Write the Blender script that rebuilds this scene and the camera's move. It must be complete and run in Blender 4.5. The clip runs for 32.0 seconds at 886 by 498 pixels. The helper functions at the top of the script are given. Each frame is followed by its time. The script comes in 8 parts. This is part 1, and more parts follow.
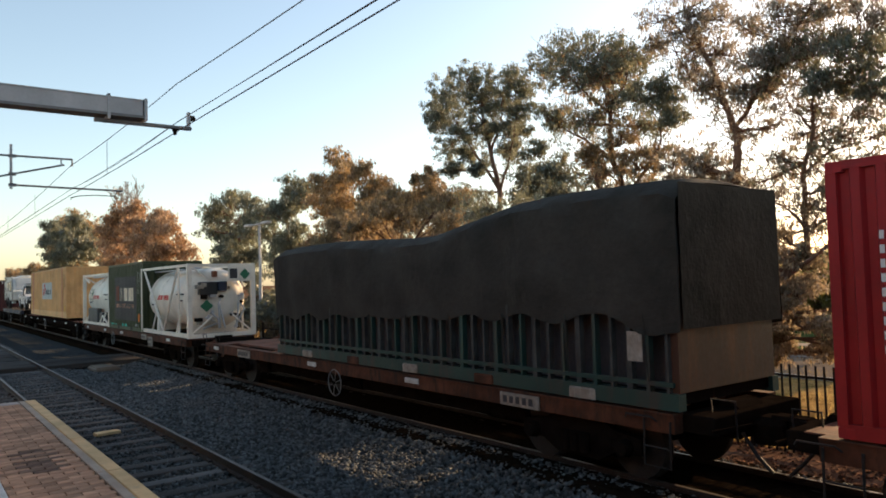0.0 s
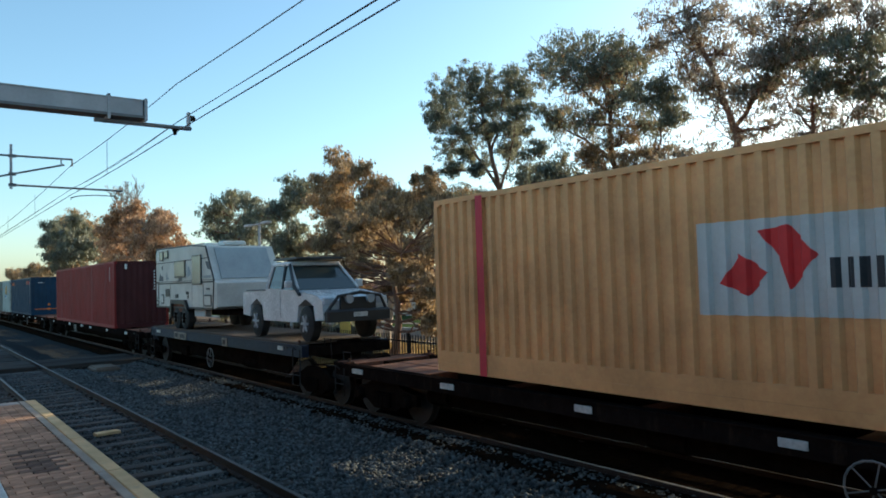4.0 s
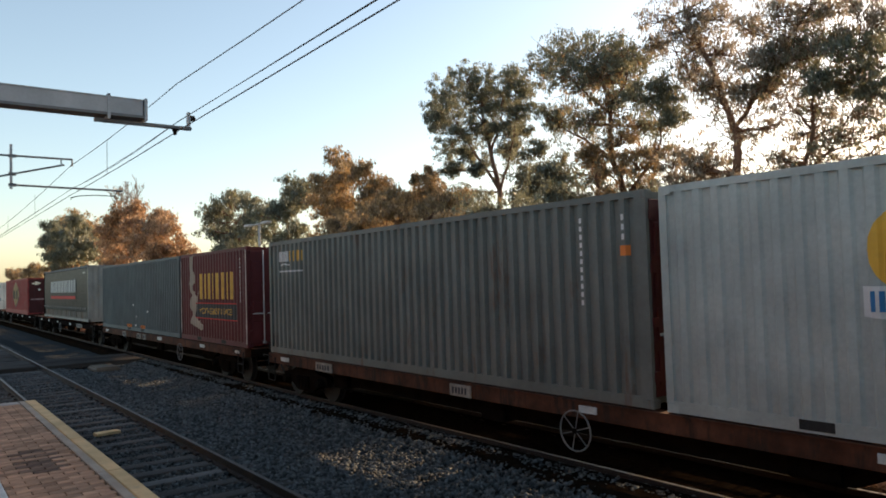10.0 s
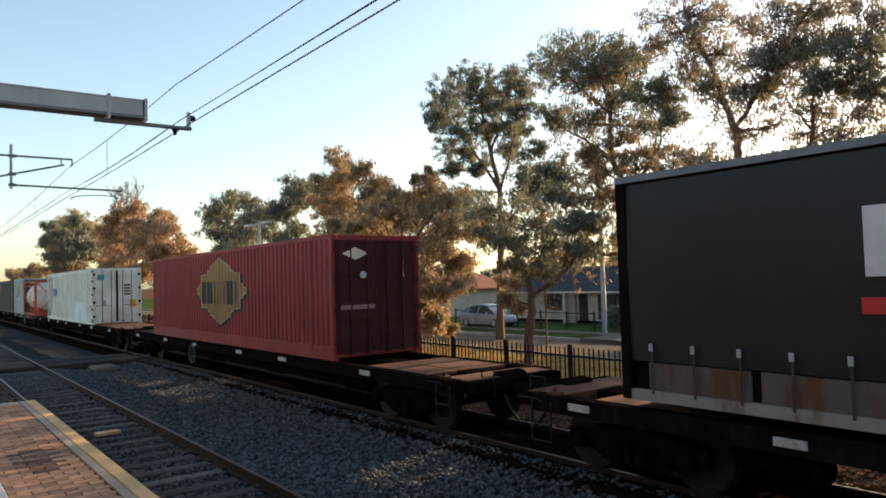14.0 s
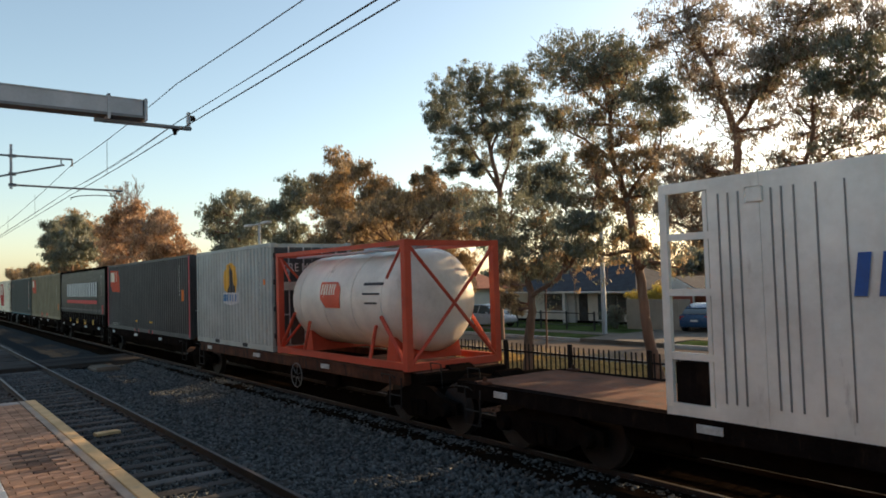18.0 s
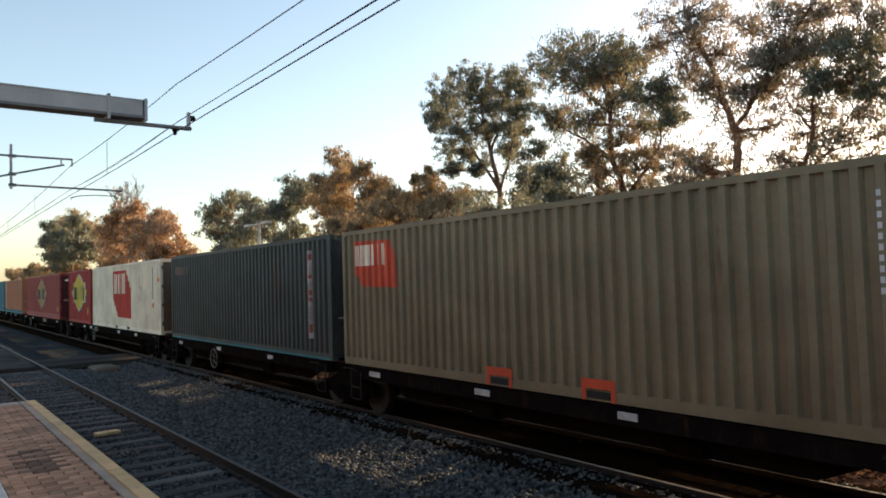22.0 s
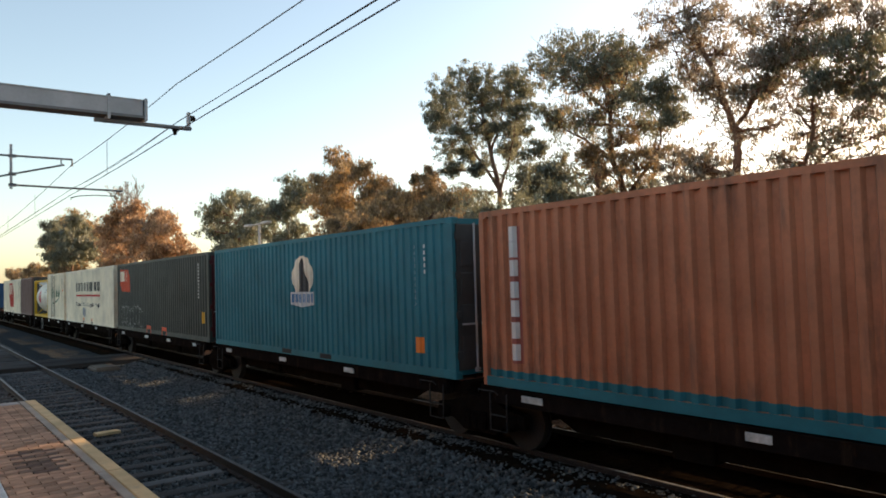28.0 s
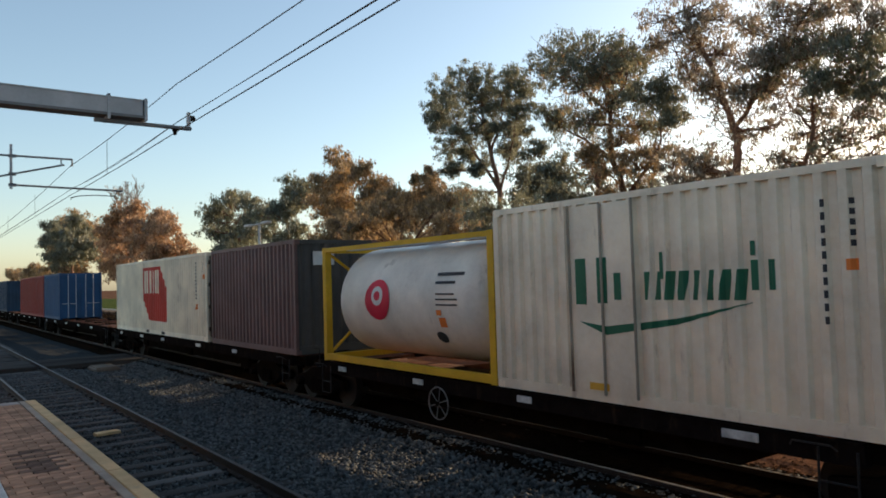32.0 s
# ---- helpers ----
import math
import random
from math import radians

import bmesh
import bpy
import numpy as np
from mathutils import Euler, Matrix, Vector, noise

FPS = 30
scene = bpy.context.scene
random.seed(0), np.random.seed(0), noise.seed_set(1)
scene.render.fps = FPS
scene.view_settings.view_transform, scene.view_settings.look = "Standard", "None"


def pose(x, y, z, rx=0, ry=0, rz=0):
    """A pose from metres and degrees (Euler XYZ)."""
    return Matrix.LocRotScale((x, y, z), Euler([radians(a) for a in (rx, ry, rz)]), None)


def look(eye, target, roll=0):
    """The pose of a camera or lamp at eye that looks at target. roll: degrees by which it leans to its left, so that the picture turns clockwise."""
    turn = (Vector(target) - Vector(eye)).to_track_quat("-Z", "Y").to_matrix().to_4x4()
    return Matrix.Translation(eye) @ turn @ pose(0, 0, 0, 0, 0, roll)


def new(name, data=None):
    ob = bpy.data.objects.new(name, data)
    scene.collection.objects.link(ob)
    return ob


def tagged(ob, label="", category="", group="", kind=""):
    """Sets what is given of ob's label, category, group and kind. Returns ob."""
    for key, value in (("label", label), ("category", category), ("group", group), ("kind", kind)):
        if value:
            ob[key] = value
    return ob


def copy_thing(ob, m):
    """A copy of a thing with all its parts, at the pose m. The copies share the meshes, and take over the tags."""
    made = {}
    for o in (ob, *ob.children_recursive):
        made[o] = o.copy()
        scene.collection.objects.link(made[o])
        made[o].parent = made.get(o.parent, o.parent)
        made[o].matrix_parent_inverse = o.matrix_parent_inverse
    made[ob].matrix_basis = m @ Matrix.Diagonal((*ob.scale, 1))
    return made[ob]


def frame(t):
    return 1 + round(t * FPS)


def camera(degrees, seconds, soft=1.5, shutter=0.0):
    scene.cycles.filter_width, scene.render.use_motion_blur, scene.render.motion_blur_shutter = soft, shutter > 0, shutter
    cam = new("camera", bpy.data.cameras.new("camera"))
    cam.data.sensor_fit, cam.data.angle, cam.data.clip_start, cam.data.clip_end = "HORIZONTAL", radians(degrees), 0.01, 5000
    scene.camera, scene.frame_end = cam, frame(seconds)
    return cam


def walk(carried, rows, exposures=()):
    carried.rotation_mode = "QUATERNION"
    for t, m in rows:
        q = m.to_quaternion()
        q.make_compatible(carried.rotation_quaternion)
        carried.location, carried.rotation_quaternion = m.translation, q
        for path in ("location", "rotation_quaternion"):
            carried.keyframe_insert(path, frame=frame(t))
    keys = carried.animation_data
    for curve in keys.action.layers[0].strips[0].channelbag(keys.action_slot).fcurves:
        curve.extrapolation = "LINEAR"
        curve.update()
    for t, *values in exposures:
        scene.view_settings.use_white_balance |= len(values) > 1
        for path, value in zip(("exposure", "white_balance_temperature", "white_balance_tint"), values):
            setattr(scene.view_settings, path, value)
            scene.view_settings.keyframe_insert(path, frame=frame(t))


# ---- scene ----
# The place: a suburban station. x runs along the railway (the train goes towards +x), y across it, z = 0 on the rail heads.
cam = camera(63.44, 32.0, soft=1.75)
EYE = (0.0, 0.0, 2.85)
YAW, PITCH, ROLL = radians(37.06), radians(2.434), -1.736
AIM = (-math.cos(YAW) * math.cos(PITCH) * 50, math.sin(YAW) * math.cos(PITCH) * 50, 2.85 + math.sin(PITCH) * 50)
walk(cam, [(0.0, look(EYE, AIM, ROLL)), (32.0, look(EYE, AIM, ROLL))],
     exposures=[(0, 1.02, 6980, 12), (1, 0.9, 6790, 10), (2, 0.86, 6650, 10), (2.9, 0.82, 6650, 10), (3.2, 0.82, 5960, 2), (3.5, 0.78, 5140, -6), (4.6, 0.84, 6110, 3), (5.5, 0.9, 6790, 10), (6, 0.94, 6790, 10), (7, 1.05, 6980, 12), (7.6, 0.98, 6790, 10), (7.8, 0.9, 5870, 0), (8, 0.88, 4990, -8), (8.2, 0.9, 5870, 0), (8.5, 1.0, 6690, 7), (9, 1.08, 7400, 12), (10, 0.94, 6980, 12), (11, 1.0, 6980, 12), (12, 1.08, 6980, 12), (13, 1.05, 6980, 12), (14, 1.05, 6790, 9), (14.3, 0.95, 5870, 0), (14.5, 0.85, 5340, -6), (16.5, 0.55, 5670, -3), (17, 0.56, 6010, 3), (18, 0.78, 6790, 9), (19, 0.84, 6790, 9), (20, 1.08, 7260, 12), (21, 1.05, 6980, 12), (22, 1.05, 6980, 12), (23, 1.05, 6980, 12), (24, 0.78, 6790, 10), (25, 0.92, 6790, 10), (28, 1.05, 7190, 12), (28.5, 1.02, 6790, 10), (28.8, 0.98, 5740, -2), (29, 0.96, 4720, -8), (29.2, 0.94, 5740, -2), (29.5, 0.98, 6690, 8), (30, 1.05, 6980, 12), (31, 0.64, 6550, 10), (32, 0.62, 6450, 9)])

# ---- light ----
SUN_AZ, SUN_EL = radians(-2.0), radians(13.5)   # azimuth from +y towards +x
world = bpy.data.worlds.new("sky")
scene.world = world
world.use_nodes = True
sky = world.node_tree.nodes.new("ShaderNodeTexSky")
sky.sky_type, sky.sun_disc = "NISHITA", False
sky.sun_elevation, sky.sun_rotation = SUN_EL, SUN_AZ
sky.air_density, sky.dust_density, sky.ozone_density = 1.0, 1.0, 1.5
haze = world.node_tree.nodes.new("ShaderNodeHueSaturation")   # thin evening haze takes colour out of the whole sky
haze.inputs["Hue"].default_value, haze.inputs["Saturation"].default_value = 0.494, 0.89
world.node_tree.links.new(sky.outputs[0], haze.inputs["Color"])
world.node_tree.links.new(haze.outputs[0], world.node_tree.nodes["Background"].inputs[0])
world.node_tree.nodes["Background"].inputs[1].default_value = 0.15
sun = new("sun", bpy.data.lights.new("sun", "SUN"))
sun.data.energy, sun.data.angle, sun.data.color = 5.0, radians(0.55), (1.0, 0.69, 0.41)
SUN_DIR = Vector((math.sin(SUN_AZ) * math.cos(SUN_EL), math.cos(SUN_AZ) * math.cos(SUN_EL), math.sin(SUN_EL)))
sun.matrix_world = look(tuple(SUN_DIR * 100), (0, 0, 0))


# ---- materials ----
def ramp(nt, fac, stops):
    n = nt.nodes.new("ShaderNodeValToRGB")
    n.color_ramp.elements[0].position, n.color_ramp.elements[0].color = stops[0][0], (*stops[0][1], 1)
    n.color_ramp.elements[1].position, n.color_ramp.elements[1].color = stops[-1][0], (*stops[-1][1], 1)
    for pos, col in stops[1:-1]:
        n.color_ramp.elements.new(pos).color = (*col, 1)
    nt.links.new(fac, n.inputs[0])
    return n.outputs[0]


def grain(nt, scale, detail=4, stretch=(1, 1, 1), rough=0.6):
    tc = nt.nodes.new("ShaderNodeTexCoord")
    mp = nt.nodes.new("ShaderNodeMapping")
    mp.inputs["Scale"].default_value = stretch
    nz = nt.nodes.new("ShaderNodeTexNoise")
    nz.inputs["Scale"].default_value, nz.inputs["Detail"].default_value, nz.inputs["Roughness"].default_value = scale, detail, rough
    nt.links.new(tc.outputs["Object"], mp.inputs[0])
    nt.links.new(mp.outputs[0], nz.inputs[0])
    return nz.outputs[0]


def mixed(nt, kind, fac, a, b):
    m = nt.nodes.new("ShaderNodeMix")
    m.data_type, m.blend_type = "RGBA", kind
    for sock, v in ((m.inputs[0], fac), (m.inputs[6], a), (m.inputs[7], b)):
        if isinstance(v, (int, float)):
            sock.default_value = v
        elif isinstance(v, tuple):
            sock.default_value = (*v, 1)
        else:
            nt.links.new(v, sock)
    return m.outputs[2]


def shade(c, f):
    return tuple(min(1.0, v * f) for v in c)


def surface(name, col, rough=0.6, metal=0.0, vary=0.25, scale=1.2, fine=18.0, bump=0.15, wear=None, wear_amount=0.5,
            stretch=(1, 1, 1), spec=0.5, per_object=0.0, per_island=0.0):
    """A painted, mineral or timber surface: two scales of tone, fine relief and, with wear, streaks of another colour."""
    m = bpy.data.materials.new(name)
    m.use_nodes = True
    nt = m.node_tree
    b = nt.nodes["Principled BSDF"]
    big = grain(nt, scale, 5, stretch)
    small = grain(nt, fine, 4, stretch)
    c = ramp(nt, big, [(0.3, shade(col, 1 - vary)), (0.7, shade(col, 1 + vary))])
    c = mixed(nt, "OVERLAY", 0.35 * min(1, vary * 3), c, small)
    if wear:
        streak = grain(nt, scale * 2.2, 8, (stretch[0], stretch[1], stretch[2] * 0.25), 0.72)
        f = ramp(nt, streak, [(wear_amount, (0, 0, 0)), (wear_amount + 0.16, (1, 1, 1))])
        c = mixed(nt, "MIX", f, c, wear)
    for amount, socket, node in ((per_object, "Random", "ShaderNodeObjectInfo"), (per_island, "Random Per Island", "ShaderNodeNewGeometry")):
        if amount:
            info = nt.nodes.new(node)
            r = ramp(nt, info.outputs[socket], [(0.0, (1 - amount,) * 3), (1.0, (1 + amount * 0.0,) * 3)])
            c = mixed(nt, "MULTIPLY", 1.0, c, r)
    nt.links.new(c, b.inputs["Base Color"])
    r = ramp(nt, small, [(0.3, (max(0.05, rough - 0.12),) * 3), (0.7, (min(1, rough + 0.12),) * 3)])
    nt.links.new(r, b.inputs["Roughness"])
    b.inputs["Metallic"].default_value = metal
    b.inputs["Specular IOR Level"].default_value = spec
    if bump:
        bp = nt.nodes.new("ShaderNodeBump")
        bp.inputs["Strength"].default_value, bp.inputs["Distance"].default_value = bump, 0.02
        nt.links.new(small, bp.inputs["Height"])
        nt.links.new(bp.outputs[0], b.inputs["Normal"])
    return m


def foliage(name, dark, light, glow):
    """Leaves: tone varies leaf by leaf, and light shines through."""
    m = bpy.data.materials.new(name)
    m.use_nodes = True
    nt = m.node_tree
    nt.nodes.remove(nt.nodes["Principled BSDF"])
    geo = nt.nodes.new("ShaderNodeNewGeometry")
    c = ramp(nt, geo.outputs["Random Per Island"], [(0.0, dark), (0.6, light), (1.0, shade(light, 1.2))])
    g = ramp(nt, geo.outputs["Random Per Island"], [(0.0, shade(glow, 0.6)), (1.0, glow)])
    d, t, gl = (nt.nodes.new(k) for k in ("ShaderNodeBsdfDiffuse", "ShaderNodeBsdfTranslucent", "ShaderNodeBsdfGlossy"))
    gl.inputs["Roughness"].default_value = 0.45
    mx, mg = nt.nodes.new("ShaderNodeMixShader"), nt.nodes.new("ShaderNodeMixShader")
    mx.inputs[0].default_value, mg.inputs[0].default_value = 0.52, 0.06
    nt.links.new(c, d.inputs[0])
    nt.links.new(g, t.inputs[0])
    nt.links.new(d.outputs[0], mx.inputs[1])
    nt.links.new(t.outputs[0], mx.inputs[2])
    nt.links.new(mx.outputs[0], mg.inputs[1])
    nt.links.new(gl.outputs[0], mg.inputs[2])
    nt.links.new(mg.outputs[0], nt.nodes["Material Output"].inputs[0])
    return m


def glass(name, col=(0.045, 0.055, 0.055)):
    m = bpy.data.materials.new(name)
    m.use_nodes = True
    b = m.node_tree.nodes["Principled BSDF"]
    b.inputs["Base Color"].default_value = (*col, 1)
    b.inputs["Roughness"].default_value, b.inputs["IOR"].default_value = 0.04, 1.5
    b.inputs["Coat Weight"].default_value = 0.3
    return m


RUST = (0.12, 0.045, 0.02)
ballast = surface("ballast_stone", (0.045, 0.05, 0.052), 0.9, vary=0.5, scale=9, fine=60, bump=1.0, spec=0.0)
stone = surface("loose_stone", (0.138, 0.152, 0.155), 0.85, vary=0.3, scale=5, fine=50, bump=0.4, per_island=0.8, spec=0.2)
soil = surface("leaf_litter_soil", (0.13, 0.075, 0.05), 0.95, vary=0.6, scale=3, fine=30, bump=1.0, spec=0.0)
grass_mat = surface("dry_lawn", (0.27, 0.17, 0.07), 0.97, vary=0.5, scale=0.8, fine=25, bump=0.8, wear=(0.085, 0.085, 0.026), wear_amount=0.52, spec=0.0)
green_grass = surface("green_lawn", (0.06, 0.085, 0.03), 0.97, vary=0.45, scale=0.7, fine=25, bump=0.8, wear=(0.16, 0.13, 0.06), wear_amount=0.55, spec=0.0)
asphalt = surface("asphalt", (0.17, 0.138, 0.11), 0.97, vary=0.2, scale=0.6, fine=60, bump=0.3, spec=0.0)
concrete = surface("concrete", (0.42, 0.4, 0.37), 0.85, vary=0.22, scale=1.4, fine=40, bump=0.2, wear=(0.2, 0.19, 0.17), wear_amount=0.56)
drive_mat = surface("worn_paving", (0.15, 0.125, 0.1), 0.95, spec=0.15, vary=0.25, scale=0.9, fine=40, bump=0.3)
coping_mat = surface("coping_yellow", (0.66, 0.47, 0.25), 0.9, spec=0.25, vary=0.18, scale=2.0, fine=50, bump=0.2, wear=(0.3, 0.27, 0.22), wear_amount=0.6)
edge_mat = surface("edge_concrete", (0.4, 0.34, 0.28), 0.9, spec=0.2, vary=0.2, scale=2.0, fine=50, bump=0.2, wear=(0.25, 0.2, 0.16), wear_amount=0.6)
stained_mat = surface("stained_paver", (0.2, 0.13, 0.095), 0.9, spec=0.2, vary=0.4, scale=6, fine=60, bump=0.25, per_object=0.4)
brick_mat = surface("clay_paver", (0.56, 0.34, 0.22), 0.92, spec=0.25, vary=0.3, scale=4, fine=60, bump=0.25, per_object=0.45)
brick_rest = surface("clay_paver_rest", (0.56, 0.34, 0.22), 0.92, spec=0.25, vary=0.3, scale=4, fine=60, bump=0.25, per_island=0.45)
joint_mat = surface("sand_joint", (0.1, 0.07, 0.055), 0.95, vary=0.3, scale=8, fine=80)
tactile_mat = surface("tactile_white", (0.7, 0.7, 0.68), 0.7, vary=0.15, scale=5, fine=40)
pale_timber = surface("weathered_timber", (0.15, 0.142, 0.135), 0.9, spec=0.0, vary=0.35, scale=3, fine=40, bump=0.6, stretch=(1, 0.15, 1), per_object=0.5)
# oily stone, coloured darker still for the shade under the train
oily = surface("shaded_oily_stone", (0.012, 0.0085, 0.006), 0.95, vary=0.5, scale=9, fine=60, bump=1.0, spec=0.0)
timber = surface("sleeper_timber", (0.085, 0.08, 0.075), 0.9, vary=0.35, scale=3, fine=40, bump=0.6, stretch=(1, 0.15, 1), per_object=0.4, spec=0.0)
rail_mat = surface("rail_steel", (0.024, 0.014, 0.011), 0.85, 0.0, vary=0.3, scale=4, fine=50, bump=0.2)
rail_top = surface("rail_head_polished", (0.075, 0.06, 0.052), 0.5, 0.7, vary=0.15, scale=4, fine=50, bump=0.0)
galv = surface("galvanised_steel", (0.4, 0.42, 0.44), 0.6, 0.15, vary=0.15, scale=2, fine=30, bump=0.05)
mast_grey = surface("mast_grey", (0.16, 0.17, 0.18), 0.7, vary=0.2, scale=3, fine=30)
wire_mat = surface("wire", (0.06, 0.06, 0.065), 0.6, 0.5, vary=0.1)
# underframe steels: grime and brake dust, blackened further to carry the shade below
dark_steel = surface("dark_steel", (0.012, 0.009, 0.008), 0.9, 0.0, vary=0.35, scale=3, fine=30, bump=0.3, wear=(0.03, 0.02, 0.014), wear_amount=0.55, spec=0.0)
grimy = surface("shaded_brake_dust_steel", (0.01, 0.0075, 0.006), 0.95, 0.0, vary=0.4, scale=4, fine=40, bump=0.4, spec=0.0)
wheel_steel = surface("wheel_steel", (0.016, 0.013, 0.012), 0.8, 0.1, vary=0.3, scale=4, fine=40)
wheel_rim = surface("hand_wheel_paint", (0.16, 0.155, 0.15), 0.7, vary=0.3, scale=4, fine=30)
rust_deck = surface("rusty_deck", (0.14, 0.056, 0.034), 0.9, 0.0, spec=0.25, vary=0.45, scale=1.6, fine=25, bump=0.3, wear=(0.08, 0.06, 0.05), wear_amount=0.52)
orange_rust = surface("orange_brown_sill", (0.085, 0.033, 0.018), 0.85, 0.0, spec=0.2, vary=0.5, scale=2, fine=25, bump=0.2, wear=(0.03, 0.02, 0.015), wear_amount=0.48)
timber_deck = surface("timber_deck", (0.085, 0.06, 0.044), 0.85, vary=0.3, scale=2, fine=30, bump=0.4, stretch=(1, 0.2, 1), per_object=0.25)
navy_frame = surface("navy_wagon_paint", (0.006, 0.014, 0.036), 0.6, vary=0.3, scale=2, fine=25, wear=(0.05, 0.035, 0.03), wear_amount=0.57)
white_plate = surface("white_reflector", (0.5, 0.5, 0.48), 0.6, vary=0.3, scale=6, fine=30)
dirty_plate = surface("weathered_plate", (0.26, 0.235, 0.2), 0.8, vary=0.4, scale=5, fine=30, wear=(0.2, 0.15, 0.11), wear_amount=0.5)
ink_mat = surface("dark_ink", (0.03, 0.03, 0.035), 0.7, vary=0.1)
fence_mat = surface("fence_black", (0.016, 0.013, 0.012), 0.75, spec=0.2, vary=0.3, scale=4, fine=30, wear=RUST, wear_amount=0.62)
bark = surface("gum_bark", (0.14, 0.075, 0.048), 0.9, vary=0.4, scale=2.5, fine=18, bump=0.7, stretch=(1, 1, 0.2), wear=(0.22, 0.15, 0.105), wear_amount=0.55)
pale_bark = surface("pale_gum_bark", (0.4, 0.32, 0.25), 0.85, vary=0.3, scale=2, fine=18, bump=0.4, stretch=(1, 1, 0.2), wear=(0.2, 0.15, 0.1), wear_amount=0.56)
leaf_olive = foliage("leaf_olive", (0.045, 0.058, 0.048), (0.13, 0.16, 0.132), (0.27, 0.27, 0.17))
# glare over the forked gum is put into these two pale leaf colours
leaf_glare_grey = foliage("leaf_glare_grey", (0.08, 0.082, 0.075), (0.19, 0.185, 0.16), (0.46, 0.38, 0.27))
leaf_glare_brown = foliage("leaf_glare_brown", (0.09, 0.08, 0.062), (0.22, 0.18, 0.13), (0.45, 0.34, 0.21))
# gold leaves carry low sunlight in their colour, next to the olive ones
leaf_sun_gold = foliage("leaf_sun_gold", (0.05, 0.048, 0.028), (0.3, 0.22, 0.125), (0.52, 0.36, 0.18))
leaf_orange = foliage("leaf_orange", (0.09, 0.055, 0.03), (0.42, 0.27, 0.16), (0.55, 0.35, 0.2))
leaf_green = foliage("leaf_green", (0.03, 0.045, 0.015), (0.09, 0.11, 0.03), (0.3, 0.3, 0.06))
leaf_yellow = foliage("leaf_yellow", (0.15, 0.12, 0.02), (0.35, 0.28, 0.04), (0.5, 0.4, 0.06))
pane_mat = glass("window_glass")
rubber = surface("rubber", (0.018, 0.018, 0.018), 0.8, vary=0.2, scale=6, fine=40)
black_trim = surface("black_trim", (0.02, 0.02, 0.022), 0.45, vary=0.15)

PAINT = {}


def paint(key, col, worn=0.6, rough=0.55, rust=RUST):
    if key not in PAINT:
        PAINT[key] = surface(key, col, rough, vary=0.2, scale=0.9, fine=16, bump=0.08, wear=rust, wear_amount=worn, spec=0.28)
    return PAINT[key]


# ---- building helpers ----
class Shape:
    """Collects vertices and faces of one mesh."""

    def __init__(self):
        self.v, self.f = [], []

    def add(self, verts, faces):
        n = len(self.v)
        self.v += [tuple(p) for p in verts]
        self.f += [tuple(i + n for i in q) for q in faces]
        return self

    def box(self, x0, x1, y0, y1, z0, z1):
        return self.add([(x0, y0, z0), (x1, y0, z0), (x1, y1, z0), (x0, y1, z0), (x0, y0, z1), (x1, y0, z1), (x1, y1, z1), (x0, y1, z1)],
                        [(0, 3, 2, 1), (4, 5, 6, 7), (0, 1, 5, 4), (1, 2, 6, 5), (2, 3, 7, 6), (3, 0, 4, 7)])

    def slab(self, x0, x1, y0, y1, z0, z1, c=0.02):
        """A box with chamfered upright and top edges."""
        ring = lambda a, z: [(x0 + a, y0, z), (x1 - a, y0, z), (x1, y0 + a, z), (x1, y1 - a, z), (x1 - a, y1, z), (x0 + a, y1, z), (x0, y1 - a, z), (x0, y0 + a, z)]
        top = [(x0 + 1.5 * c, y0 + c, z1), (x1 - 1.5 * c, y0 + c, z1), (x1 - c, y0 + 1.5 * c, z1), (x1 - c, y1 - 1.5 * c, z1),
               (x1 - 1.5 * c, y1 - c, z1), (x0 + 1.5 * c, y1 - c, z1), (x0 + c, y1 - 1.5 * c, z1), (x0 + c, y0 + 1.5 * c, z1)]
        return self.rings([ring(c, z0), ring(c, z1 - c), top])

    def rings(self, rings, close=True):
        n = len(rings[0])
        verts = [p for r in rings for p in r]
        faces = [(k * n + i, k * n + (i + 1) % n, (k + 1) * n + (i + 1) % n, (k + 1) * n + i) for k in range(len(rings) - 1) for i in range(n)]
        if close:
            faces += [tuple(reversed(range(n))), tuple(range((len(rings) - 1) * n, len(rings) * n))]
        return self.add(verts, faces)

    def tube(self, pts, radii, n=8, close=True):
        pts = [Vector(p) for p in pts]
        if isinstance(radii, (int, float)):
            radii = [radii] * len(pts)
        rings, up = [], None
        for i, p in enumerate(pts):
            d = (pts[min(i + 1, len(pts) - 1)] - pts[max(i - 1, 0)]).normalized()
            if up is None:
                up = d.orthogonal().normalized()
            up = (up - d * up.dot(d)).normalized()
            side = d.cross(up)
            rings.append([p + (up * math.cos(2 * math.pi * k / n) + side * math.sin(2 * math.pi * k / n)) * radii[i] for k in range(n)])
        return self.rings(rings, close)

    def prism(self, outline, y0, y1):
        """An outline of (x, z) drawn out from y0 to y1."""
        return self.rings([[(x, y0, z) for x, z in outline], [(x, y1, z) for x, z in outline]])

    def mesh(self, name, smooth=0):
        me = bpy.data.meshes.new(name)
        me.from_pydata(self.v, [], self.f)
        if smooth:
            me.polygons.foreach_set("use_smooth", [True] * len(me.polygons))
            me.set_sharp_from_angle(angle=radians(smooth))
        me.update()
        return me


def part(name, shape, material, parent=None, label="", smooth=0):
    me = shape.mesh(name, smooth) if isinstance(shape, Shape) else shape
    if not me.materials:
        me.materials.append(material)
    ob = new(name, me)
    if parent is not None:
        ob.parent = parent
    return tagged(ob, label) if label else ob


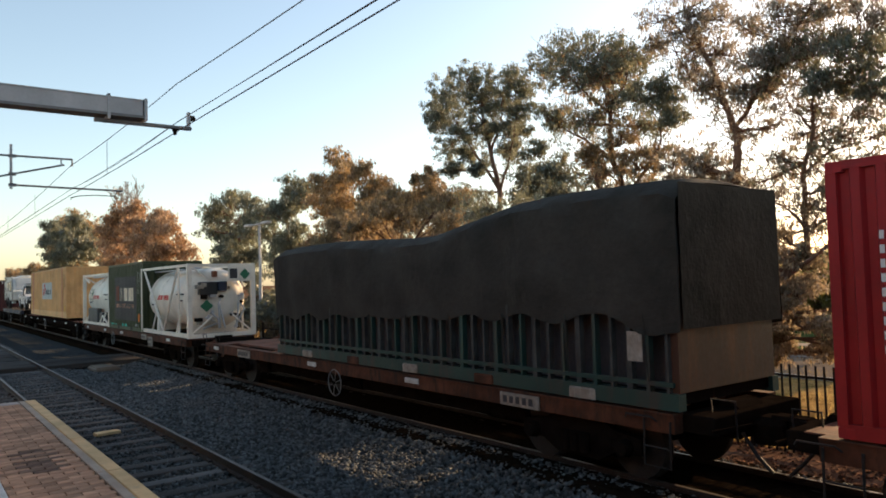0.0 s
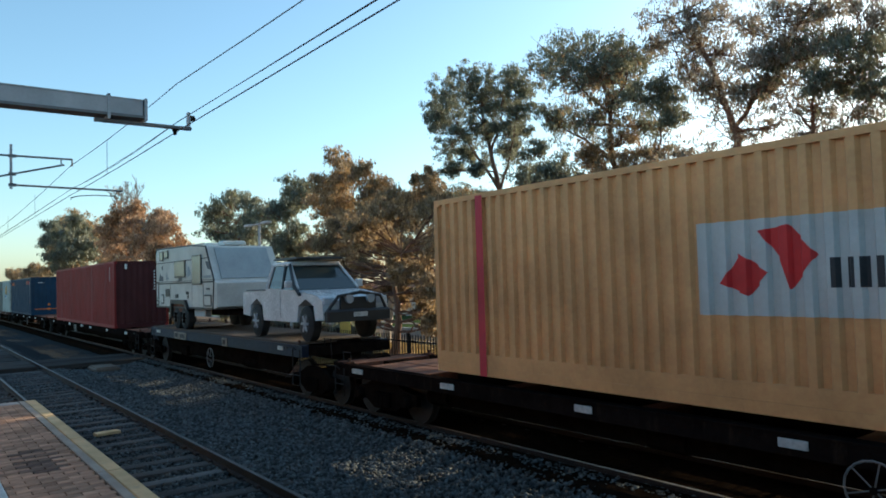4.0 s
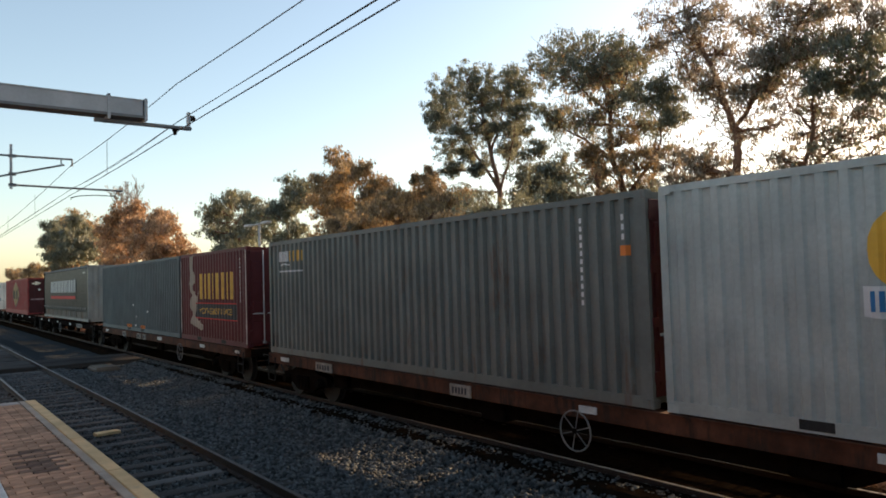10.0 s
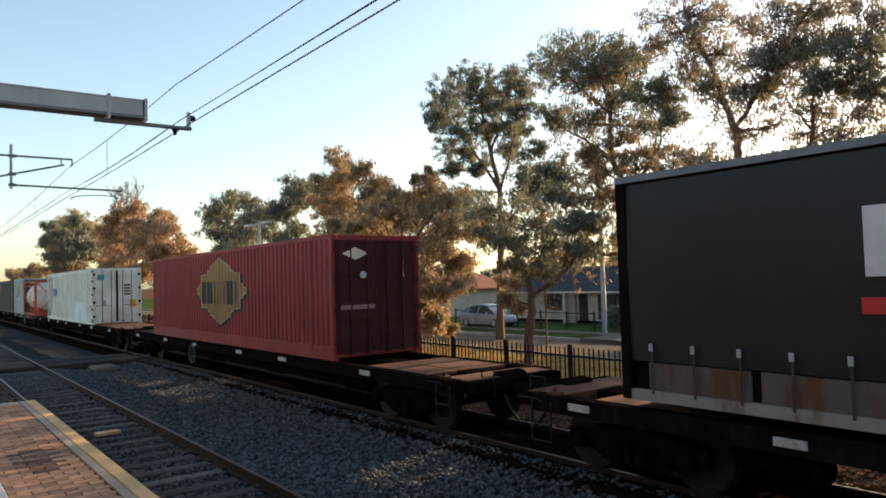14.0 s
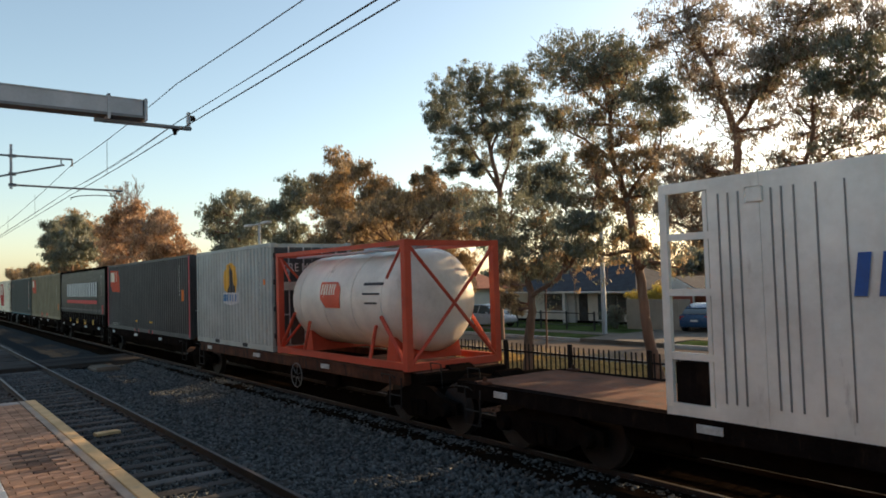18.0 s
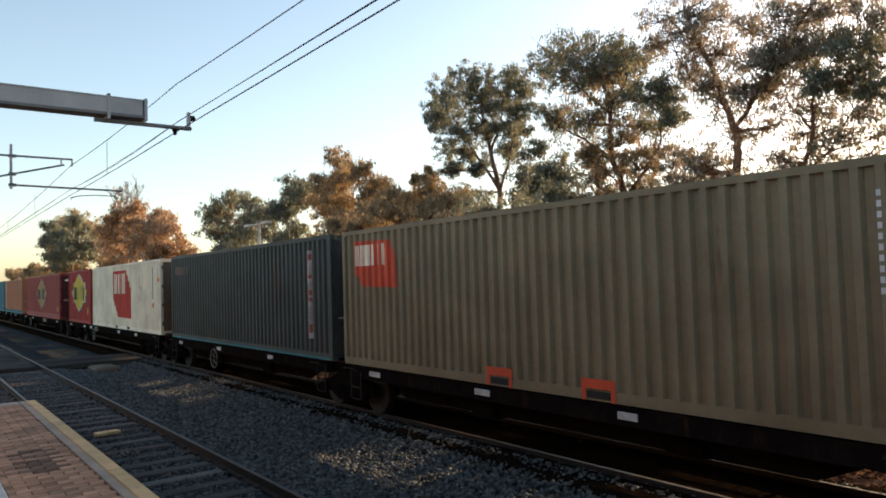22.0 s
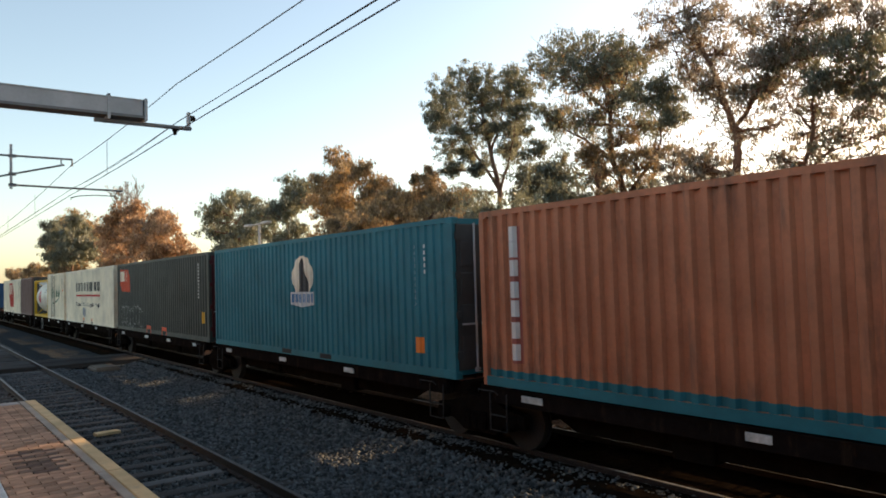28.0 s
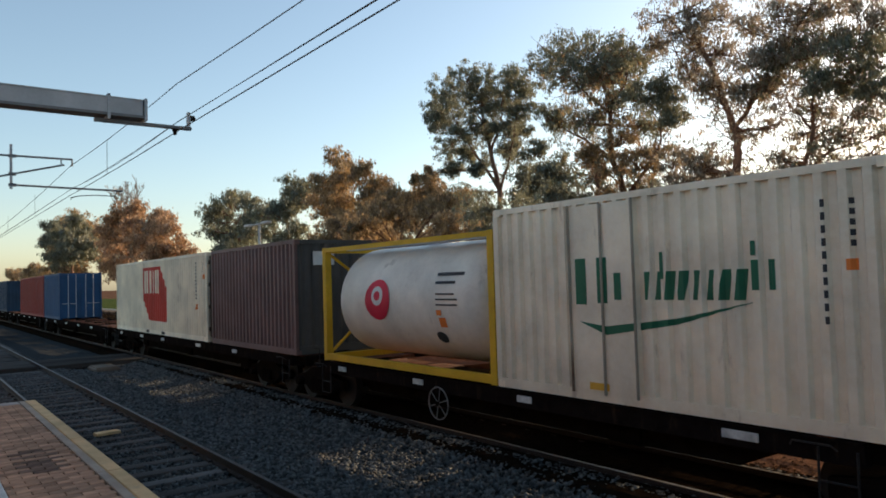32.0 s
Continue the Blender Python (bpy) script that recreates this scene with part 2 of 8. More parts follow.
def thing(name, label, category, group="", at=None, kind=""):
    ob = new(name)
    ob.empty_display_size = 0.3
    if at is not None:
        ob.matrix_world = at
    return tagged(ob, label, category, group, kind)


def setting(name, shape, material, label, smooth=0, category=""):
    return tagged(part(name, shape, material, None, "", smooth), label, category or name.split("_")[0], "", "structure")


B = Shape   # short name for a new mesh

# ---- the ground and the railway ----
def ground_strip(y_stops, x0, x1, nx, lumps=0.0):
    s = Shape()
    xs = [x0 + (x1 - x0) * i / nx for i in range(nx + 1)]
    verts = []
    for y, z in y_stops:
        for x in xs:
            verts.append((x, y, z + lumps * noise.noise((x * 0.7, y * 0.9, 3.1))))
    n = nx + 1
    s.add(verts, [(j * n + i, j * n + i + 1, (j + 1) * n + i + 1, (j + 1) * n + i) for j in range(len(y_stops) - 1) for i in range(nx)])
    return s


setting("ground", ground_strip([(-1500, -0.75), (-40, -0.75), (1.7, -0.75), (11.0, -0.75), (12.0, -0.62), (45, -0.62), (2500, -0.62)], -2500, 2500, 20), soil,
        "bare soil reaching to the horizon")
setting("ballast_bed", ground_strip([(1.2, -0.74), (1.75, -0.3), (2.2, -0.22), (3.4, -0.2), (4.9, -0.2), (5.6, -0.3), (6.4, -0.33), (7.3, -0.25), (8.0, -0.19), (9.0, -0.19),
                                     (10.2, -0.22), (10.9, -0.4), (11.5, -0.62)], -300, 60, 360, 0.05), ballast, "blue-grey crushed stone ballast under the tracks", category="ballast")
setting("litter_strip", ground_strip([(11.2, -0.6), (12.2, -0.54), (13.35, -0.55)], -300, 60, 160, 0.07), soil, "bare brown leaf litter between track and fence", category="leaf litter")
setting("lawn", ground_strip([(13.3, -0.55), (13.8, -0.54), (16, -0.52), (20, -0.55), (22.6, -0.58)], -300, 60, 120, 0.08), grass_mat,
        "dry golden grass verge along the railway fence")
setting("road", ground_strip([(22.4, -0.56), (25.2, -0.5), (27.9, -0.56)], -300, 60, 60), asphalt, "grey asphalt street behind the railway fence")
kerb = Shape()
for k in range(120):
    kerb.slab(-220 + k * 2.2, -220 + k * 2.2 + 2.19, 27.82, 28.02, -0.7, -0.4, 0.02)
    kerb.slab(-220 + k * 2.2, -220 + k * 2.2 + 2.19, 22.25, 22.42, -0.7, -0.46, 0.02)
setting("kerb", kerb, concrete, "pale concrete kerbs edging the street")
setting("verge", ground_strip([(28.01, -0.45), (29.5, -0.4), (34.0, -0.42), (60.0, -0.45)], -300, 60, 60, 0.05), green_grass, "green front lawns across the street", category="lawn")
setting("footpath", Shape().box(-120, 20, 30.0, 31.2, -0.6, -0.37), drive_mat, "pale worn footpath across the street")
setting("driveway", Shape().box(-25.2, -20.2, 27.6, 40, -0.6, -0.35), drive_mat, "worn concrete driveway of the house", category="driveway")


def rail_profile(y):
    return [(y - 0.065, -0.155), (y + 0.065, -0.155), (y + 0.065, -0.145), (y + 0.012, -0.125), (y + 0.012, -0.045), (y + 0.035, -0.035),
            (y + 0.035, -0.004), (y - 0.035, -0.004), (y - 0.035, -0.035), (y - 0.012, -0.045), (y - 0.012, -0.125), (y - 0.065, -0.145)]


def track(yc, gauge, label, x_near, sleeper_len, wood):
    t = thing("railway_track", label, "railway track", "tracks", pose(0, yc, 0), "structure")
    for side in (-1, 1):
        y = side * (gauge / 2 + 0.035)
        r = part("rail", Shape().rings([[(x, py, pz) for py, pz in rail_profile(y)] for x in (-320, 60)]), rail_mat, t)
        part("rail_head", Shape().box(-320, 60, y - 0.03, y + 0.03, -0.006, 0.0), rail_top, r, "polished running surface")
    sl = Shape().slab(-0.12, 0.12, -sleeper_len / 2, sleeper_len / 2, -0.26, -0.155, 0.015).mesh("sleeper")
    sl.materials.append(wood)
    rest = Shape()
    for k in range(520):
        x = 58 - k * 0.69
        if x_near[0] < x < x_near[1]:
            o = part("sleeper", sl, wood, t)
            o.matrix_basis = pose(x + random.uniform(-0.03, 0.03), random.uniform(-0.04, 0.04), random.uniform(-0.015, 0.012), 0, 0, random.uniform(-1.2, 1.2))
        else:
            rest.slab(x - 0.12, x + 0.12, -sleeper_len / 2, sleeper_len / 2, -0.26, -0.155, 0.015)
    tagged(part("far_sleepers", rest, wood, t), kind="stuff")
    clip = Shape().slab(-0.07, 0.07, -0.11, -0.04, -0.16, -0.12, 0.01).slab(-0.07, 0.07, 0.04, 0.11, -0.16, -0.12, 0.01).mesh("rail_clip")
    clip.materials.append(rail_mat)
    for k in range(520):
        x = 58 - k * 0.69
        if x_near[0] < x < x_near[1] and x > -25:
            for side in (-1, 1):
                o = part("rail_clip", clip, rail_mat, t)
                o.matrix_basis = pose(x, side * (gauge / 2 + 0.035), 0.006)
    return t


TY = 9.055   # centre of the freight track
track(3.44, 1.6, "broad-gauge passenger track with grey timber sleepers", (-45, -2), 2.6, pale_timber)
track(TY, 1.435, "freight track with rusty rails under the moving train", (-30, 0), 2.5, timber)

# oily stone packed up to the freight rails, its near-black colour holding the train's shade
setting("track_bed", ground_strip([(7.5, -0.24), (7.75, -0.1), (8.2, -0.06), (8.4, -0.12), (9.05, -0.13), (9.7, -0.12), (9.9, -0.06), (10.35, -0.1), (10.75, -0.36)], -300, 60, 500, 0.03), oily, "oily stone packed between the freight rails, train shade in its colour", category="ballast")
# crushed stone between the tracks
rng = np.random.default_rng(4)
cube = np.array([(-1, -1, -1), (1, -1, -1), (1, 1, -1), (-1, 1, -1), (-1, -1, 1), (1, -1, 1), (1, 1, 1), (-1, 1, 1)], float) * 0.5
cube_f = np.array([(0, 3, 2, 1), (4, 5, 6, 7), (0, 1, 5, 4), (1, 2, 6, 5), (2, 3, 7, 6), (3, 0, 4, 7)])


def bed_height(y):
    return np.interp(y, [1.75, 2.2, 3.4, 4.9, 5.6, 6.4, 7.3, 8.0, 9.0, 10.2, 10.9, 11.5], [-0.3, -0.22, -0.2, -0.2, -0.3, -0.33, -0.25, -0.11, -0.11, -0.12, -0.36, -0.56])


def stones(name, n, x0, x1, y0, y1, size, material, label, power=1.0, cat="ballast"):
    x = x1 - (x1 - x0) * rng.random(n) ** power
    y = rng.uniform(y0, y1, n)
    c = np.stack([x, y, bed_height(y) + rng.uniform(-0.01, 0.03, n)], 1)
    ang = rng.random((n, 3)) * 6.28
    s = size * rng.uniform(0.5, 1.3, (n, 1, 3))
    v = (cube[None] + rng.uniform(-0.16, 0.16, (n, 8, 3))) * s
    for a, (i, j) in enumerate(((0, 1), (1, 2), (0, 2))):
        ca, sa = np.cos(ang[:, a])[:, None], np.sin(ang[:, a])[:, None]
        vi, vj = v[..., i].copy(), v[..., j].copy()
        v[..., i], v[..., j] = vi * ca - vj * sa, vi * sa + vj * ca
    v += c[:, None]
    me = bpy.data.meshes.new(name)
    f = (cube_f[None] + np.arange(n)[:, None, None] * 8).reshape(-1, 4)
    me.vertices.add(n * 8)
    me.vertices.foreach_set("co", v.reshape(-1))
    me.loops.add(f.size)
    me.loops.foreach_set("vertex_index", f.reshape(-1).astype(np.int32))
    me.polygons.add(len(f))
    me.polygons.foreach_set("loop_start", np.arange(0, f.size, 4, dtype=np.int32))
    me.update(calc_edges=True)
    tagged(part(name, me, material), label, cat, "", "stuff")


stones("loose_ballast", 42000, -34, 0, 4.35, 8.15, 0.056, stone, "angular blue-grey ballast stones between the tracks", 0.8)
stones("loose_ballast", 16000, -34, -3, 2.1, 4.35, 0.045, stone, "dark ballast stones between the sleepers", 0.8)
stones("loose_ballast", 9000, -28, 0, 9.9, 11.4, 0.05, stone, "ballast stones on the shoulder beyond the train", 0.8)
stones("track_stones", 5000, -28, 0, 7.9, 8.25, 0.04, stone, "pale loose stones beside the near freight rail", 0.8)
stones("track_stones", 5000, -28, 0, 9.85, 10.5, 0.045, soil, "brown stones and litter beside the far freight rail", 0.8)
stones("leaf_litter", 9000, -34, 2, 10.7, 13.6, 0.05, soil, "brown leaf litter and bark along the fence", 0.9, "leaf litter")

# level crossing boards, pit lid and the pale offcut on the sleepers
cross = thing("track_crossing", "weathered timber boards crossing the passenger track", "crossing", at=pose(-33, 3.4, 0), kind="structure")
for k in range(7):
    part("board", Shape().slab(-1.6 + k * 0.46, -1.18 + k * 0.46, -0.72, 0.72, -0.15, -0.01, 0.01), timber, cross)
    part("board", Shape().slab(-1.6 + k * 0.46, -1.18 + k * 0.46, 0.95, 4.6, -0.2, -0.03, 0.01), timber, cross)
pit = thing("cable_pit", "low grey concrete cable pit beside the track", "cable pit", at=pose(-30.6, 6.3, -0.32))
part("pit_wall", Shape().slab(-0.75, 0.75, -0.45, 0.45, 0, 0.16, 0.03), drive_mat, pit)
part("pit_lid", Shape().slab(-0.68, 0.68, -0.38, 0.38, 0.164, 0.2, 0.015), drive_mat, pit, "grey pit lid")
tagged(part("timber_offcut", Shape().slab(-0.11, 0.11, -0.24, 0.24, 0, 0.06, 0.01), coping_mat), "pale timber offcut lying on the sleepers", "offcut").matrix_world = pose(-16.27, 3.4, -0.15, 0, 0, 6)

# ---- the platform ----
PZ, PEDGE, PEND = 1.05, 1.78, -13.8
platform = thing("platform", "brick-paved station platform with a concrete coping", "platform", kind="structure")
part("retaining_wall", Shape().box(PEND, 40, 1.45, 1.66, -0.75, PZ - 0.16), concrete, platform)
part("end_wall", Shape().box(PEND + 0.02, PEND + 0.25, -9, 1.45, -0.75, PZ - 0.1), concrete, platform)
part("fill", Shape().box(PEND + 0.25, 40, -9, 1.45, -0.75, PZ - 0.07), joint_mat, platform)
for k in range(27):
    x = PEND + k * 2.0
    part("coping_slab", Shape().slab(x, x + 1.985, PEDGE - 0.155, PEDGE, PZ - 0.16, PZ, 0.012), coping_mat, platform, "yellow-tan platform edge strip")
    part("edge_slab", Shape().slab(x, x + 1.985, PEDGE - 0.245, PEDGE - 0.157, PZ - 0.16, PZ - 0.002, 0.006), edge_mat, platform)
part("end_slab", Shape().slab(PEND + 0.004, PEND + 0.3, -9, PEDGE - 0.25, PZ - 0.1, PZ - 0.002, 0.012), concrete, platform)
for k in range(40):
    part("tactile_tile", Shape().slab(-13.4 + k * 0.3, -13.4 + k * 0.3 + 0.294, 0.45, 0.75, PZ - 0.06, PZ + 0.004, 0.01), tactile_mat, platform)
part("far_tactile", Shape().slab(-1.4, 40, 0.45, 0.75, PZ - 0.06, PZ + 0.002, 0.01), tactile_mat, platform)
paver = Shape().slab(-0.056, 0.056, -0.1135, 0.1135, -0.06, 0.0, 0.006).mesh("paver")
paver.materials.append(brick_mat)
stained = paver.copy()
stained.materials[0] = stained_mat
rest = Shape()
count = 0
for col in range(170):
    x = PEND + 0.37 + col * 0.117
    for k in range(27):
        y = PEDGE - 0.385 - k * 0.232 + (col % 2) * 0.116
        if 0.36 < y < 0.84 or y > PEDGE - 0.3:
            # pavers cut to fit against the tactile strip and the edge slab
            for y0, y1 in ((max(y - 0.1135, 0.754), y + 0.1135), (y - 0.1135, min(y + 0.1135, 0.446))) if y < 0.84 else ((y - 0.1135, min(y + 0.1135, PEDGE - 0.249)),):
                if y1 - y0 > 0.02:
                    rest.slab(x - 0.056, x + 0.056, y0, y1, PZ - 0.055, PZ - 0.005, 0.006)
            continue
        near = y > 0.8 and -10.2 < x < -5.0
        if near and count < 300:
            dark = -9.5 < x < -8.1 and 1.0 < y < 1.32 and random.random() < 0.75
            o = part("paver", stained if dark else paver, brick_mat, platform)
            o.matrix_basis = pose(x, y, PZ - 0.004 + random.uniform(-0.004, 0.003), random.uniform(-0.6, 0.6), random.uniform(-0.4, 0.4), random.uniform(-0.5, 0.5))
            count += 1
        else:
            z = PZ - 0.004 + random.uniform(-0.003, 0.002)
            rest.slab(x - 0.056, x + 0.056, y - 0.1135, y + 0.1135, z - 0.05, z, 0.006)
tagged(part("far_pavers", rest, brick_rest, platform), kind="stuff")

# unseen building assumed behind the camera: closes the platform and blocks sky light
station = thing("station_building", "unseen plain brick building added behind the platform to block sky light", "station building", kind="structure")
part("wall", Shape().box(-26, 40, -5.6, -5.2, 1.05, 5.2), brick_rest, station)
part("canopy", Shape().box(-26, 40, -5.2, -0.9, 4.9, 5.15), galv, station, "unseen flat canopy added over the platform")
for k in range(9):
    part("canopy_post", Shape().tube([(-24 + k * 7.5, -1.4, 1.05), (-24 + k * 7.5, -1.4, 4.9)], 0.08, 10), galv, station)

# ---- overhead line ----
def wire(name, pts, r, label, parent=None):
    o = part(name, Shape().tube(pts, r, 5), wire_mat, parent)
    return o if parent else tagged(o, label, "overhead wire", "overhead wires")


def sagging(x0, x1, y, z0, z1, sag, n=12):
    return [(x0 + (x1 - x0) * i / n, y, z0 + (z1 - z0) * i / n - sag * 4 * (i / n) * (1 - i / n)) for i in range(n + 1)]


SUP = [25.0, -11.4, -20.2, -62.0, -104.0, -150.0, -200.0, -260.0]
catenary = thing("overhead_line", "contact and messenger wires with droppers over the passenger track", "overhead line", at=pose(0, 3.44, 0))
for k in range(len(SUP) - 1):
    a, b = SUP[k], SUP[k + 1]
    sag = 0.05 if abs(a - b) < 12 else 0.35
    wire("contact_wire", sagging(a, b, 0, 5.3, 5.3, 0.02), 0.0085, "", catenary)
    wire("messenger_wire", sagging(a, b, 0, 6.05, 6.05, sag), 0.0075, "", catenary)
    wire("second_contact_wire", sagging(a, b, -0.03, 5.42, 5.42, 0.05), 0.006, "", catenary)
    wire("feeder_wire", sagging(a, b, 0.03, 5.47, 5.47, 0.08), 0.005, "", catenary)
for x in (-16.2, -26.5, -34.0, -44.0, -54.0, 2.0, 10.0):
    wire("dropper", [(x, 0, 5.3), (x, 0, 6.0)], 0.006, "", catenary)

gantry = thing("portal_beam", "grey galvanised steel portal beam over the platform and track", "gantry", at=pose(-11.4, 0, 0))
part("beam", Shape().box(-0.14, 0.14, -9.0, 2.9, 5.462, 5.682), galv, gantry)
part("beam_flange", Shape().box(-0.145, 0.145, -9.0, 2.92, 5.42, 5.46), mast_grey, gantry)
part("beam_flange", Shape().box(-0.15, 0.15, -9.0, 2.92, 5.684, 5.702), galv, gantry)
part("end_plate", Shape().box(-0.17, 0.17, 2.922, 2.96, 5.39, 5.72), galv, gantry)
part("hanger", Shape().box(-0.16, 0.16, 2.4, 2.44, 5.385, 5.419).box(0.152, 0.17, 2.4, 2.44, 5.36, 5.73).box(-0.17, -0.152, 2.4, 2.44, 5.36, 5.73).box(-0.17, 0.17, 2.4, 2.44, 5.704, 5.73), galv, gantry)
part("bracket_bar", Shape().box(-0.04, 0.04, 2.25, 3.66, 5.335, 5.383), mast_grey, gantry)
part("bracket_post", Shape().box(-0.03, 0.03, 3.6, 3.645, 5.385, 5.62), galv, gantry)
ins = part("insulator", Shape().tube([(0, 3.62, 5.53), (0, 3.73, 5.53)], 0.022, 8), mast_grey, gantry)
for k in range(2):
    part("insulator_shed", Shape().tube([(0, 3.66 + k * 0.035, 5.53), (0, 3.675 + k * 0.035, 5.53)], 0.05, 10), dark_steel, ins)
part("registration_arm", Shape().tube([(0, 3.41, 5.334), (0, 3.41, 5.24)], [0.05, 0.022], 8), dark_steel, gantry)
part("column", Shape().box(-0.15, 0.15, -9.2, -8.9, 1.05, 5.75), galv, gantry)

cant = thing("cantilever_mast", "steel cantilever arms and drop post carrying the overhead line", "cantilever", at=pose(-20.2, 0, 0))
part("drop_post", Shape().box(-0.04, 0.04, 2.085, 2.14, 5.38, 6.47), galv, cant)
part("top_arm", Shape().tube([(0, -3.0, 6.18), (0, 3.47, 6.2)], 0.026, 8), mast_grey, cant)
part("stay_arm", Shape().tube([(0, -3.0, 4.36), (0, 3.28, 6.05)], 0.024, 8), mast_grey, cant)
part("stay_link", Shape().tube([(0, 3.2, 6.19), (0, 3.22, 6.03)], 0.016, 6), mast_grey, cant)
part("steady_tube", Shape().tube([(0, 2.14, 5.475), (0, 4.66, 5.45)], 0.026, 8), mast_grey, cant)
part("registration_arm", Shape().tube([(0, 3.43, 5.17), (0, 3.43, 5.22), (0, 3.6, 5.27), (0, 4.0, 5.31), (0, 4.48, 5.3), (0, 4.5, 5.43)], 0.013, 6), mast_grey, cant)
for z in (6.19, 5.745, 5.475):
    part("clamp", Shape().box(-0.05, 0.05, 2.06, 2.22, z - 0.035, z + 0.035), mast_grey, cant)
part("messenger_clamp", Shape().tube([(0, 3.46, 6.18), (0, 3.46, 6.03)], 0.018, 8).tube([(0.05, 3.44, 6.05), (-0.12, 3.44, 6.04)], 0.02, 6), mast_grey, cant)
part("mast", Shape().box(-0.12, 0.12, -3.25, -3.0, -0.75, 6.6), galv, cant)
far_cant = copy_thing(cant, pose(-62, 0, 0))
copy_thing(cant, pose(-104, 0, 0))

# ---- fence ----
FY = 13.1
fence = thing("picket_fence", "black steel picket fence between railway and street", "fence", at=pose(0, FY, -0.56))
picket_me = Shape().slab(-0.019, 0.019, -0.012, 0.012, 0.04, 1.66, 0.006).mesh("picket")
picket_me.materials.append(fence_mat)
post_me = Shape().slab(-0.05, 0.05, -0.05, 0.05, -0.1, 1.72, 0.012).mesh("post")
post_me.materials.append(fence_mat)
fence_run = Shape()
for k in range(34):
    x = 1.819 - 2.353 * k
    o = part("post", post_me, fence_mat, fence)
    o.matrix_basis = pose(x, 0, 0)
    if k < 33:
        for z in (0.2, 1.42):
            part("rail", Shape().box(x - 2.303, x - 0.05, -0.02, 0.02, z, z + 0.045), fence_mat, fence)
        for j in range(1, 15):
            px = x - j * 0.157
            if -32.0 < px < -3.4:
                o = part("picket", picket_me, fence_mat, fence)
                o.matrix_basis = pose(px, -0.033, 0, random.uniform(-0.5, 0.5), random.uniform(-0.6, 0.6), 0)
            else:
                fence_run.slab(px - 0.019, px + 0.019, -0.045, -0.021, 0.04, 1.66, 0.005)
tagged(part("fence_run", fence_run, fence_mat, fence), kind="stuff")

# dry grass along the fence
r_ = np.random.default_rng(8)
blades = 30000
bx, by = r_.uniform(-34, 0, blades), 13.3 + r_.uniform(0, 1, blades) ** 1.6 * 11.0
bh, bw = r_.uniform(0.04, 0.16, blades) * (1 + 0.8 * (by < 13.9)), r_.uniform(0.006, 0.014, blades)
lean = r_.normal(0, 0.05, (blades, 2))
ba = r_.uniform(0, 3.14, blades)
base = np.stack([bx, by, np.full(blades, -0.56)], 1)
off = np.stack([np.cos(ba) * bw, np.sin(ba) * bw, np.zeros(blades)], 1)
tri = np.stack([base - off, base + off, base + np.stack([lean[:, 0], lean[:, 1], bh], 1)], 1)
gm = bpy.data.meshes.new("dry_grass")
gm.vertices.add(blades * 3)
gm.vertices.foreach_set("co", tri.reshape(-1))
gm.loops.add(blades * 3)
gm.loops.foreach_set("vertex_index", np.arange(blades * 3, dtype=np.int32))
gm.polygons.add(blades)
gm.polygons.foreach_set("loop_start", np.arange(0, blades * 3, 3, dtype=np.int32))
gm.update(calc_edges=True)
tagged(part("dry_grass", gm, foliage("grass_blade", (0.14, 0.11, 0.045), (0.28, 0.21, 0.08), (0.55, 0.4, 0.14))), "dry golden grass along the railway fence", "grass", "", "stuff")

# street-lamp on the railway side, grey post and yellow sign
lamp = thing("street_lamp", "tall grey pole with two flat lamp heads", "street lamp", at=pose(-40.6, 17.0, -0.55))
part("pole", Shape().tube([(0, 0, 0), (0, 0, 3.5), (0, 0, 7.0)], [0.12, 0.1, 0.07], 10), galv, lamp, smooth=40)
part("cross_arm", Shape().tube([(-1.3, 0, 7.05), (1.0, 0, 7.05)], 0.04, 6), galv, lamp)
for x in (-1.6, 1.0):
    part("lamp_head", Shape().slab(x - 0.4, x + 0.4, -0.2, 0.2, 7.0, 7.12, 0.03), white_plate, lamp)
cab = thing("signal_post", "thin grey post with a small signal cabinet", "post", at=pose(-29.6, 13.8, -0.55))
part("post", Shape().tube([(0, 0, 0), (0, 0, 3.4)], 0.07, 8), galv, cab)
part("cabinet", Shape().slab(-0.22, 0.22, -0.16, 0.16, 0.5, 1.2, 0.02), paint("orange_label", (0.5, 0.12, 0.03)), cab)
ysign = thing("warning_sign", "small yellow sign board on the fence", "sign", at=pose(-24.3, 13.55, 0.0))
part("board", Shape().slab(-0.4, 0.4, -0.02, 0.02, 0.75, 1.35, 0.008), paint("sign_yellow", (0.65, 0.5, 0.12)), ysign)
part("leg", Shape().box(-0.03, 0.03, 0.022, 0.06, -0.6, 1.3), galv, ysign)

# ---- trees ----
LEAF_V = np.array([(0, 0, 0), (0.21, 0, -0.42), (0, 0.04, -1.0), (-0.21, 0, -0.42)], float)


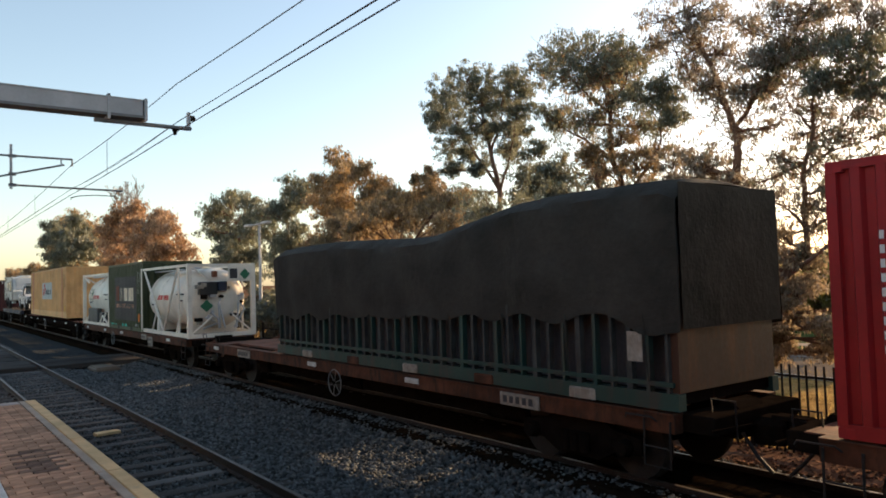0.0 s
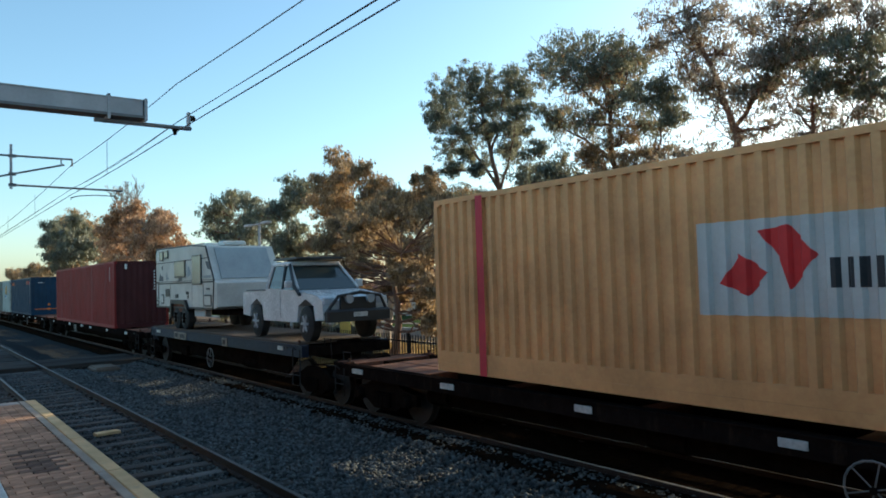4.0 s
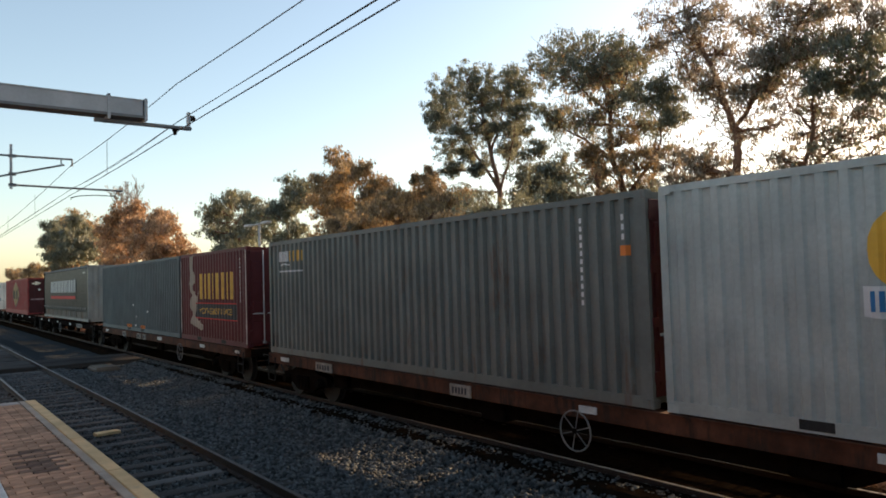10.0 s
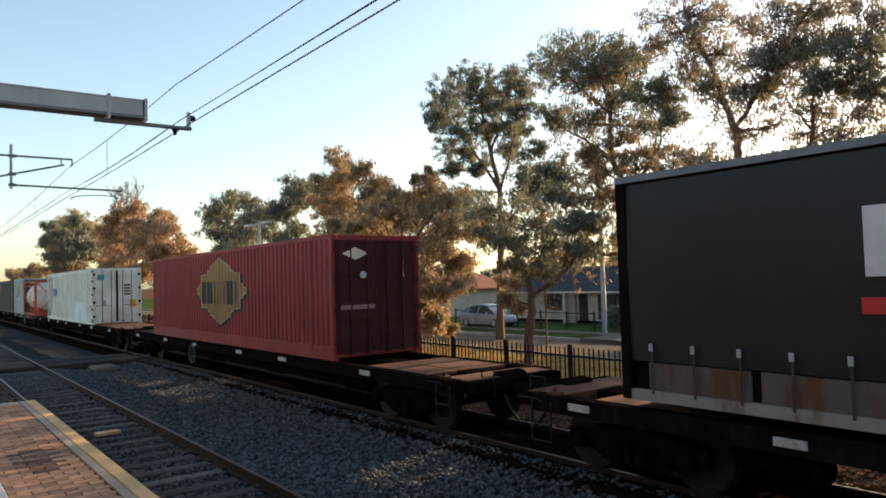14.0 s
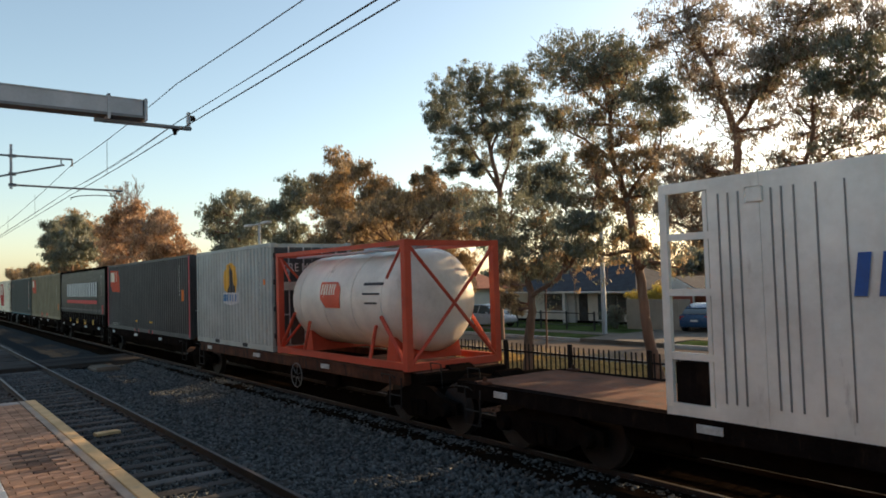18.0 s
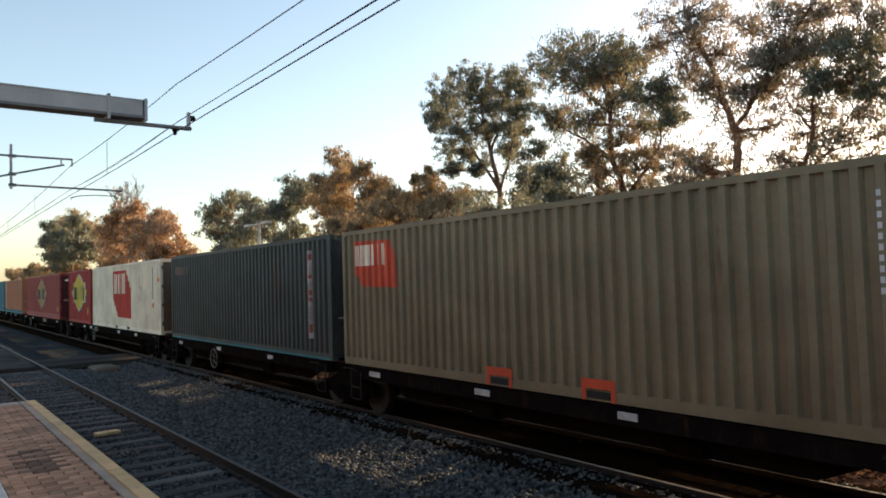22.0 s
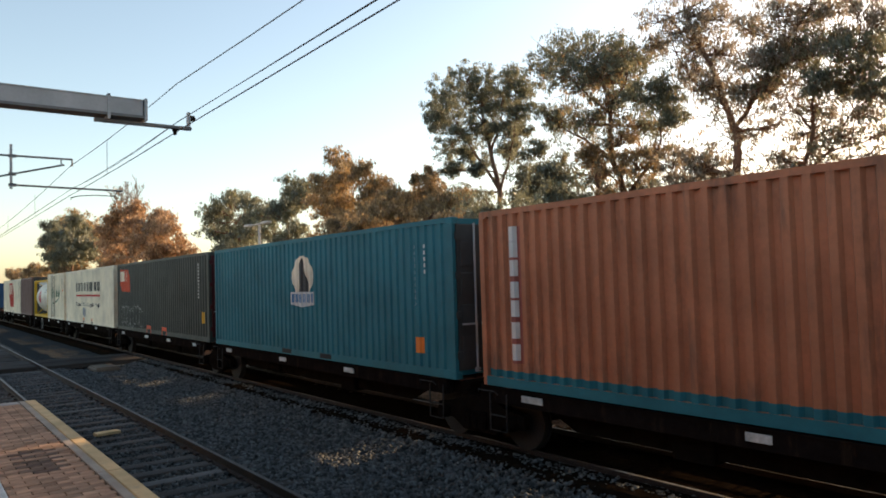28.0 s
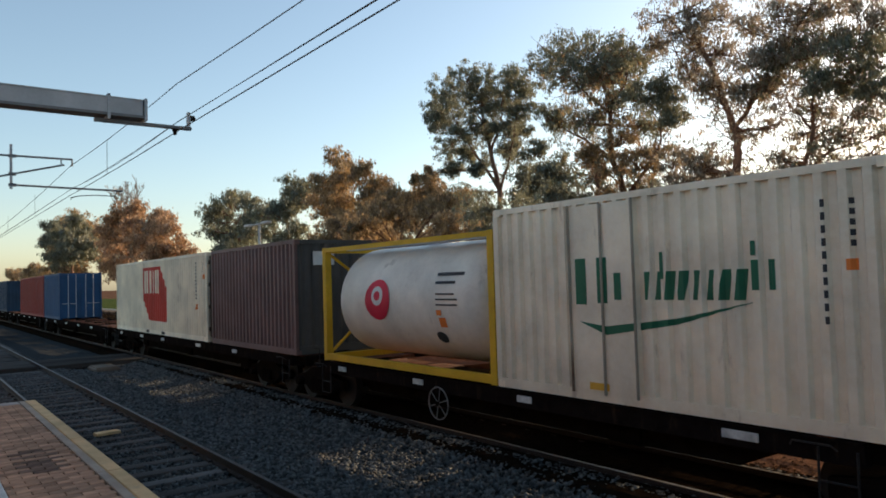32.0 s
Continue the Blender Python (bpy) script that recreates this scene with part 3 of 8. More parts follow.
def leaf_mesh(name, tips, size, spread, per, seed=1):
    """Hanging leaves in tight tufts round the given twig ends."""
    r = np.random.default_rng(seed)
    c = np.repeat(np.asarray(tips, float), per, 0)
    n = len(c)
    c = c + r.normal(0, spread, (n, 3)) * (1, 1, 0.8)
    s = size * r.uniform(0.6, 1.5, (n, 1, 1))
    v = LEAF_V[None] * s
    tilt = r.normal(0, 0.75, n)
    yaw = r.random(n) * 6.283
    ct, st = np.cos(tilt)[:, None], np.sin(tilt)[:, None]
    x, z = v[..., 0].copy(), v[..., 2].copy()
    y, z = v[..., 1] * ct - z * st, v[..., 1] * st + z * ct
    cy, sy = np.cos(yaw)[:, None], np.sin(yaw)[:, None]
    v = np.stack([x * cy - y * sy, x * sy + y * cy, z], -1) + c[:, None]
    me = bpy.data.meshes.new(name)
    me.vertices.add(n * 4)
    me.vertices.foreach_set("co", v.reshape(-1))
    me.loops.add(n * 4)
    me.loops.foreach_set("vertex_index", np.arange(n * 4, dtype=np.int32))
    me.polygons.add(n)
    me.polygons.foreach_set("loop_start", np.arange(0, n * 4, 4, dtype=np.int32))
    me.update(calc_edges=True)
    return me


def bend(a, b, k, wob, r):
    pts = []
    for i in range(k + 1):
        t = i / k
        w = wob * math.sin(math.pi * t)
        pts.append(a.lerp(b, t) + Vector((r.uniform(-1, 1), r.uniform(-1, 1), r.uniform(-0.4, 0.9))) * w)
    return pts


def smooth_line(pts, r, wob):
    fine = []
    for i in range(len(pts) - 1):
        fine += bend(Vector(pts[i]), Vector(pts[i + 1]), 4, wob, r)[:-1]
    return fine + [Vector(pts[-1])]


def tree(label, base, stem, boughs, crowns, wood, girth, seed=1, group="trees along the fence", grow=1.5, spray_from=3.6, tufts=22, tuft=0.12):
    """stem and boughs: lines of points (dx, dy, z) from the base; crowns: (leaf, masses of (dx, dy, z, radius), leaves a twig, leaf length)."""
    r = random.Random(seed)
    t = thing("gum_tree", label, "tree", group, at=pose(*base))
    fine = smooth_line(stem, r, 0.04)
    n = len(fine)
    thick = [girth * (1.35 if i == 0 else 1.1 if i == 1 else 1) * (1 - 0.75 * i / (n - 1)) for i in range(n)]
    part("trunk", Shape().tube(fine, thick, 10), wood, t, smooth=60)
    nodes = [(p, g) for p, g in zip(fine[2:], thick[2:])]
    for b in boughs:
        line = smooth_line(b, r, 0.05)
        p0, g0 = min(nodes, key=lambda q: (q[0] - line[0]).length)
        line[0] = p0
        gs = [max(0.012, g0 * 0.68 * (1 - 0.82 * i / (len(line) - 1))) for i in range(len(line))]
        part("bough", Shape().tube(line, gs, 7), wood, t, smooth=60)
        nodes += list(zip(line[2:], gs[2:]))
    sprays = []
    for p, g in nodes:
        if not boughs or p.z < spray_from or g > 0.11:
            continue
        for j in range(3):
            d = Vector((r.gauss(0, 1), r.gauss(0, 0.8), r.gauss(0.35, 0.6))).normalized()
            sprays.append((p, p + d * r.uniform(0.5, 1.5), g))
    for k, (leaf, masses, per, size) in enumerate(crowns):
        tips, twigs = [], Shape()
        for cx, cy, cz, cr in masses:
            c = Vector((cx, cy, cz))
            cr *= grow
            low = [q for q in nodes if q[0].z < cz + 0.1 * cr] or nodes
            p0, g0 = min(low, key=lambda q: (q[0] - c).length + 0.25 * abs(q[0].z - cz))
            g = min(g0 * 0.55, 0.035 + 0.02 * cr)
            limb = bend(p0, c - Vector((0, 0, 0.25 * cr)), 4, 0.08 * (c - p0).length, r)
            twigs.tube(limb, [g * (1 - 0.7 * i / 4) + 0.006 for i in range(5)], 5)
            for j in range(tufts):
                d = Vector((r.gauss(0, 1), r.gauss(0, 1), r.gauss(0.25, 0.9))).normalized()
                sub = c + Vector((d.x * 1.1, d.y * 1.1, d.z * 0.85)) * cr * r.uniform(0.1, 1.0) ** 0.4
                path = bend(limb[r.choice((2, 3, 4))], sub, 3, 0.09 * cr, r)
                twigs.tube(path, [g * 0.32 + 0.005, g * 0.2 + 0.005, 0.007, 0.004], 4, False)
                wide = tuft * cr * r.uniform(0.6, 1.3)
                for i in range(4):
                    e = Vector((r.gauss(0, 1), r.gauss(0, 1), r.gauss(-0.25, 0.7))) * wide
                    tips.append(tuple(path[r.choice((2, 3, 3, 3))] + e))
        for p, q, g in sprays[k::len(crowns)]:
            line = bend(p, q, 4, 0.1, r)
            twigs.tube(line, [min(g * 0.4, 0.02), 0.012, 0.009, 0.006, 0.004], 4, False)
            for i in range(4):
                a = line[r.choice((1, 2, 3))]
                e = a + Vector((r.gauss(0, 1), r.gauss(0, 1), r.gauss(0.1, 0.8))) * 0.2
                twigs.tube([a, e], [0.007, 0.003], 3, False)
                tips += [tuple(e)]
        tagged(part("twig_work", twigs, wood, t, smooth=60), kind="stuff")
        spread = 0.55 * tuft * grow * sum(m[3] for m in masses) / len(masses) + 0.3 * size
        tagged(part("crown", leaf_mesh("crown", tips, size, spread, per, seed + k), leaf, t), kind="stuff")
    return t


def row_tree(label, base, stem, masses, leaf, wood, girth, per, size, seed):
    """A tree of the row: each mass of the crown is broken into smaller uneven ones."""
    q = random.Random(seed + 500)
    broken = []
    for x, y, z, r in masses:
        for k in range(3):
            d = Vector((q.gauss(0, 1), q.gauss(0, 1), q.gauss(0.1, 0.8))).normalized() * r * q.uniform(0.5, 0.95)
            broken.append((x + d.x, y + d.y, z + 0.15 * r + d.z, r * q.uniform(0.5, 0.75)))
    return tree(label, base, stem, [], [(leaf, broken, int(per * 0.9), size)], wood, girth, seed, grow=1.0, tufts=14, tuft=0.17)


def cloud(x0, x1, z0, z1, n, r, seed, deep=1.3):
    """n crown masses spread through a stretch of the crown."""
    q = random.Random(seed)
    return [(x0 + (x1 - x0) * (k + q.random()) / n, q.uniform(-deep, deep), q.uniform(z0, z1), r * q.uniform(0.7, 1.25)) for k in range(n)]


G = -0.55
# the gums just beyond the fence
masses_1_1 = [(-0.46, -0.06, 5.52, 0.7), (-1.05, -0.51, 5.75, 0.59), (0.29, 0.09, 5.28, 0.63), (1.08, 0.15, 4.95, 0.61), (2.94, -0.97, 5.02, 0.44), (-0.09, -0.57, 4.49, 0.57), (0.9, -0.44, 4.26, 0.62), (0.74, 0.83, 4.27, 0.61), (0.26, 0.53, 3.57, 0.36), (3.15, -0.68, 4.14, 0.31), (1.76, 0.59, 5.77, 0.38), (2.19, -0.72, 5.66, 0.36), (-2.99, 0.23, 5.87, 0.48), (-0.69, -0.75, 4.71, 0.43), (3.57, -1.0, 4.81, 0.31)]
masses_1_2 = [(-1.6, 0.74, 3.23, 0.35), (-0.35, -0.58, 2.71, 0.25), (0.0, -0.57, 3.78, 0.28), (-1.38, 0.96, 2.36, 0.17), (1.29, 0.74, 3.98, 0.25)]
tree("shady gum with dark olive leaves and a leaning bough", (-16.64, 15.80, G),
     [(0.01, 0, -0.05), (0.01, 0, 0.64), (0.12, 0.03, 1.8), (0.2, 0.06, 2.78), (0.02, 0.07, 3.32), (-0.59, 0.11, 4.34), (-0.96, 0.06, 5.11)],
     [[(0.2, 0, 2.78), (1.13, 0.1, 3.21), (2.04, -0.11, 3.7), (2.78, -0.01, 4.65), (3.06, 0.11, 5.92), (2.89, 0.04, 6.76)],
      [(0.02, 0, 3.32), (0.82, 0.1, 4.27), (1.1, -0.09, 4.94)]],
     [(leaf_olive, masses_1_1, 19, 0.088),
      (leaf_sun_gold, masses_1_2, 18, 0.08)],
     bark, 0.19, 11)
masses_2_1 = [(-4.24, 0.64, 10.71, 0.56), (-2.86, -0.04, 10.5, 0.56), (-1.78, -0.37, 9.97, 0.57), (-1.44, -0.04, 9.68, 0.47), (-4.44, 0.41, 10.16, 0.45), (-2.23, -0.89, 9.41, 0.5), (-2.86, 0.95, 9.57, 0.54), (-0.08, -0.95, 9.48, 0.4), (-0.73, 0.5, 9.58, 0.4), (-1.52, 0.69, 9.3, 0.44), (-3.03, -0.96, 8.29, 0.45), (-3.66, 0.58, 8.5, 0.48), (-1.97, -0.27, 7.99, 0.4), (-1.45, 0.16, 8.35, 0.4), (0.26, -0.98, 8.16, 0.39), (0.93, -0.91, 8.31, 0.32), (1.07, -0.64, 7.95, 0.3), (-0.84, 0.91, 7.81, 0.4), (1.28, -0.61, 7.46, 0.23), (-0.44, 0.51, 5.73, 0.36), (-1.79, 0.86, 4.69, 0.27), (-2.68, 0.88, 5.11, 0.28)]
masses_2_2 = [(-0.81, -0.31, 7.19, 0.45), (-0.37, -0.29, 6.47, 0.44), (-1.56, 0.05, 6.51, 0.43), (-0.41, 0.55, 6.87, 0.32), (-1.57, -0.78, 6.94, 0.29), (-1.87, 0.5, 5.72, 0.41), (-1.13, 0.59, 5.31, 0.37), (-2.31, 0.72, 9.49, 0.28), (0.2, -0.93, 4.22, 0.18), (-1.87, 0.89, 10.12, 0.28)]
tree("tall leaning gum with an open crown, its lower leaves coloured sunlit gold", (-12.29, 16.60, G),
     [(-0.01, 0, -0.05), (-0.01, 0, 0.54), (-0.27, -0.05, 1.58), (-0.55, 0.11, 2.83), (-0.62, 0.01, 4.11), (-0.89, 0.04, 5.59), (-1.3, -0.07, 6.8), (-1.44, 0.11, 8.16), (-1.7, 0.05, 9.41)],
     [[(-0.89, 0, 5.59), (-0.22, 0.11, 6.31), (0.29, 0.09, 7.02), (0.43, -0.05, 7.94)],
      [(-1.3, 0, 6.8), (-2.68, -0.03, 7.72), (-3.74, -0.08, 8.36)],
      [(-1.44, 0, 8.16), (-0.68, -0.09, 8.83), (-0.44, -0.1, 9.58)],
      [(-1.44, 0, 8.16), (-2.6, -0.05, 9.28), (-3.27, 0.02, 10.17)],
      [(-0.62, 0, 4.11), (-1.55, -0.12, 3.96), (-2.52, 0.04, 4.09)],
      [(-0.59, 0, 3.63), (0.39, -0.04, 3.68), (1.0, -0.05, 3.43)]],
     [(leaf_olive, masses_2_1, 15, 0.088),
      (leaf_sun_gold, masses_2_2, 20, 0.08)],
     bark, 0.18, 12)
boughs_3_1 = [[(-0.52, 0, 6.76), (-0.05, -0.1, 7.29), (0.48, -0.08, 8.11), (0.98, 0.05, 8.77), (1.52, 0.12, 9.37), (1.68, -0.08, 10.08)], [(-0.11, 0, 2.17), (0.49, -0.11, 3.1), (1.03, 0.12, 3.85), (1.07, 0.01, 5.51), (1.37, -0.02, 6.48), (1.4, -0.06, 7.11), (1.81, 0.02, 7.89)], [(1.07, 0, 5.51), (1.65, 0.08, 5.93), (2.09, -0.01, 6.59), (2.62, -0.02, 7.08)], [(0.49, 0, 3.16), (1.35, -0.11, 3.71), (2.1, 0.1, 4.28), (2.75, -0.11, 4.69)], [(1.06, 0, 4.36), (0.58, -0.0, 4.85), (0.02, 0.08, 5.2)], [(1.37, 0, 6.48), (0.89, -0.09, 7.09), (0.72, 0.06, 7.65)]]
boughs_3_2 = [[(1.65, 0, 5.93), (2.4, 0.11, 6.05), (3.07, 0.03, 6.34)], [(1.09, 0, 4.99), (1.79, 0.07, 5.29), (2.83, -0.09, 5.83)], [(-0.88, 0, 4.16), (-1.73, -0.02, 4.43), (-2.43, -0.08, 4.78)], [(1.13, 0, 5.76), (0.55, 0.08, 5.58), (-0.07, -0.05, 5.39)], [(1.58, 0, 5.88), (1.9, -0.01, 5.03), (1.74, 0.12, 4.31)], [(-0.78, 0, 7.58), (-1.54, 0.08, 8.19), (-2.16, 0.11, 9.24)]]
boughs_3_3 = [[(0.48, 0, 8.11), (1.45, -0.01, 8.11), (2.4, -0.0, 8.1)], [(1.05, 0, 4.1), (1.64, 0.06, 4.56), (2.46, -0.01, 4.96)]]
masses_3_1 = [(-2.28, -0.38, 10.11, 0.39), (-2.55, -0.17, 9.55, 0.27), (-1.53, -0.64, 9.53, 0.37), (-1.14, -0.22, 9.93, 0.4), (-1.2, 0.88, 10.02, 0.41), (-1.86, 0.83, 9.45, 0.33), (-0.7, 0.23, 8.88, 0.37), (0.04, -0.0, 9.18, 0.38), (0.76, -0.29, 9.3, 0.36), (0.41, -0.74, 8.14, 0.34), (0.78, -0.41, 8.36, 0.38), (1.01, 0.51, 9.25, 0.34), (1.57, 0.66, 9.23, 0.36), (2.54, -0.25, 8.74, 0.33), (2.67, 0.51, 8.73, 0.34), (-0.61, 0.49, 10.77, 0.57), (0.88, 0.35, 10.33, 0.59), (2.13, 0.3, 9.73, 0.56), (-1.87, 0.47, 11.06, 0.51), (-0.91, -0.25, 8.01, 0.28), (-1.93, 0.37, 8.64, 0.3), (-0.09, -0.39, 7.65, 0.24)]
masses_3_2 = [(0.83, -0.03, 8.28, 0.36), (0.85, 0.49, 8.49, 0.45), (1.43, 0.34, 8.5, 0.46), (2.21, -0.37, 7.97, 0.43), (2.19, 0.8, 8.43, 0.45), (2.72, 0.27, 7.82, 0.36), (0.17, 0.15, 7.8, 0.24), (1.84, -0.88, 7.38, 0.24), (2.1, 0.08, 7.46, 0.24), (2.86, -0.45, 7.08, 0.23)]
masses_3_3 = [(-2.53, 0.31, 6.32, 0.36), (-1.68, -0.07, 6.17, 0.4), (-1.53, 0.57, 6.04, 0.41), (-2.36, 0.27, 5.69, 0.42), (-1.87, 0.54, 5.49, 0.47), (-0.73, -0.27, 5.32, 0.38), (-0.59, 0.26, 5.47, 0.28), (-2.16, 0.43, 4.99, 0.39), (-1.53, 0.59, 4.79, 0.35), (-0.47, -0.27, 4.68, 0.24), (-2.98, 0.62, 5.31, 0.28), (-2.01, 0.67, 4.31, 0.21)]
masses_3_4 = [(0.3, 0.34, 6.85, 0.24), (0.56, 0.86, 6.58, 0.24), (1.13, 0.82, 7.01, 0.26), (1.94, 0.03, 6.25, 0.2), (2.52, 0.05, 6.63, 0.21), (0.88, -0.6, 5.87, 0.18), (1.39, 0.61, 5.24, 0.15), (1.67, 0.79, 4.97, 0.15), (2.5, -0.04, 5.43, 0.14), (1.12, 0.34, 4.88, 0.15), (0.27, 0.4, 4.29, 0.16)]
masses_3_5 = [(-1.07, 0.41, 3.82, 0.31), (0.1, -0.59, 3.77, 0.34), (0.05, 0.5, 3.7, 0.35), (0.77, 0.15, 3.67, 0.28), (-0.89, 0.3, 3.11, 0.31), (0.02, -0.14, 3.11, 0.34), (0.43, 0.22, 3.03, 0.32), (0.83, 0.49, 3.08, 0.26), (-1.04, 0.25, 2.41, 0.23), (-0.53, 0.4, 2.41, 0.3), (0.77, -0.85, 2.43, 0.3), (0.15, -0.61, 1.89, 0.21), (0.48, -0.11, 1.87, 0.21), (0.77, 0.27, 2.31, 0.21), (1.57, -0.51, 2.25, 0.22), (1.6, 0.33, 2.08, 0.2), (1.78, 0.24, 2.46, 0.15), (-0.9, -0.3, 3.4, 0.35), (-0.4, -0.4, 2.8, 0.35), (0.4, -0.5, 2.6, 0.36), (1.0, -0.3, 2.9, 0.34), (0.9, 0.3, 3.5, 0.36), (-0.3, 0.3, 1.6, 0.26), (0.5, -0.4, 1.5, 0.26), (1.3, 0.2, 1.6, 0.26), (1.9, -0.2, 1.8, 0.24), (2.2, 0.1, 1.5, 0.2), (0.2, 0.1, 4.2, 0.36), (-0.7, 0.1, 4.2, 0.34), (-0.6, -0.4, 2.0, 0.26)]
tree("wide forked gum with grey-green leaves and weeping lower branches", (-8.99, 16.20, G),
     [(-0.02, 0, -0.05), (-0.02, 0, 0.59), (-0.04, -0.1, 1.51), (-0.23, -0.04, 2.57), (-0.69, 0.03, 3.39), (-0.88, 0.1, 4.16), (-0.43, -0.04, 6.26), (-0.52, 0.1, 6.76), (-0.78, 0.01, 7.58), (-0.97, -0.05, 8.41), (-1.4, -0.04, 9.32), (-1.69, -0.08, 10.15)],
     boughs_3_1 + boughs_3_2 + boughs_3_3,
     [(leaf_glare_grey, masses_3_1, 8, 0.085),
      (leaf_olive, masses_3_2, 15, 0.085),
      (leaf_glare_grey, masses_3_3, 17, 0.085),
      (leaf_glare_grey, masses_3_4, 3, 0.075),
      (leaf_glare_brown, masses_3_5, 15, 0.075)],
     bark, 0.17, 13)
# street shrub, the tall dark gum and the thin one beside it
tree("rounded yellow-green street tree", (-12.52, 27.00, G),
     [(0.04, 0, -0.05), (0.04, 0, 0.4), (0.08, -0.11, 1.23), (0.11, -0.01, 2.46)],
     [],
     [(leaf_green, [(0.32, -0.38, 3.08, 0.45), (-0.18, -0.62, 2.89, 0.37), (0.94, -0.51, 2.87, 0.4), (-0.08, -0.26, 2.26, 0.41), (0.69, -0.45, 2.17, 0.4), (1.16, -0.43, 2.47, 0.24), (0.37, -0.65, 1.68, 0.32), (-0.5, -0.05, 1.94, 0.25)], 22, 0.11)],
     bark, 0.12, 15)
masses_4_1 = [(-4.5, 0.36, 15.22, 0.76), (-0.56, -1.3, 14.45, 0.74), (-0.34, 0.14, 14.45, 0.76), (2.0, -0.51, 13.85, 0.66), (2.14, 0.26, 13.32, 0.54), (-6.88, 1.47, 14.65, 0.73), (-4.28, 1.02, 14.04, 0.9), (-0.65, -0.26, 13.26, 0.82), (-0.18, 1.0, 13.15, 0.76), (1.97, 0.46, 12.32, 0.48), (-4.61, -0.42, 12.66, 0.61), (-1.65, -1.15, 11.6, 0.76), (-1.39, 0.31, 12.02, 0.58), (0.86, 0.2, 11.59, 0.55), (0.63, 1.46, 11.45, 0.44), (-5.89, 1.5, 11.46, 0.64), (-2.8, 0.35, 10.63, 0.53), (-3.12, -0.48, 9.85, 0.39), (0.11, 1.26, 10.56, 0.44), (-3.23, -1.6, 12.83, 0.46), (0.1, -1.25, 9.27, 0.3)]
masses_4_2 = [(-4.08, 0.21, 8.44, 0.74), (-2.45, 0.37, 7.6, 0.72), (-2.93, -1.15, 6.94, 0.78), (-6.71, 0.41, 7.68, 0.78), (-2.03, 1.25, 6.44, 0.82), (-6.44, -0.4, 8.5, 0.56)]
tree("tall dark gum with a dense rounded crown", (-29.56, 26.00, G),
     [(0.06, 0, -0.05), (0.28, -0.03, 3.76), (0.41, 0.03, 8.08), (-0.23, 0.02, 10.35), (-0.75, -0.06, 12.67), (-0.93, 0.1, 13.99)],
     [[(0.41, 0, 8.08), (1.45, -0.12, 9.78), (1.99, -0.02, 11.8)],
      [(0.41, 0, 8.23), (-1.6, -0.05, 10.57), (-3.07, -0.02, 12.48), (-4.08, -0.09, 14.04)],
      [(-0.23, 0, 10.35), (0.65, 0.08, 12.07), (0.96, -0.03, 13.56)],
      [(-0.78, 0, 12.04), (-1.94, -0.11, 13.9)]],
     [(leaf_olive, masses_4_1, 26, 0.125),
      (leaf_olive, masses_4_2, 26, 0.125)],
     bark, 0.2, 16)
tree("thin gum with sparse leaves", (-24.03, 24.00, G),
     [(0.05, 0, -0.05), (0.17, -0.02, 3.65), (0.11, -0.07, 6.84), (0.01, -0.05, 8.72)],
     [[(0.11, 0, 6.84), (1.08, 0.11, 8.04), (1.64, -0.03, 8.74)],
      [(0.13, 0, 5.77), (-0.99, 0.11, 7.77), (-1.33, 0.1, 8.92)]],
     [(leaf_olive, [(-0.33, 0.19, 9.46, 0.43), (1.2, -0.48, 8.25, 0.46), (-1.76, 0.96, 8.63, 0.45), (0.15, -0.01, 7.63, 0.48), (1.76, -0.17, 7.94, 0.41), (-0.83, -0.36, 7.32, 0.43), (0.29, 0.97, 7.26, 0.43)], 16, 0.14)],
     bark, 0.04, 17)
# golden trees behind the fence, then the row that recedes along the line
row_tree("backlit golden gum with several leaning stems", (-34.0, 21.5, G), [(0, 0, 0), (0.6, 0, 2.0), (1.0, 0, 4.0), (0.6, 0, 6.0)],
     [(0.6, 0, 7.3, 1.5), (-1.2, 0, 6.9, 1.4), (2.4, 0, 6.7, 1.4), (3.8, 0, 5.7, 1.3), (1.2, 0.3, 5.5, 1.3), (-2.2, 0.2, 5.3, 1.2), (2.8, 0, 4.5, 1.1), (4.6, 0, 4.3, 1.0), (-0.8, 0, 4.1, 0.9), (0.2, 0.3, 8.1, 1.1)], leaf_sun_gold, pale_bark, 0.24, 24, 0.163, 18)
row_tree("backlit golden gum with a forked pale trunk", (-39.5, 22.5, G), [(0, 0, 0), (-0.3, 0, 2.5), (0.3, 0, 5.5), (0.4, 0, 8.5)],
     [(0.6, 0, 10.2, 1.6), (-1.4, 0, 9.7, 1.6), (2.4, 0, 9.3, 1.6), (-3.0, 0, 8.7, 1.4), (3.6, 0, 7.9, 1.3), (0.4, 0, 8.3, 1.6), (-1.8, 0, 7.3, 1.4), (2.0, 0, 6.7, 1.4), (-0.4, 0, 5.5, 1.2), (-3.2, 0, 5.7, 1.2)], leaf_sun_gold, pale_bark, 0.3, 24, 0.177, 19)
row_tree("golden weeping tree with leaning stems close to the fence", (-26.6, 17.2, G), [(0, 0, 0), (0.5, 0, 1.6), (0.2, 0, 3.2), (0.9, 0, 4.6)],
     cloud(-6.0, 5.2, 4.4, 6.0, 9, 1.0, 22) + cloud(-6.4, 5.6, 2.6, 4.2, 10, 0.9, 23) + cloud(-5.8, 4.6, 1.4, 2.6, 7, 0.65, 24), leaf_sun_gold, bark, 0.2, 20, 0.129, 34)
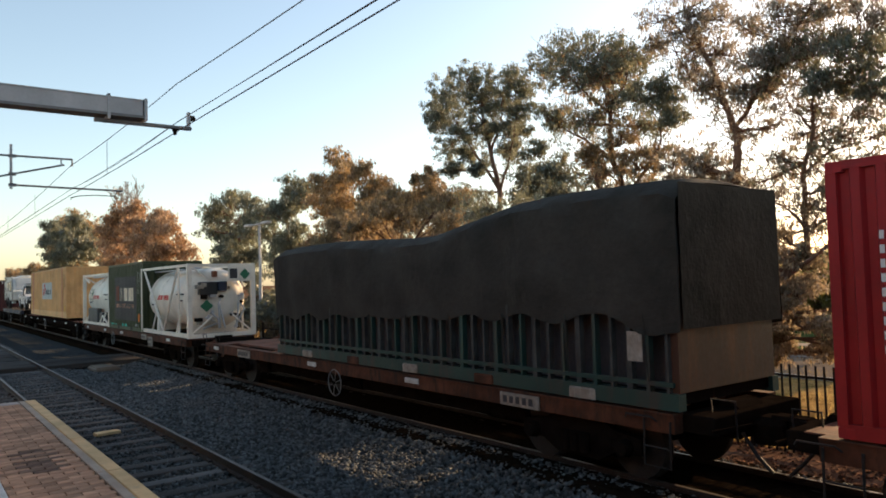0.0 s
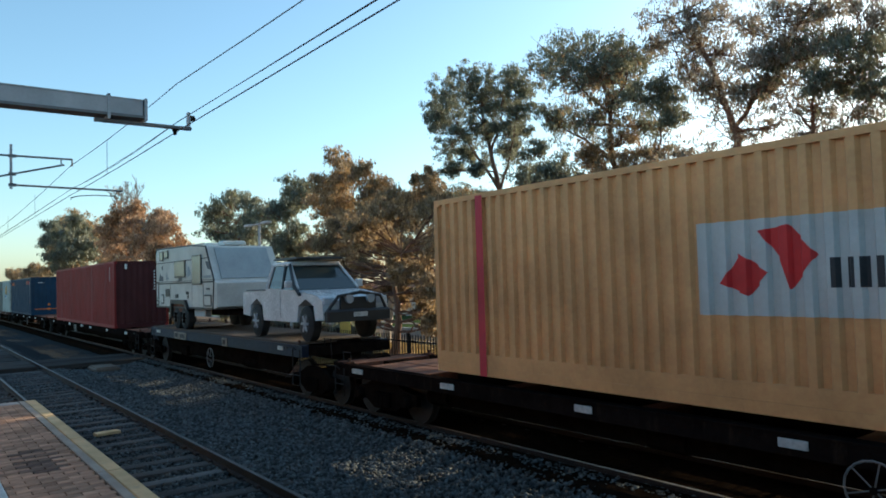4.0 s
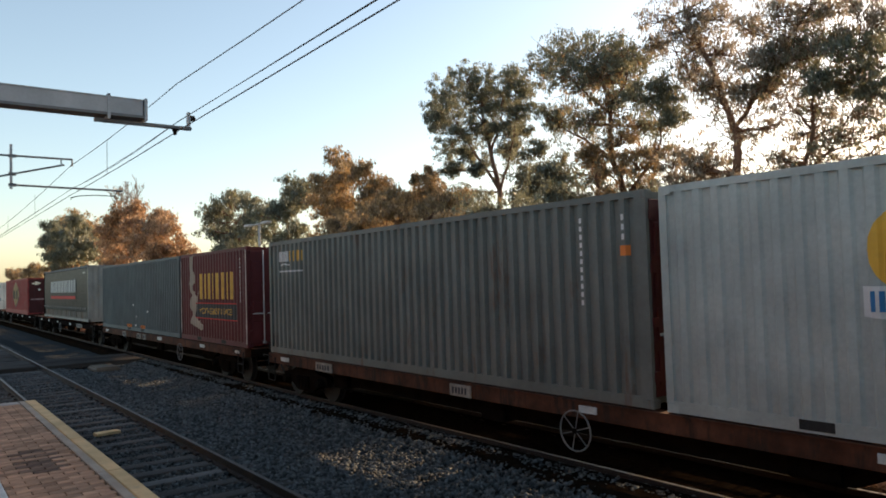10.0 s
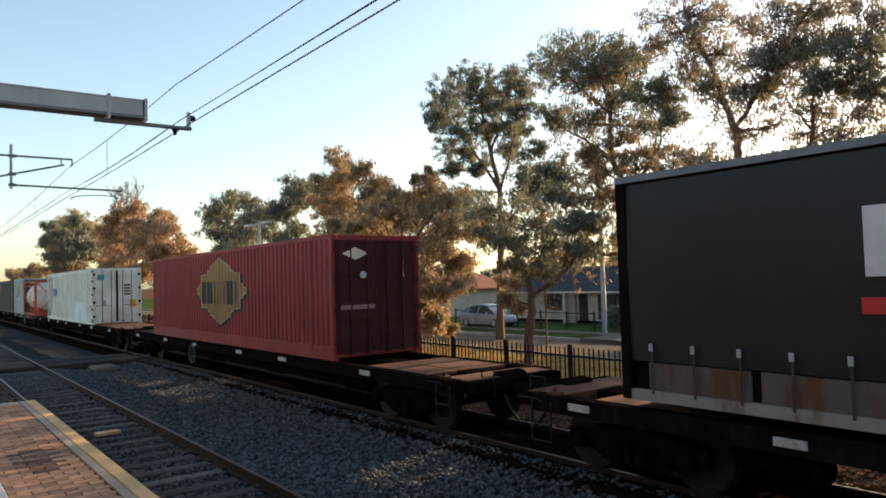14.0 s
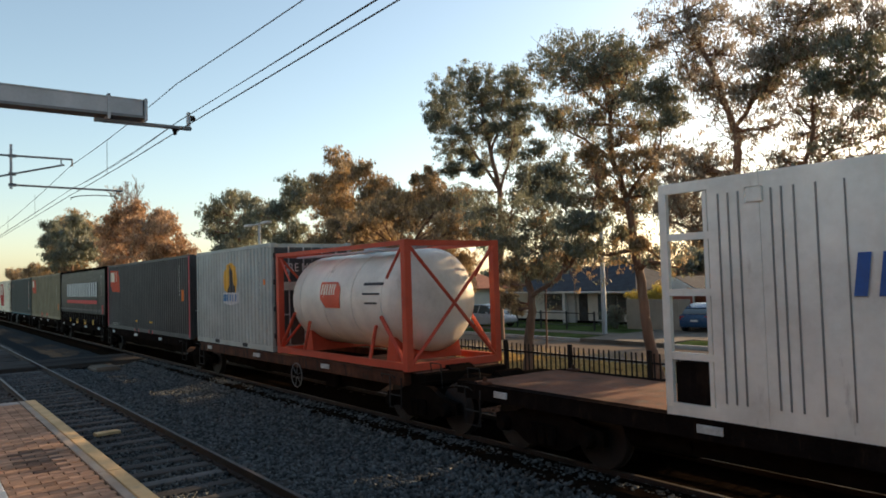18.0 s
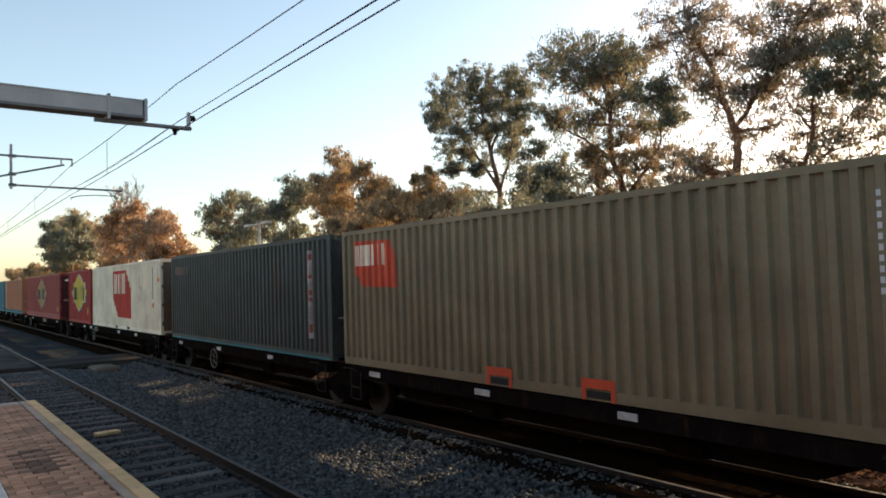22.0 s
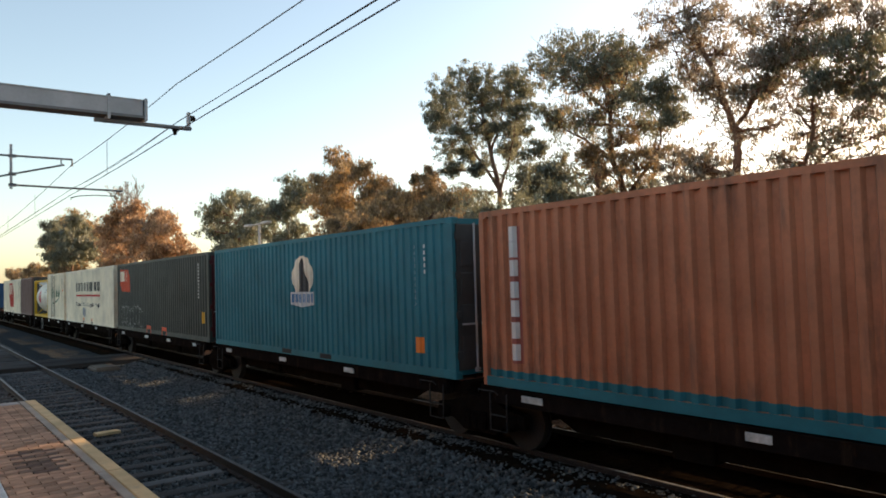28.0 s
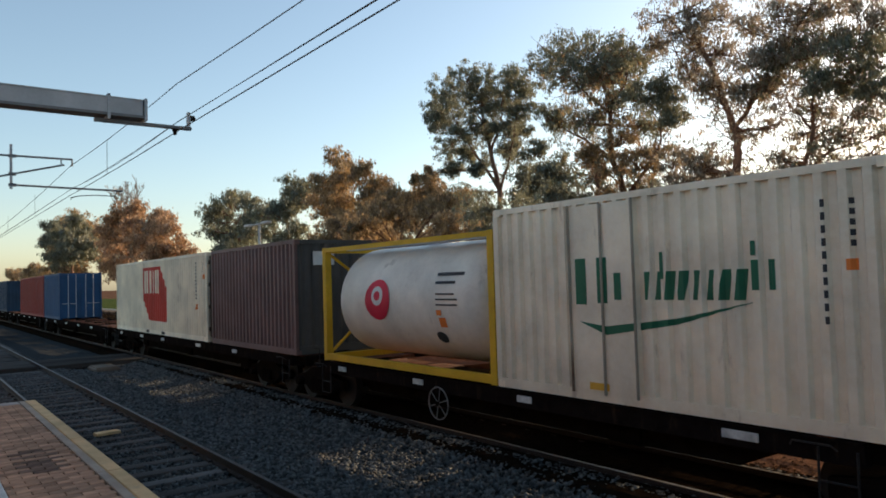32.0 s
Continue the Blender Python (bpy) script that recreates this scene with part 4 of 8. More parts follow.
row_tree("slender gum with a thin sunlit top", (-33.5, 24.0, G), [(0, 0, 0), (0.2, 0, 4), (0.5, 0, 8.6)],
     [(0.4, 0, 9.0, 0.8), (1.4, 0, 8.2, 0.9), (-0.6, 0, 8.0, 0.9), (2.8, 0, 7.6, 0.9), (0.8, 0, 7.0, 1.0)], leaf_sun_gold, pale_bark, 0.17, 20, 0.15, 20)
row_tree("dark gum in the tree row", (-47.5, 22.0, G), [(0, 0, 0), (0, 0, 4), (0, 0, 9)],
     [(0, 0, 9.8, 1.5), (-1.8, 0, 8.9, 1.6), (1.8, 0, 8.6, 1.5), (0, 0, 7.2, 1.7), (-2.6, 0, 6.6, 1.5), (2.4, 0, 6.4, 1.4), (0, 0, 4.6, 1.5), (-1.8, 0, 3.6, 1.3), (1.8, 0, 3.4, 1.2)], leaf_olive, bark, 0.28, 22, 0.19, 21)
row_tree("dark broad gum in the tree row", (-62.0, 24.0, G), [(0, 0, 0), (0, 0, 4), (0, 0, 9)],
     [(-2.0, 0, 10.4, 1.9), (1.6, 0, 9.8, 1.9), (-5.0, 0, 9.2, 1.9), (4.2, 0, 9.0, 1.8), (0, 0, 8.0, 2.0), (-6.8, 0, 7.6, 1.7), (-3.4, 0, 6.4, 1.9), (3.4, 0, 6.2, 1.9), (0, 0, 4.6, 1.8), (-5.6, 0, 4.4, 1.6)], leaf_olive, bark, 0.34, 22, 0.231, 22)
row_tree("low dark shrubs under the tree row", (-52.0, 19.0, G), [(0, 0, 0), (0, 0, 1), (0, 0, 2)],
     [(0, 0, 2.2, 1.5), (-3, 0, 2.2, 1.5), (3, 0, 2.0, 1.4), (5.6, 0, 1.8, 1.3), (-6, 0, 2.4, 1.6), (-9, 0, 2.6, 1.7), (8.0, 0, 2.0, 1.3), (10.5, 0.4, 2.0, 1.2)], leaf_olive, bark, 0.16, 22, 0.19, 23)
row_tree("orange-leaved deciduous tree with bare upper twigs", (-97.0, 24.0, G), [(0, 0, 0), (0, 0, 5), (-1, 0, 10), (-2, 0, 13)],
     [(-12, 0, 11.3, 2.4), (-8, 0, 12.5, 2.6), (-3, 0, 12.1, 2.6), (2, 0, 11.1, 2.6), (7, 0, 10.5, 2.4), (11, 0, 9.1, 2.4), (-13, 0, 8.1, 2.4), (-7, 0, 8.5, 2.8), (-1, 0, 8.1, 2.8), (5, 0, 7.1, 2.6), (10.5, 0, 6.5, 2.4), (15.0, 0, 7.7, 2.2), (16.0, 0, 4.9, 2.0), (-10, 0, 4.9, 2.4), (1, 0, 4.1, 2.4)], leaf_orange, pale_bark, 0.4, 24, 0.36, 24)
row_tree("dark olive gum beside the orange tree", (-147.0, 25.0, G), [(0, 0, 0), (0, 0, 6), (0, 0, 11)],
     [(0, 0, 14.6, 3.0), (6, 0, 14.0, 2.8), (-7, 0, 14.6, 3.0), (10, 0, 11.0, 2.6), (2, 0, 10.0, 3.0), (-8, 0, 10.0, 3.0), (-15, 0, 13.0, 2.8), (-15, 0, 8.6, 2.6)], leaf_olive, bark, 0.5, 24, 0.44, 44)
bare = thing("bare_tree", "pale leafless tree with a fan of forking branches", "tree", "trees along the fence", at=pose(-105.0, 24.6, G))


def fork(p, d, length, g, level, r, out):
    """A bare limb that forks four times."""
    q = p + d * length
    out.tube(bend(p, q, 3, 0.05 * length, r), [g, g * 0.88, g * 0.76, g * 0.62], 6 if level < 2 else 4, False)
    if level < 5:
        for k in range(2 if level < 1 or r.random() < 0.6 else 3):
            e = (d + Vector((r.gauss(0, 0.42), r.gauss(0, 0.42), r.gauss(0.12, 0.2)))).normalized()
            fork(q, e, length * r.uniform(0.62, 0.85), g * 0.66, level + 1, r, out)


rb = random.Random(12)
bole = Shape().tube([(0, 0, 0), (-0.3, 0, 4.5), (-0.8, 0, 9.0)], [0.42, 0.34, 0.28], 10)
part("trunk", bole, pale_bark, bare, smooth=60)
for d0, p0, g0 in (((-0.5, 0.1, 1), (-0.8, 0, 9.0), 0.24), ((0.35, -0.1, 1), (-0.7, 0, 8.5), 0.24), ((0.85, 0, 0.75), (-0.4, 0, 6.5), 0.22), ((-0.05, 0.2, 1), (-0.8, 0, 9.0), 0.24)):
    limb = Shape()
    fork(Vector(p0), Vector(d0).normalized(), 3.0, g0, 0, rb, limb)
    part("limb", limb, pale_bark, bare, smooth=60)
row_tree("olive gum at the far end of the row", (-170.0, 30.0, G), [(0, 0, 0), (0, 0, 8), (0, 0, 15)],
     [(0, 0, 15.5, 4.0), (9, 0, 15, 4.0), (18, 0, 13, 3.6), (-10, 0, 14.5, 4), (-20, 0, 13.5, 4), (-30, 0, 12.5, 4), (12, 0, 9, 4), (0, 0, 9, 4), (-14, 0, 9, 4)], leaf_sun_gold, bark, 0.6, 24, 0.544, 26)
row_tree("hazy distant trees beside the line", (-285.0, 36.0, G), [(0, 0, 0), (0, 0, 5), (0, 0, 9)],
     [(0, 0, 9.5, 4), (14, 0, 8, 4), (-14, 0, 9, 4), (28, 0, 7.0, 4), (42, 0, 7.0, 4), (-30, 0, 9, 4), (-46, 0, 9, 4)], leaf_sun_gold, bark, 0.6, 24, 0.612, 27)

# low trees in the back yards
row_tree("low olive trees in the back yards", (-34.0, 58.0, G), [(0, 0, 0), (0, 0, 1), (0, 0, 2.4)], cloud(-30, 0, 1.4, 4.6, 18, 1.9, 31, 2.0), leaf_olive, bark, 0.16, 16, 0.36, 35)
row_tree("low olive trees in the back yards, further along the street", (-8.0, 60.0, G), [(0, 0, 0), (0, 0, 1), (0, 0, 2.4)], cloud(-26, 12, 1.0, 3.8, 18, 1.8, 32, 2.0), leaf_green, bark, 0.16, 12, 0.36, 36)
row_tree("dark shrubs behind the fence", (-32.0, 16.0, G), [(0, 0, 0), (0, 0, 0.5), (0, 0, 1.2)], cloud(-9, 6, 0.5, 1.8, 11, 0.95, 33, 1.0), leaf_olive, bark, 0.08, 18, 0.2, 37)
# unseen tall gums added behind the gardens, to shade the tracks in the evening
for k in range(3):
    row_tree("unseen gum added behind the gardens to block low sun", (-17.0 + k * 11.0 + 8.0 * (k > 0), 60.0 + (k % 2) * 4, G), [(0, 0, 0), (0.2, 0, 4), (0, 0, 8), (0.3, 0, 11)],
     cloud(-3.8, 3.9, 10.9, 12.9, 9, 1.6, 155 + k) + cloud(-3.8, 3.9, 9.4, 10.9, 7, 1.5, 160 + k), leaf_olive, bark, 0.3, 14, 0.5, 180 + k)
# the tree row is carried on beside the platform, unseen, to darken +x ends
for k in range(8):
    row_tree("unseen gum added along the fence to darken container ends", (3.0 + k * 4.5, 15.5 + (k % 2) * 3.0, G), [(0, 0, 0), (0.2, 0, 3), (0, 0, 6), (0.3, 0, 9)],
     cloud(-3.0, 3.0, 13.0, 17.5, 7, 2.5, 55 + k) + cloud(-3.0, 3.4, 8.5, 12.5, 7, 2.4, 50 + k) + cloud(-3.0, 3.4, 4.5, 8.0, 7, 2.2, 60 + k) + cloud(-2.6, 3.0, 1.5, 4.0, 5, 1.8, 70 + k), leaf_olive, bark, 0.26, 5, 0.5, 80 + k)

# ---- houses and what stands by the street ----
cream = surface("cream_render", (0.55, 0.5, 0.42), 0.85, vary=0.12, scale=1, fine=25, bump=0.1)
slate_roof = surface("slate_blue_roof", (0.042, 0.046, 0.055), 0.9, spec=0.2, vary=0.25, scale=2, fine=20, bump=0.3)
red_brick = surface("red_brick_wall", (0.28, 0.07, 0.045), 0.85, vary=0.25, scale=3, fine=25, bump=0.3)
pale_fence = surface("pale_sheet_fence", (0.27, 0.235, 0.19), 0.7, vary=0.15, scale=1, fine=20)
frame_white = paint("frame_white", (0.6, 0.58, 0.54), 0.7)
pale_porch = surface("pale_porch", (0.4, 0.38, 0.35), 0.85, vary=0.12)


def window(parent, x0, x1, y, z0, z1, nx, nz):
    w = part("window", Shape().box(x0, x1, y - 0.02, y + 0.1, z0, z1), black_trim, parent)
    dx, dz = (x1 - x0) / nx, (z1 - z0) / nz
    for i in range(nx):
        for j in range(nz):
            part("pane", Shape().box(x0 + i * dx + 0.05, x0 + (i + 1) * dx - 0.05, y - 0.032, y - 0.024, z0 + j * dz + 0.05, z0 + (j + 1) * dz - 0.05), pane_mat, w)
    part("sill", Shape().box(x0 - 0.08, x1 + 0.08, y - 0.12, y - 0.034, z0 - 0.08, z0), frame_white, w)
    return w


def hip_roof(x0, x1, y0, y1, z0, z1, over=0.5, inset=3.0):
    s = Shape()
    a, b, c, d = x0 - over, x1 + over, y0 - over, y1 + over
    m = (c + d) / 2
    s.add([(a, c, z0), (b, c, z0), (b, d, z0), (a, d, z0), (a + inset, m, z1), (b - inset, m, z1), (a, c, z0 - 0.15), (b, c, z0 - 0.15), (b, d, z0 - 0.15), (a, d, z0 - 0.15)],
          [(0, 1, 5, 4), (1, 2, 5), (2, 3, 4, 5), (3, 0, 4), (6, 7, 1, 0), (7, 8, 2, 1), (8, 9, 3, 2), (9, 6, 0, 3), (6, 9, 8, 7)])
    return s


house = thing("house", "cream rendered bungalow with a dark hipped roof", "house", "houses across the street", at=pose(-40.2, 37.2, -0.45))
part("wall", Shape().box(0, 11.0, 0, 6.4, 0, 2.2), cream, house)
part("plinth", Shape().box(-0.03, 11.03, -0.03, 6.4, 0, 0.22), dark_steel, house)
part("roof", hip_roof(0, 11.0, 0, 6.4, 2.24, 3.95, 0.65, 3.0), slate_roof, house)
part("gutter", Shape().box(-0.7, 11.7, -0.78, -0.66, 2.1, 2.22), frame_white, house)
part("porch_pier", Shape().box(5.2, 5.45, -0.5, -0.25, 0, 2.1), frame_white, house, "white porch pier")
part("porch_wall", Shape().box(4.95, 6.1, -0.2, -0.004, 0.0, 2.1), pale_porch, house, "shaded pale porch wall")
window(house, 3.0, 4.8, -0.02, 0.85, 2.05, 3, 2)
window(house, 8.0, 8.55, -0.02, 0.3, 2.0, 1, 1)
window(house, 8.6, 9.6, -0.02, 0.3, 2.0, 2, 1)
window(house, 9.65, 10.4, -0.02, 0.7, 2.0, 1, 3)
part("door", Shape().slab(6.3, 7.1, -0.05, -0.004, 0.2, 2.05, 0.02), timber, house)
shed = thing("garage", "red brick garage with a white gable", "garage", "houses across the street", at=pose(-30.1, 40.5, -0.45))
part("wall", Shape().box(0.15, 3.0, 0, 6, 0, 2.18), red_brick, shed)
part("gable", Shape().rings([[(0.0, -0.05, 2.2), (3.1, -0.05, 2.2), (1.5, -0.05, 3.0)], [(0.0, 0.05, 2.2), (3.1, 0.05, 2.2), (1.5, 0.05, 3.0)]]), frame_white, shed, "white boarded gable")
part("roof", Shape().rings([[(-0.1, 0.054, 2.2), (3.2, 0.054, 2.2), (1.5, 0.054, 3.04)], [(-0.1, 5.9, 2.2), (3.2, 5.9, 2.2), (1.5, 5.9, 3.04)]]), slate_roof, shed)
port = thing("carport", "beige carport with a white fascia", "carport", "houses across the street", at=pose(-26.8, 40.0, -0.4))
part("back_wall", Shape().box(0, 6.0, 1.5, 1.7, 0, 1.95), pale_fence, port)
part("roof", Shape().box(-0.1, 6.2, -0.3, 4.0, 2.04, 2.12), slate_roof, port)
part("fascia", Shape().box(-0.1, 6.2, -0.36, -0.304, 2.0, 2.14), frame_white, port)
for x in (0.1, 3.0, 5.9):
    part("post", Shape().box(x - 0.05, x + 0.05, -0.2, -0.1, 0, 2.0), frame_white, port)
house2 = thing("house", "low cream house under a long dark roof", "house", "houses across the street", at=pose(-20.8, 44.6, -0.45))
part("wall", Shape().box(0, 26, 0, 9, 0, 2.05), cream, house2)
part("roof", hip_roof(0, 26, 0, 9, 2.1, 3.9, 0.7, 1.8), slate_roof, house2)
part("gutter", Shape().box(-0.7, 26.7, -0.83, -0.71, 1.93, 2.08), frame_white, house2)
window(house2, 2.6, 4.0, -0.02, 0.7, 1.8, 2, 1)
window(house2, 9.0, 11.0, -0.02, 0.7, 1.8, 3, 1)
part("door", Shape().slab(6.0, 6.9, -0.05, -0.004, 0.1, 1.95, 0.02), frame_white, house2)
house3 = thing("house", "pale house with a garden wall seen under the trees", "house", "houses across the street", at=pose(-62.0, 37.5, -0.45))
part("wall", Shape().box(0, 12, 0, 8, 0, 2.4), cream, house3)
part("roof", hip_roof(0, 12, 0, 8, 2.42, 4.4), surface("terracotta_roof", (0.28, 0.1, 0.06), 0.8, vary=0.2, scale=3), house3)
window(house3, 2.0, 4.2, -0.02, 0.8, 1.9, 2, 1)
sfence = thing("sheet_fence", "pale sheet-metal fence beside the driveway", "fence", at=pose(-27.2, 34.4, -0.4))
for k in range(6):
    part("sheet", Shape().slab(-0.4 + k * 0.72, 0.31 + k * 0.72, -0.03, 0.03, 0, 1.75, 0.01), pale_fence, sfence)
lowfence = thing("garden_fence", "low dark wire fence before the bungalow", "fence", at=pose(-41.6, 32.4, -0.45))
for k in range(7):
    part("post", Shape().box(k * 2.2 - 0.04, k * 2.2 + 0.04, -0.04, 0.04, 0, 1.15), black_trim, lowfence)
part("rail", Shape().box(0, 13.2, -0.02, 0.02, 1.0, 1.06), black_trim, lowfence)
part("rail", Shape().box(0, 13.2, -0.02, 0.02, 0.3, 0.34), black_trim, lowfence)
pole = thing("power_pole", "tall grey power pole at the street edge", "power pole", at=pose(-26.1, 30.6, -0.5))
part("pole", Shape().tube([(0, 0, 0), (0, 0, 5), (0, 0, 9.5)], [0.14, 0.12, 0.1], 10), galv, pole, smooth=40)
part("cross_arm", Shape().box(-1.0, 1.0, -0.05, 0.05, 8.9, 9.0), timber, pole)
tree("clipped yellow-green shrub beside the driveway", (-26.7, 35.6, -0.42), [(0, 0, 0), (0, 0, 0.6), (0, 0, 1.4)], [], [(leaf_yellow, [(0, 0, 2.0, 0.6), (-0.6, 0, 1.8, 0.55), (0.6, 0, 1.8, 0.5), (0, 0, 1.2, 0.6)], 26, 0.11)],
     bark, 0.07, 28, "street shrubs")
tree("dark shrub under the bungalow window", (-28.4, 34.4, -0.42), [(0, 0, 0), (0, 0, 0.4), (0, 0, 0.8)], [], [(leaf_olive, [(0, 0, 0.8, 0.55), (-0.6, 0, 0.6, 0.45)], 26, 0.1)], bark, 0.05, 29, "street shrubs")
tree("dark hedge before the far house", (-17.0, 42.0, -0.42), [(0, 0, 0), (0, 0, 0.4), (0, 0, 0.8)], [], [(leaf_green, cloud(-1.0, 9.0, 0.5, 1.2, 12, 0.7, 91, 0.4), 22, 0.14)], bark, 0.06, 30, "street shrubs")


def car(label, m, colour, group):
    """A small hatchback, built from sections along its length; its front looks along +x."""
    c = thing("car", label, "car", group, at=m)
    loft = lambda rows: Shape().rings([[(x, -w, z0), (x, w, z0), (x, w * 1.04, (z0 + z1) / 2), (x, w, z1 - 0.06), (x, w * 0.9, z1), (x, -w * 0.9, z1), (x, -w, z1 - 0.06), (x, -w * 1.04, (z0 + z1) / 2)] for x, w, z0, z1 in rows])
    part("body", loft([(-2.08, 0.68, 0.38, 0.8), (-2.0, 0.78, 0.28, 0.94), (-1.6, 0.83, 0.22, 0.98), (-0.4, 0.84, 0.2, 0.93), (0.9, 0.84, 0.2, 0.9), (1.5, 0.82, 0.22, 0.82), (1.95, 0.74, 0.28, 0.7), (2.1, 0.6, 0.36, 0.6)]), colour, c, smooth=50)
    cabin = Shape().rings([[(x, -w0, z0), (x, w0, z0), (x, w1, z1), (x, -w1, z1)] for x, w0, w1, z0, z1 in ((-1.95, 0.7, 0.66, 0.93, 0.97), (-1.55, 0.78, 0.62, 0.96, 1.22), (-0.9, 0.8, 0.58, 0.94, 1.42), (-0.1, 0.8, 0.57, 0.92, 1.46), (0.5, 0.8, 0.57, 0.9, 1.38), (1.35, 0.76, 0.72, 0.83, 0.87))])
    part("cabin", cabin, pane_mat, c, "tinted windows", 40)
    part("roof", Shape().rings([[(x, -w, z), (x, w, z), (x, w * 0.9, z + 0.035), (x, -w * 0.9, z + 0.035)] for x, w, z in ((-1.5, 0.6, 1.25), (-0.9, 0.59, 1.425), (-0.1, 0.585, 1.465), (0.5, 0.58, 1.385))]), colour, c, smooth=50)
    for x in (-0.2, -1.2):
        for side in (-1, 1):
            part("pillar", Shape().tube([(x, side * 0.815, 0.92), (x + 0.05, side * 0.6, 1.43 if x > -1 else 1.35)], 0.035, 6), colour, c)
    for side in (-1, 1):
        part("tail_light", Shape().slab(-2.07, -1.95, *sorted((side * 0.5, side * 0.76)), 0.68, 0.86, 0.02), red_lens, c)
        part("headlight", Shape().slab(1.9, 2.06, *sorted((side * 0.4, side * 0.68)), 0.55, 0.66, 0.02), white_plate, c)
        part("mirror", Shape().slab(0.7, 0.82, *sorted((side * 0.84, side * 1.0)), 0.88, 1.0, 0.02), colour, c)
        for x in (-1.3, 1.3):
            w = part("wheel", Shape().tube([(x, side * 0.64, 0.31), (x, side * 0.84, 0.31), (x, side * 0.86, 0.31)], [0.31, 0.31, 0.27], 20), rubber, c, smooth=40)
            part("rim", Shape().tube([(x, side * 0.86, 0.31), (x, side * 0.875, 0.31)], 0.19, 14), galv, w, smooth=40)
    part("number_plate", Shape().box(-2.1, -2.085, -0.2, 0.2, 0.56, 0.66), white_plate, c)
    return c


red_lens = surface("red_lens", (0.3, 0.02, 0.02), 0.25, vary=0.1)
car("dark blue hatchback parked in the driveway", pose(-23.0, 35.4, -0.35, 0, 0, 106), paint("car_blue", (0.03, 0.075, 0.15), 0.95, 0.25), "parked cars")
car("grey hatchback parked behind the trees", pose(-37.0, 31.6, -0.4, 0, 0, 5), paint("car_grey", (0.3, 0.3, 0.31), 0.9, 0.25), "parked cars")

# ---- the train ----
MOVERS = []   # every moving thing with its place u along the train


def rolling(ob, u, y=0.0, z=0.0, turn=0.0):
    MOVERS.append((ob, u, TY + y, z, turn))
    ob.matrix_world = pose(u, TY + y, z, 0, 0, turn)
    return ob


def bar_wheel(r, n=6):
    """A spoked hand wheel in the x-z plane."""
    s = Shape().tube([(r * math.cos(2 * math.pi * k / 20), 0, r * math.sin(2 * math.pi * k / 20)) for k in range(21)], 0.013, 6)
    return s


WHEEL = Shape().tube([(0, -0.07, 0), (0, 0.05, 0), (0, 0.055, 0), (0, 0.08, 0)], [0.46, 0.46, 0.49, 0.48], 28).tube([(0, -0.12, 0), (0, -0.06, 0)], 0.12, 12).mesh("wheel", 40)
WHEEL.materials.append(wheel_steel)
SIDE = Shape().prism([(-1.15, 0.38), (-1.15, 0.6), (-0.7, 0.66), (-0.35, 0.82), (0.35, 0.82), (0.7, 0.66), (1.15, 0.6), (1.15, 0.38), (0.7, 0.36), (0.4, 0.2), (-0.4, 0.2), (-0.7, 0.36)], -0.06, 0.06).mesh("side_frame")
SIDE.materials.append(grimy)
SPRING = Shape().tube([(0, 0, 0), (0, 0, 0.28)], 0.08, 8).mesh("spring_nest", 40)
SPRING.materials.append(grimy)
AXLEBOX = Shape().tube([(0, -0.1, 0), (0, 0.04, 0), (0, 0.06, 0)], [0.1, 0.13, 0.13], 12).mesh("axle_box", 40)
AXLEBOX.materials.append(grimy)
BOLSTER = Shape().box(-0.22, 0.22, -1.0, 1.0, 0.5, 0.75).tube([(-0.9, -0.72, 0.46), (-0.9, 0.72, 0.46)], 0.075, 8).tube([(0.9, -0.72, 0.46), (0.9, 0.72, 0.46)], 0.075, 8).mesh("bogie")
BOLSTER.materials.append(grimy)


def bogie(parent, x):
    b = part("bogie", BOLSTER, grimy, parent)
    b.matrix_basis = pose(x, 0, 0)
    for side in (-1, 1):
        part("side_frame", SIDE, grimy, b).matrix_basis = pose(0, side * 1.02, 0)
        for dx in (-0.18, 0.0, 0.18):
            part("spring_nest", SPRING, grimy, b).matrix_basis = pose(dx, side * 1.13, 0.28)
        for dx in (-0.9, 0.9):
            part("wheel", WHEEL, wheel_steel, b).matrix_basis = pose(dx, side * 0.76, 0.46, 0, random.uniform(0, 360), 180 if side > 0 else 0)
            part("axle_box", AXLEBOX, grimy, b).matrix_basis = pose(dx, side * 1.12, 0.46, 0, 0, 180 if side > 0 else 0)


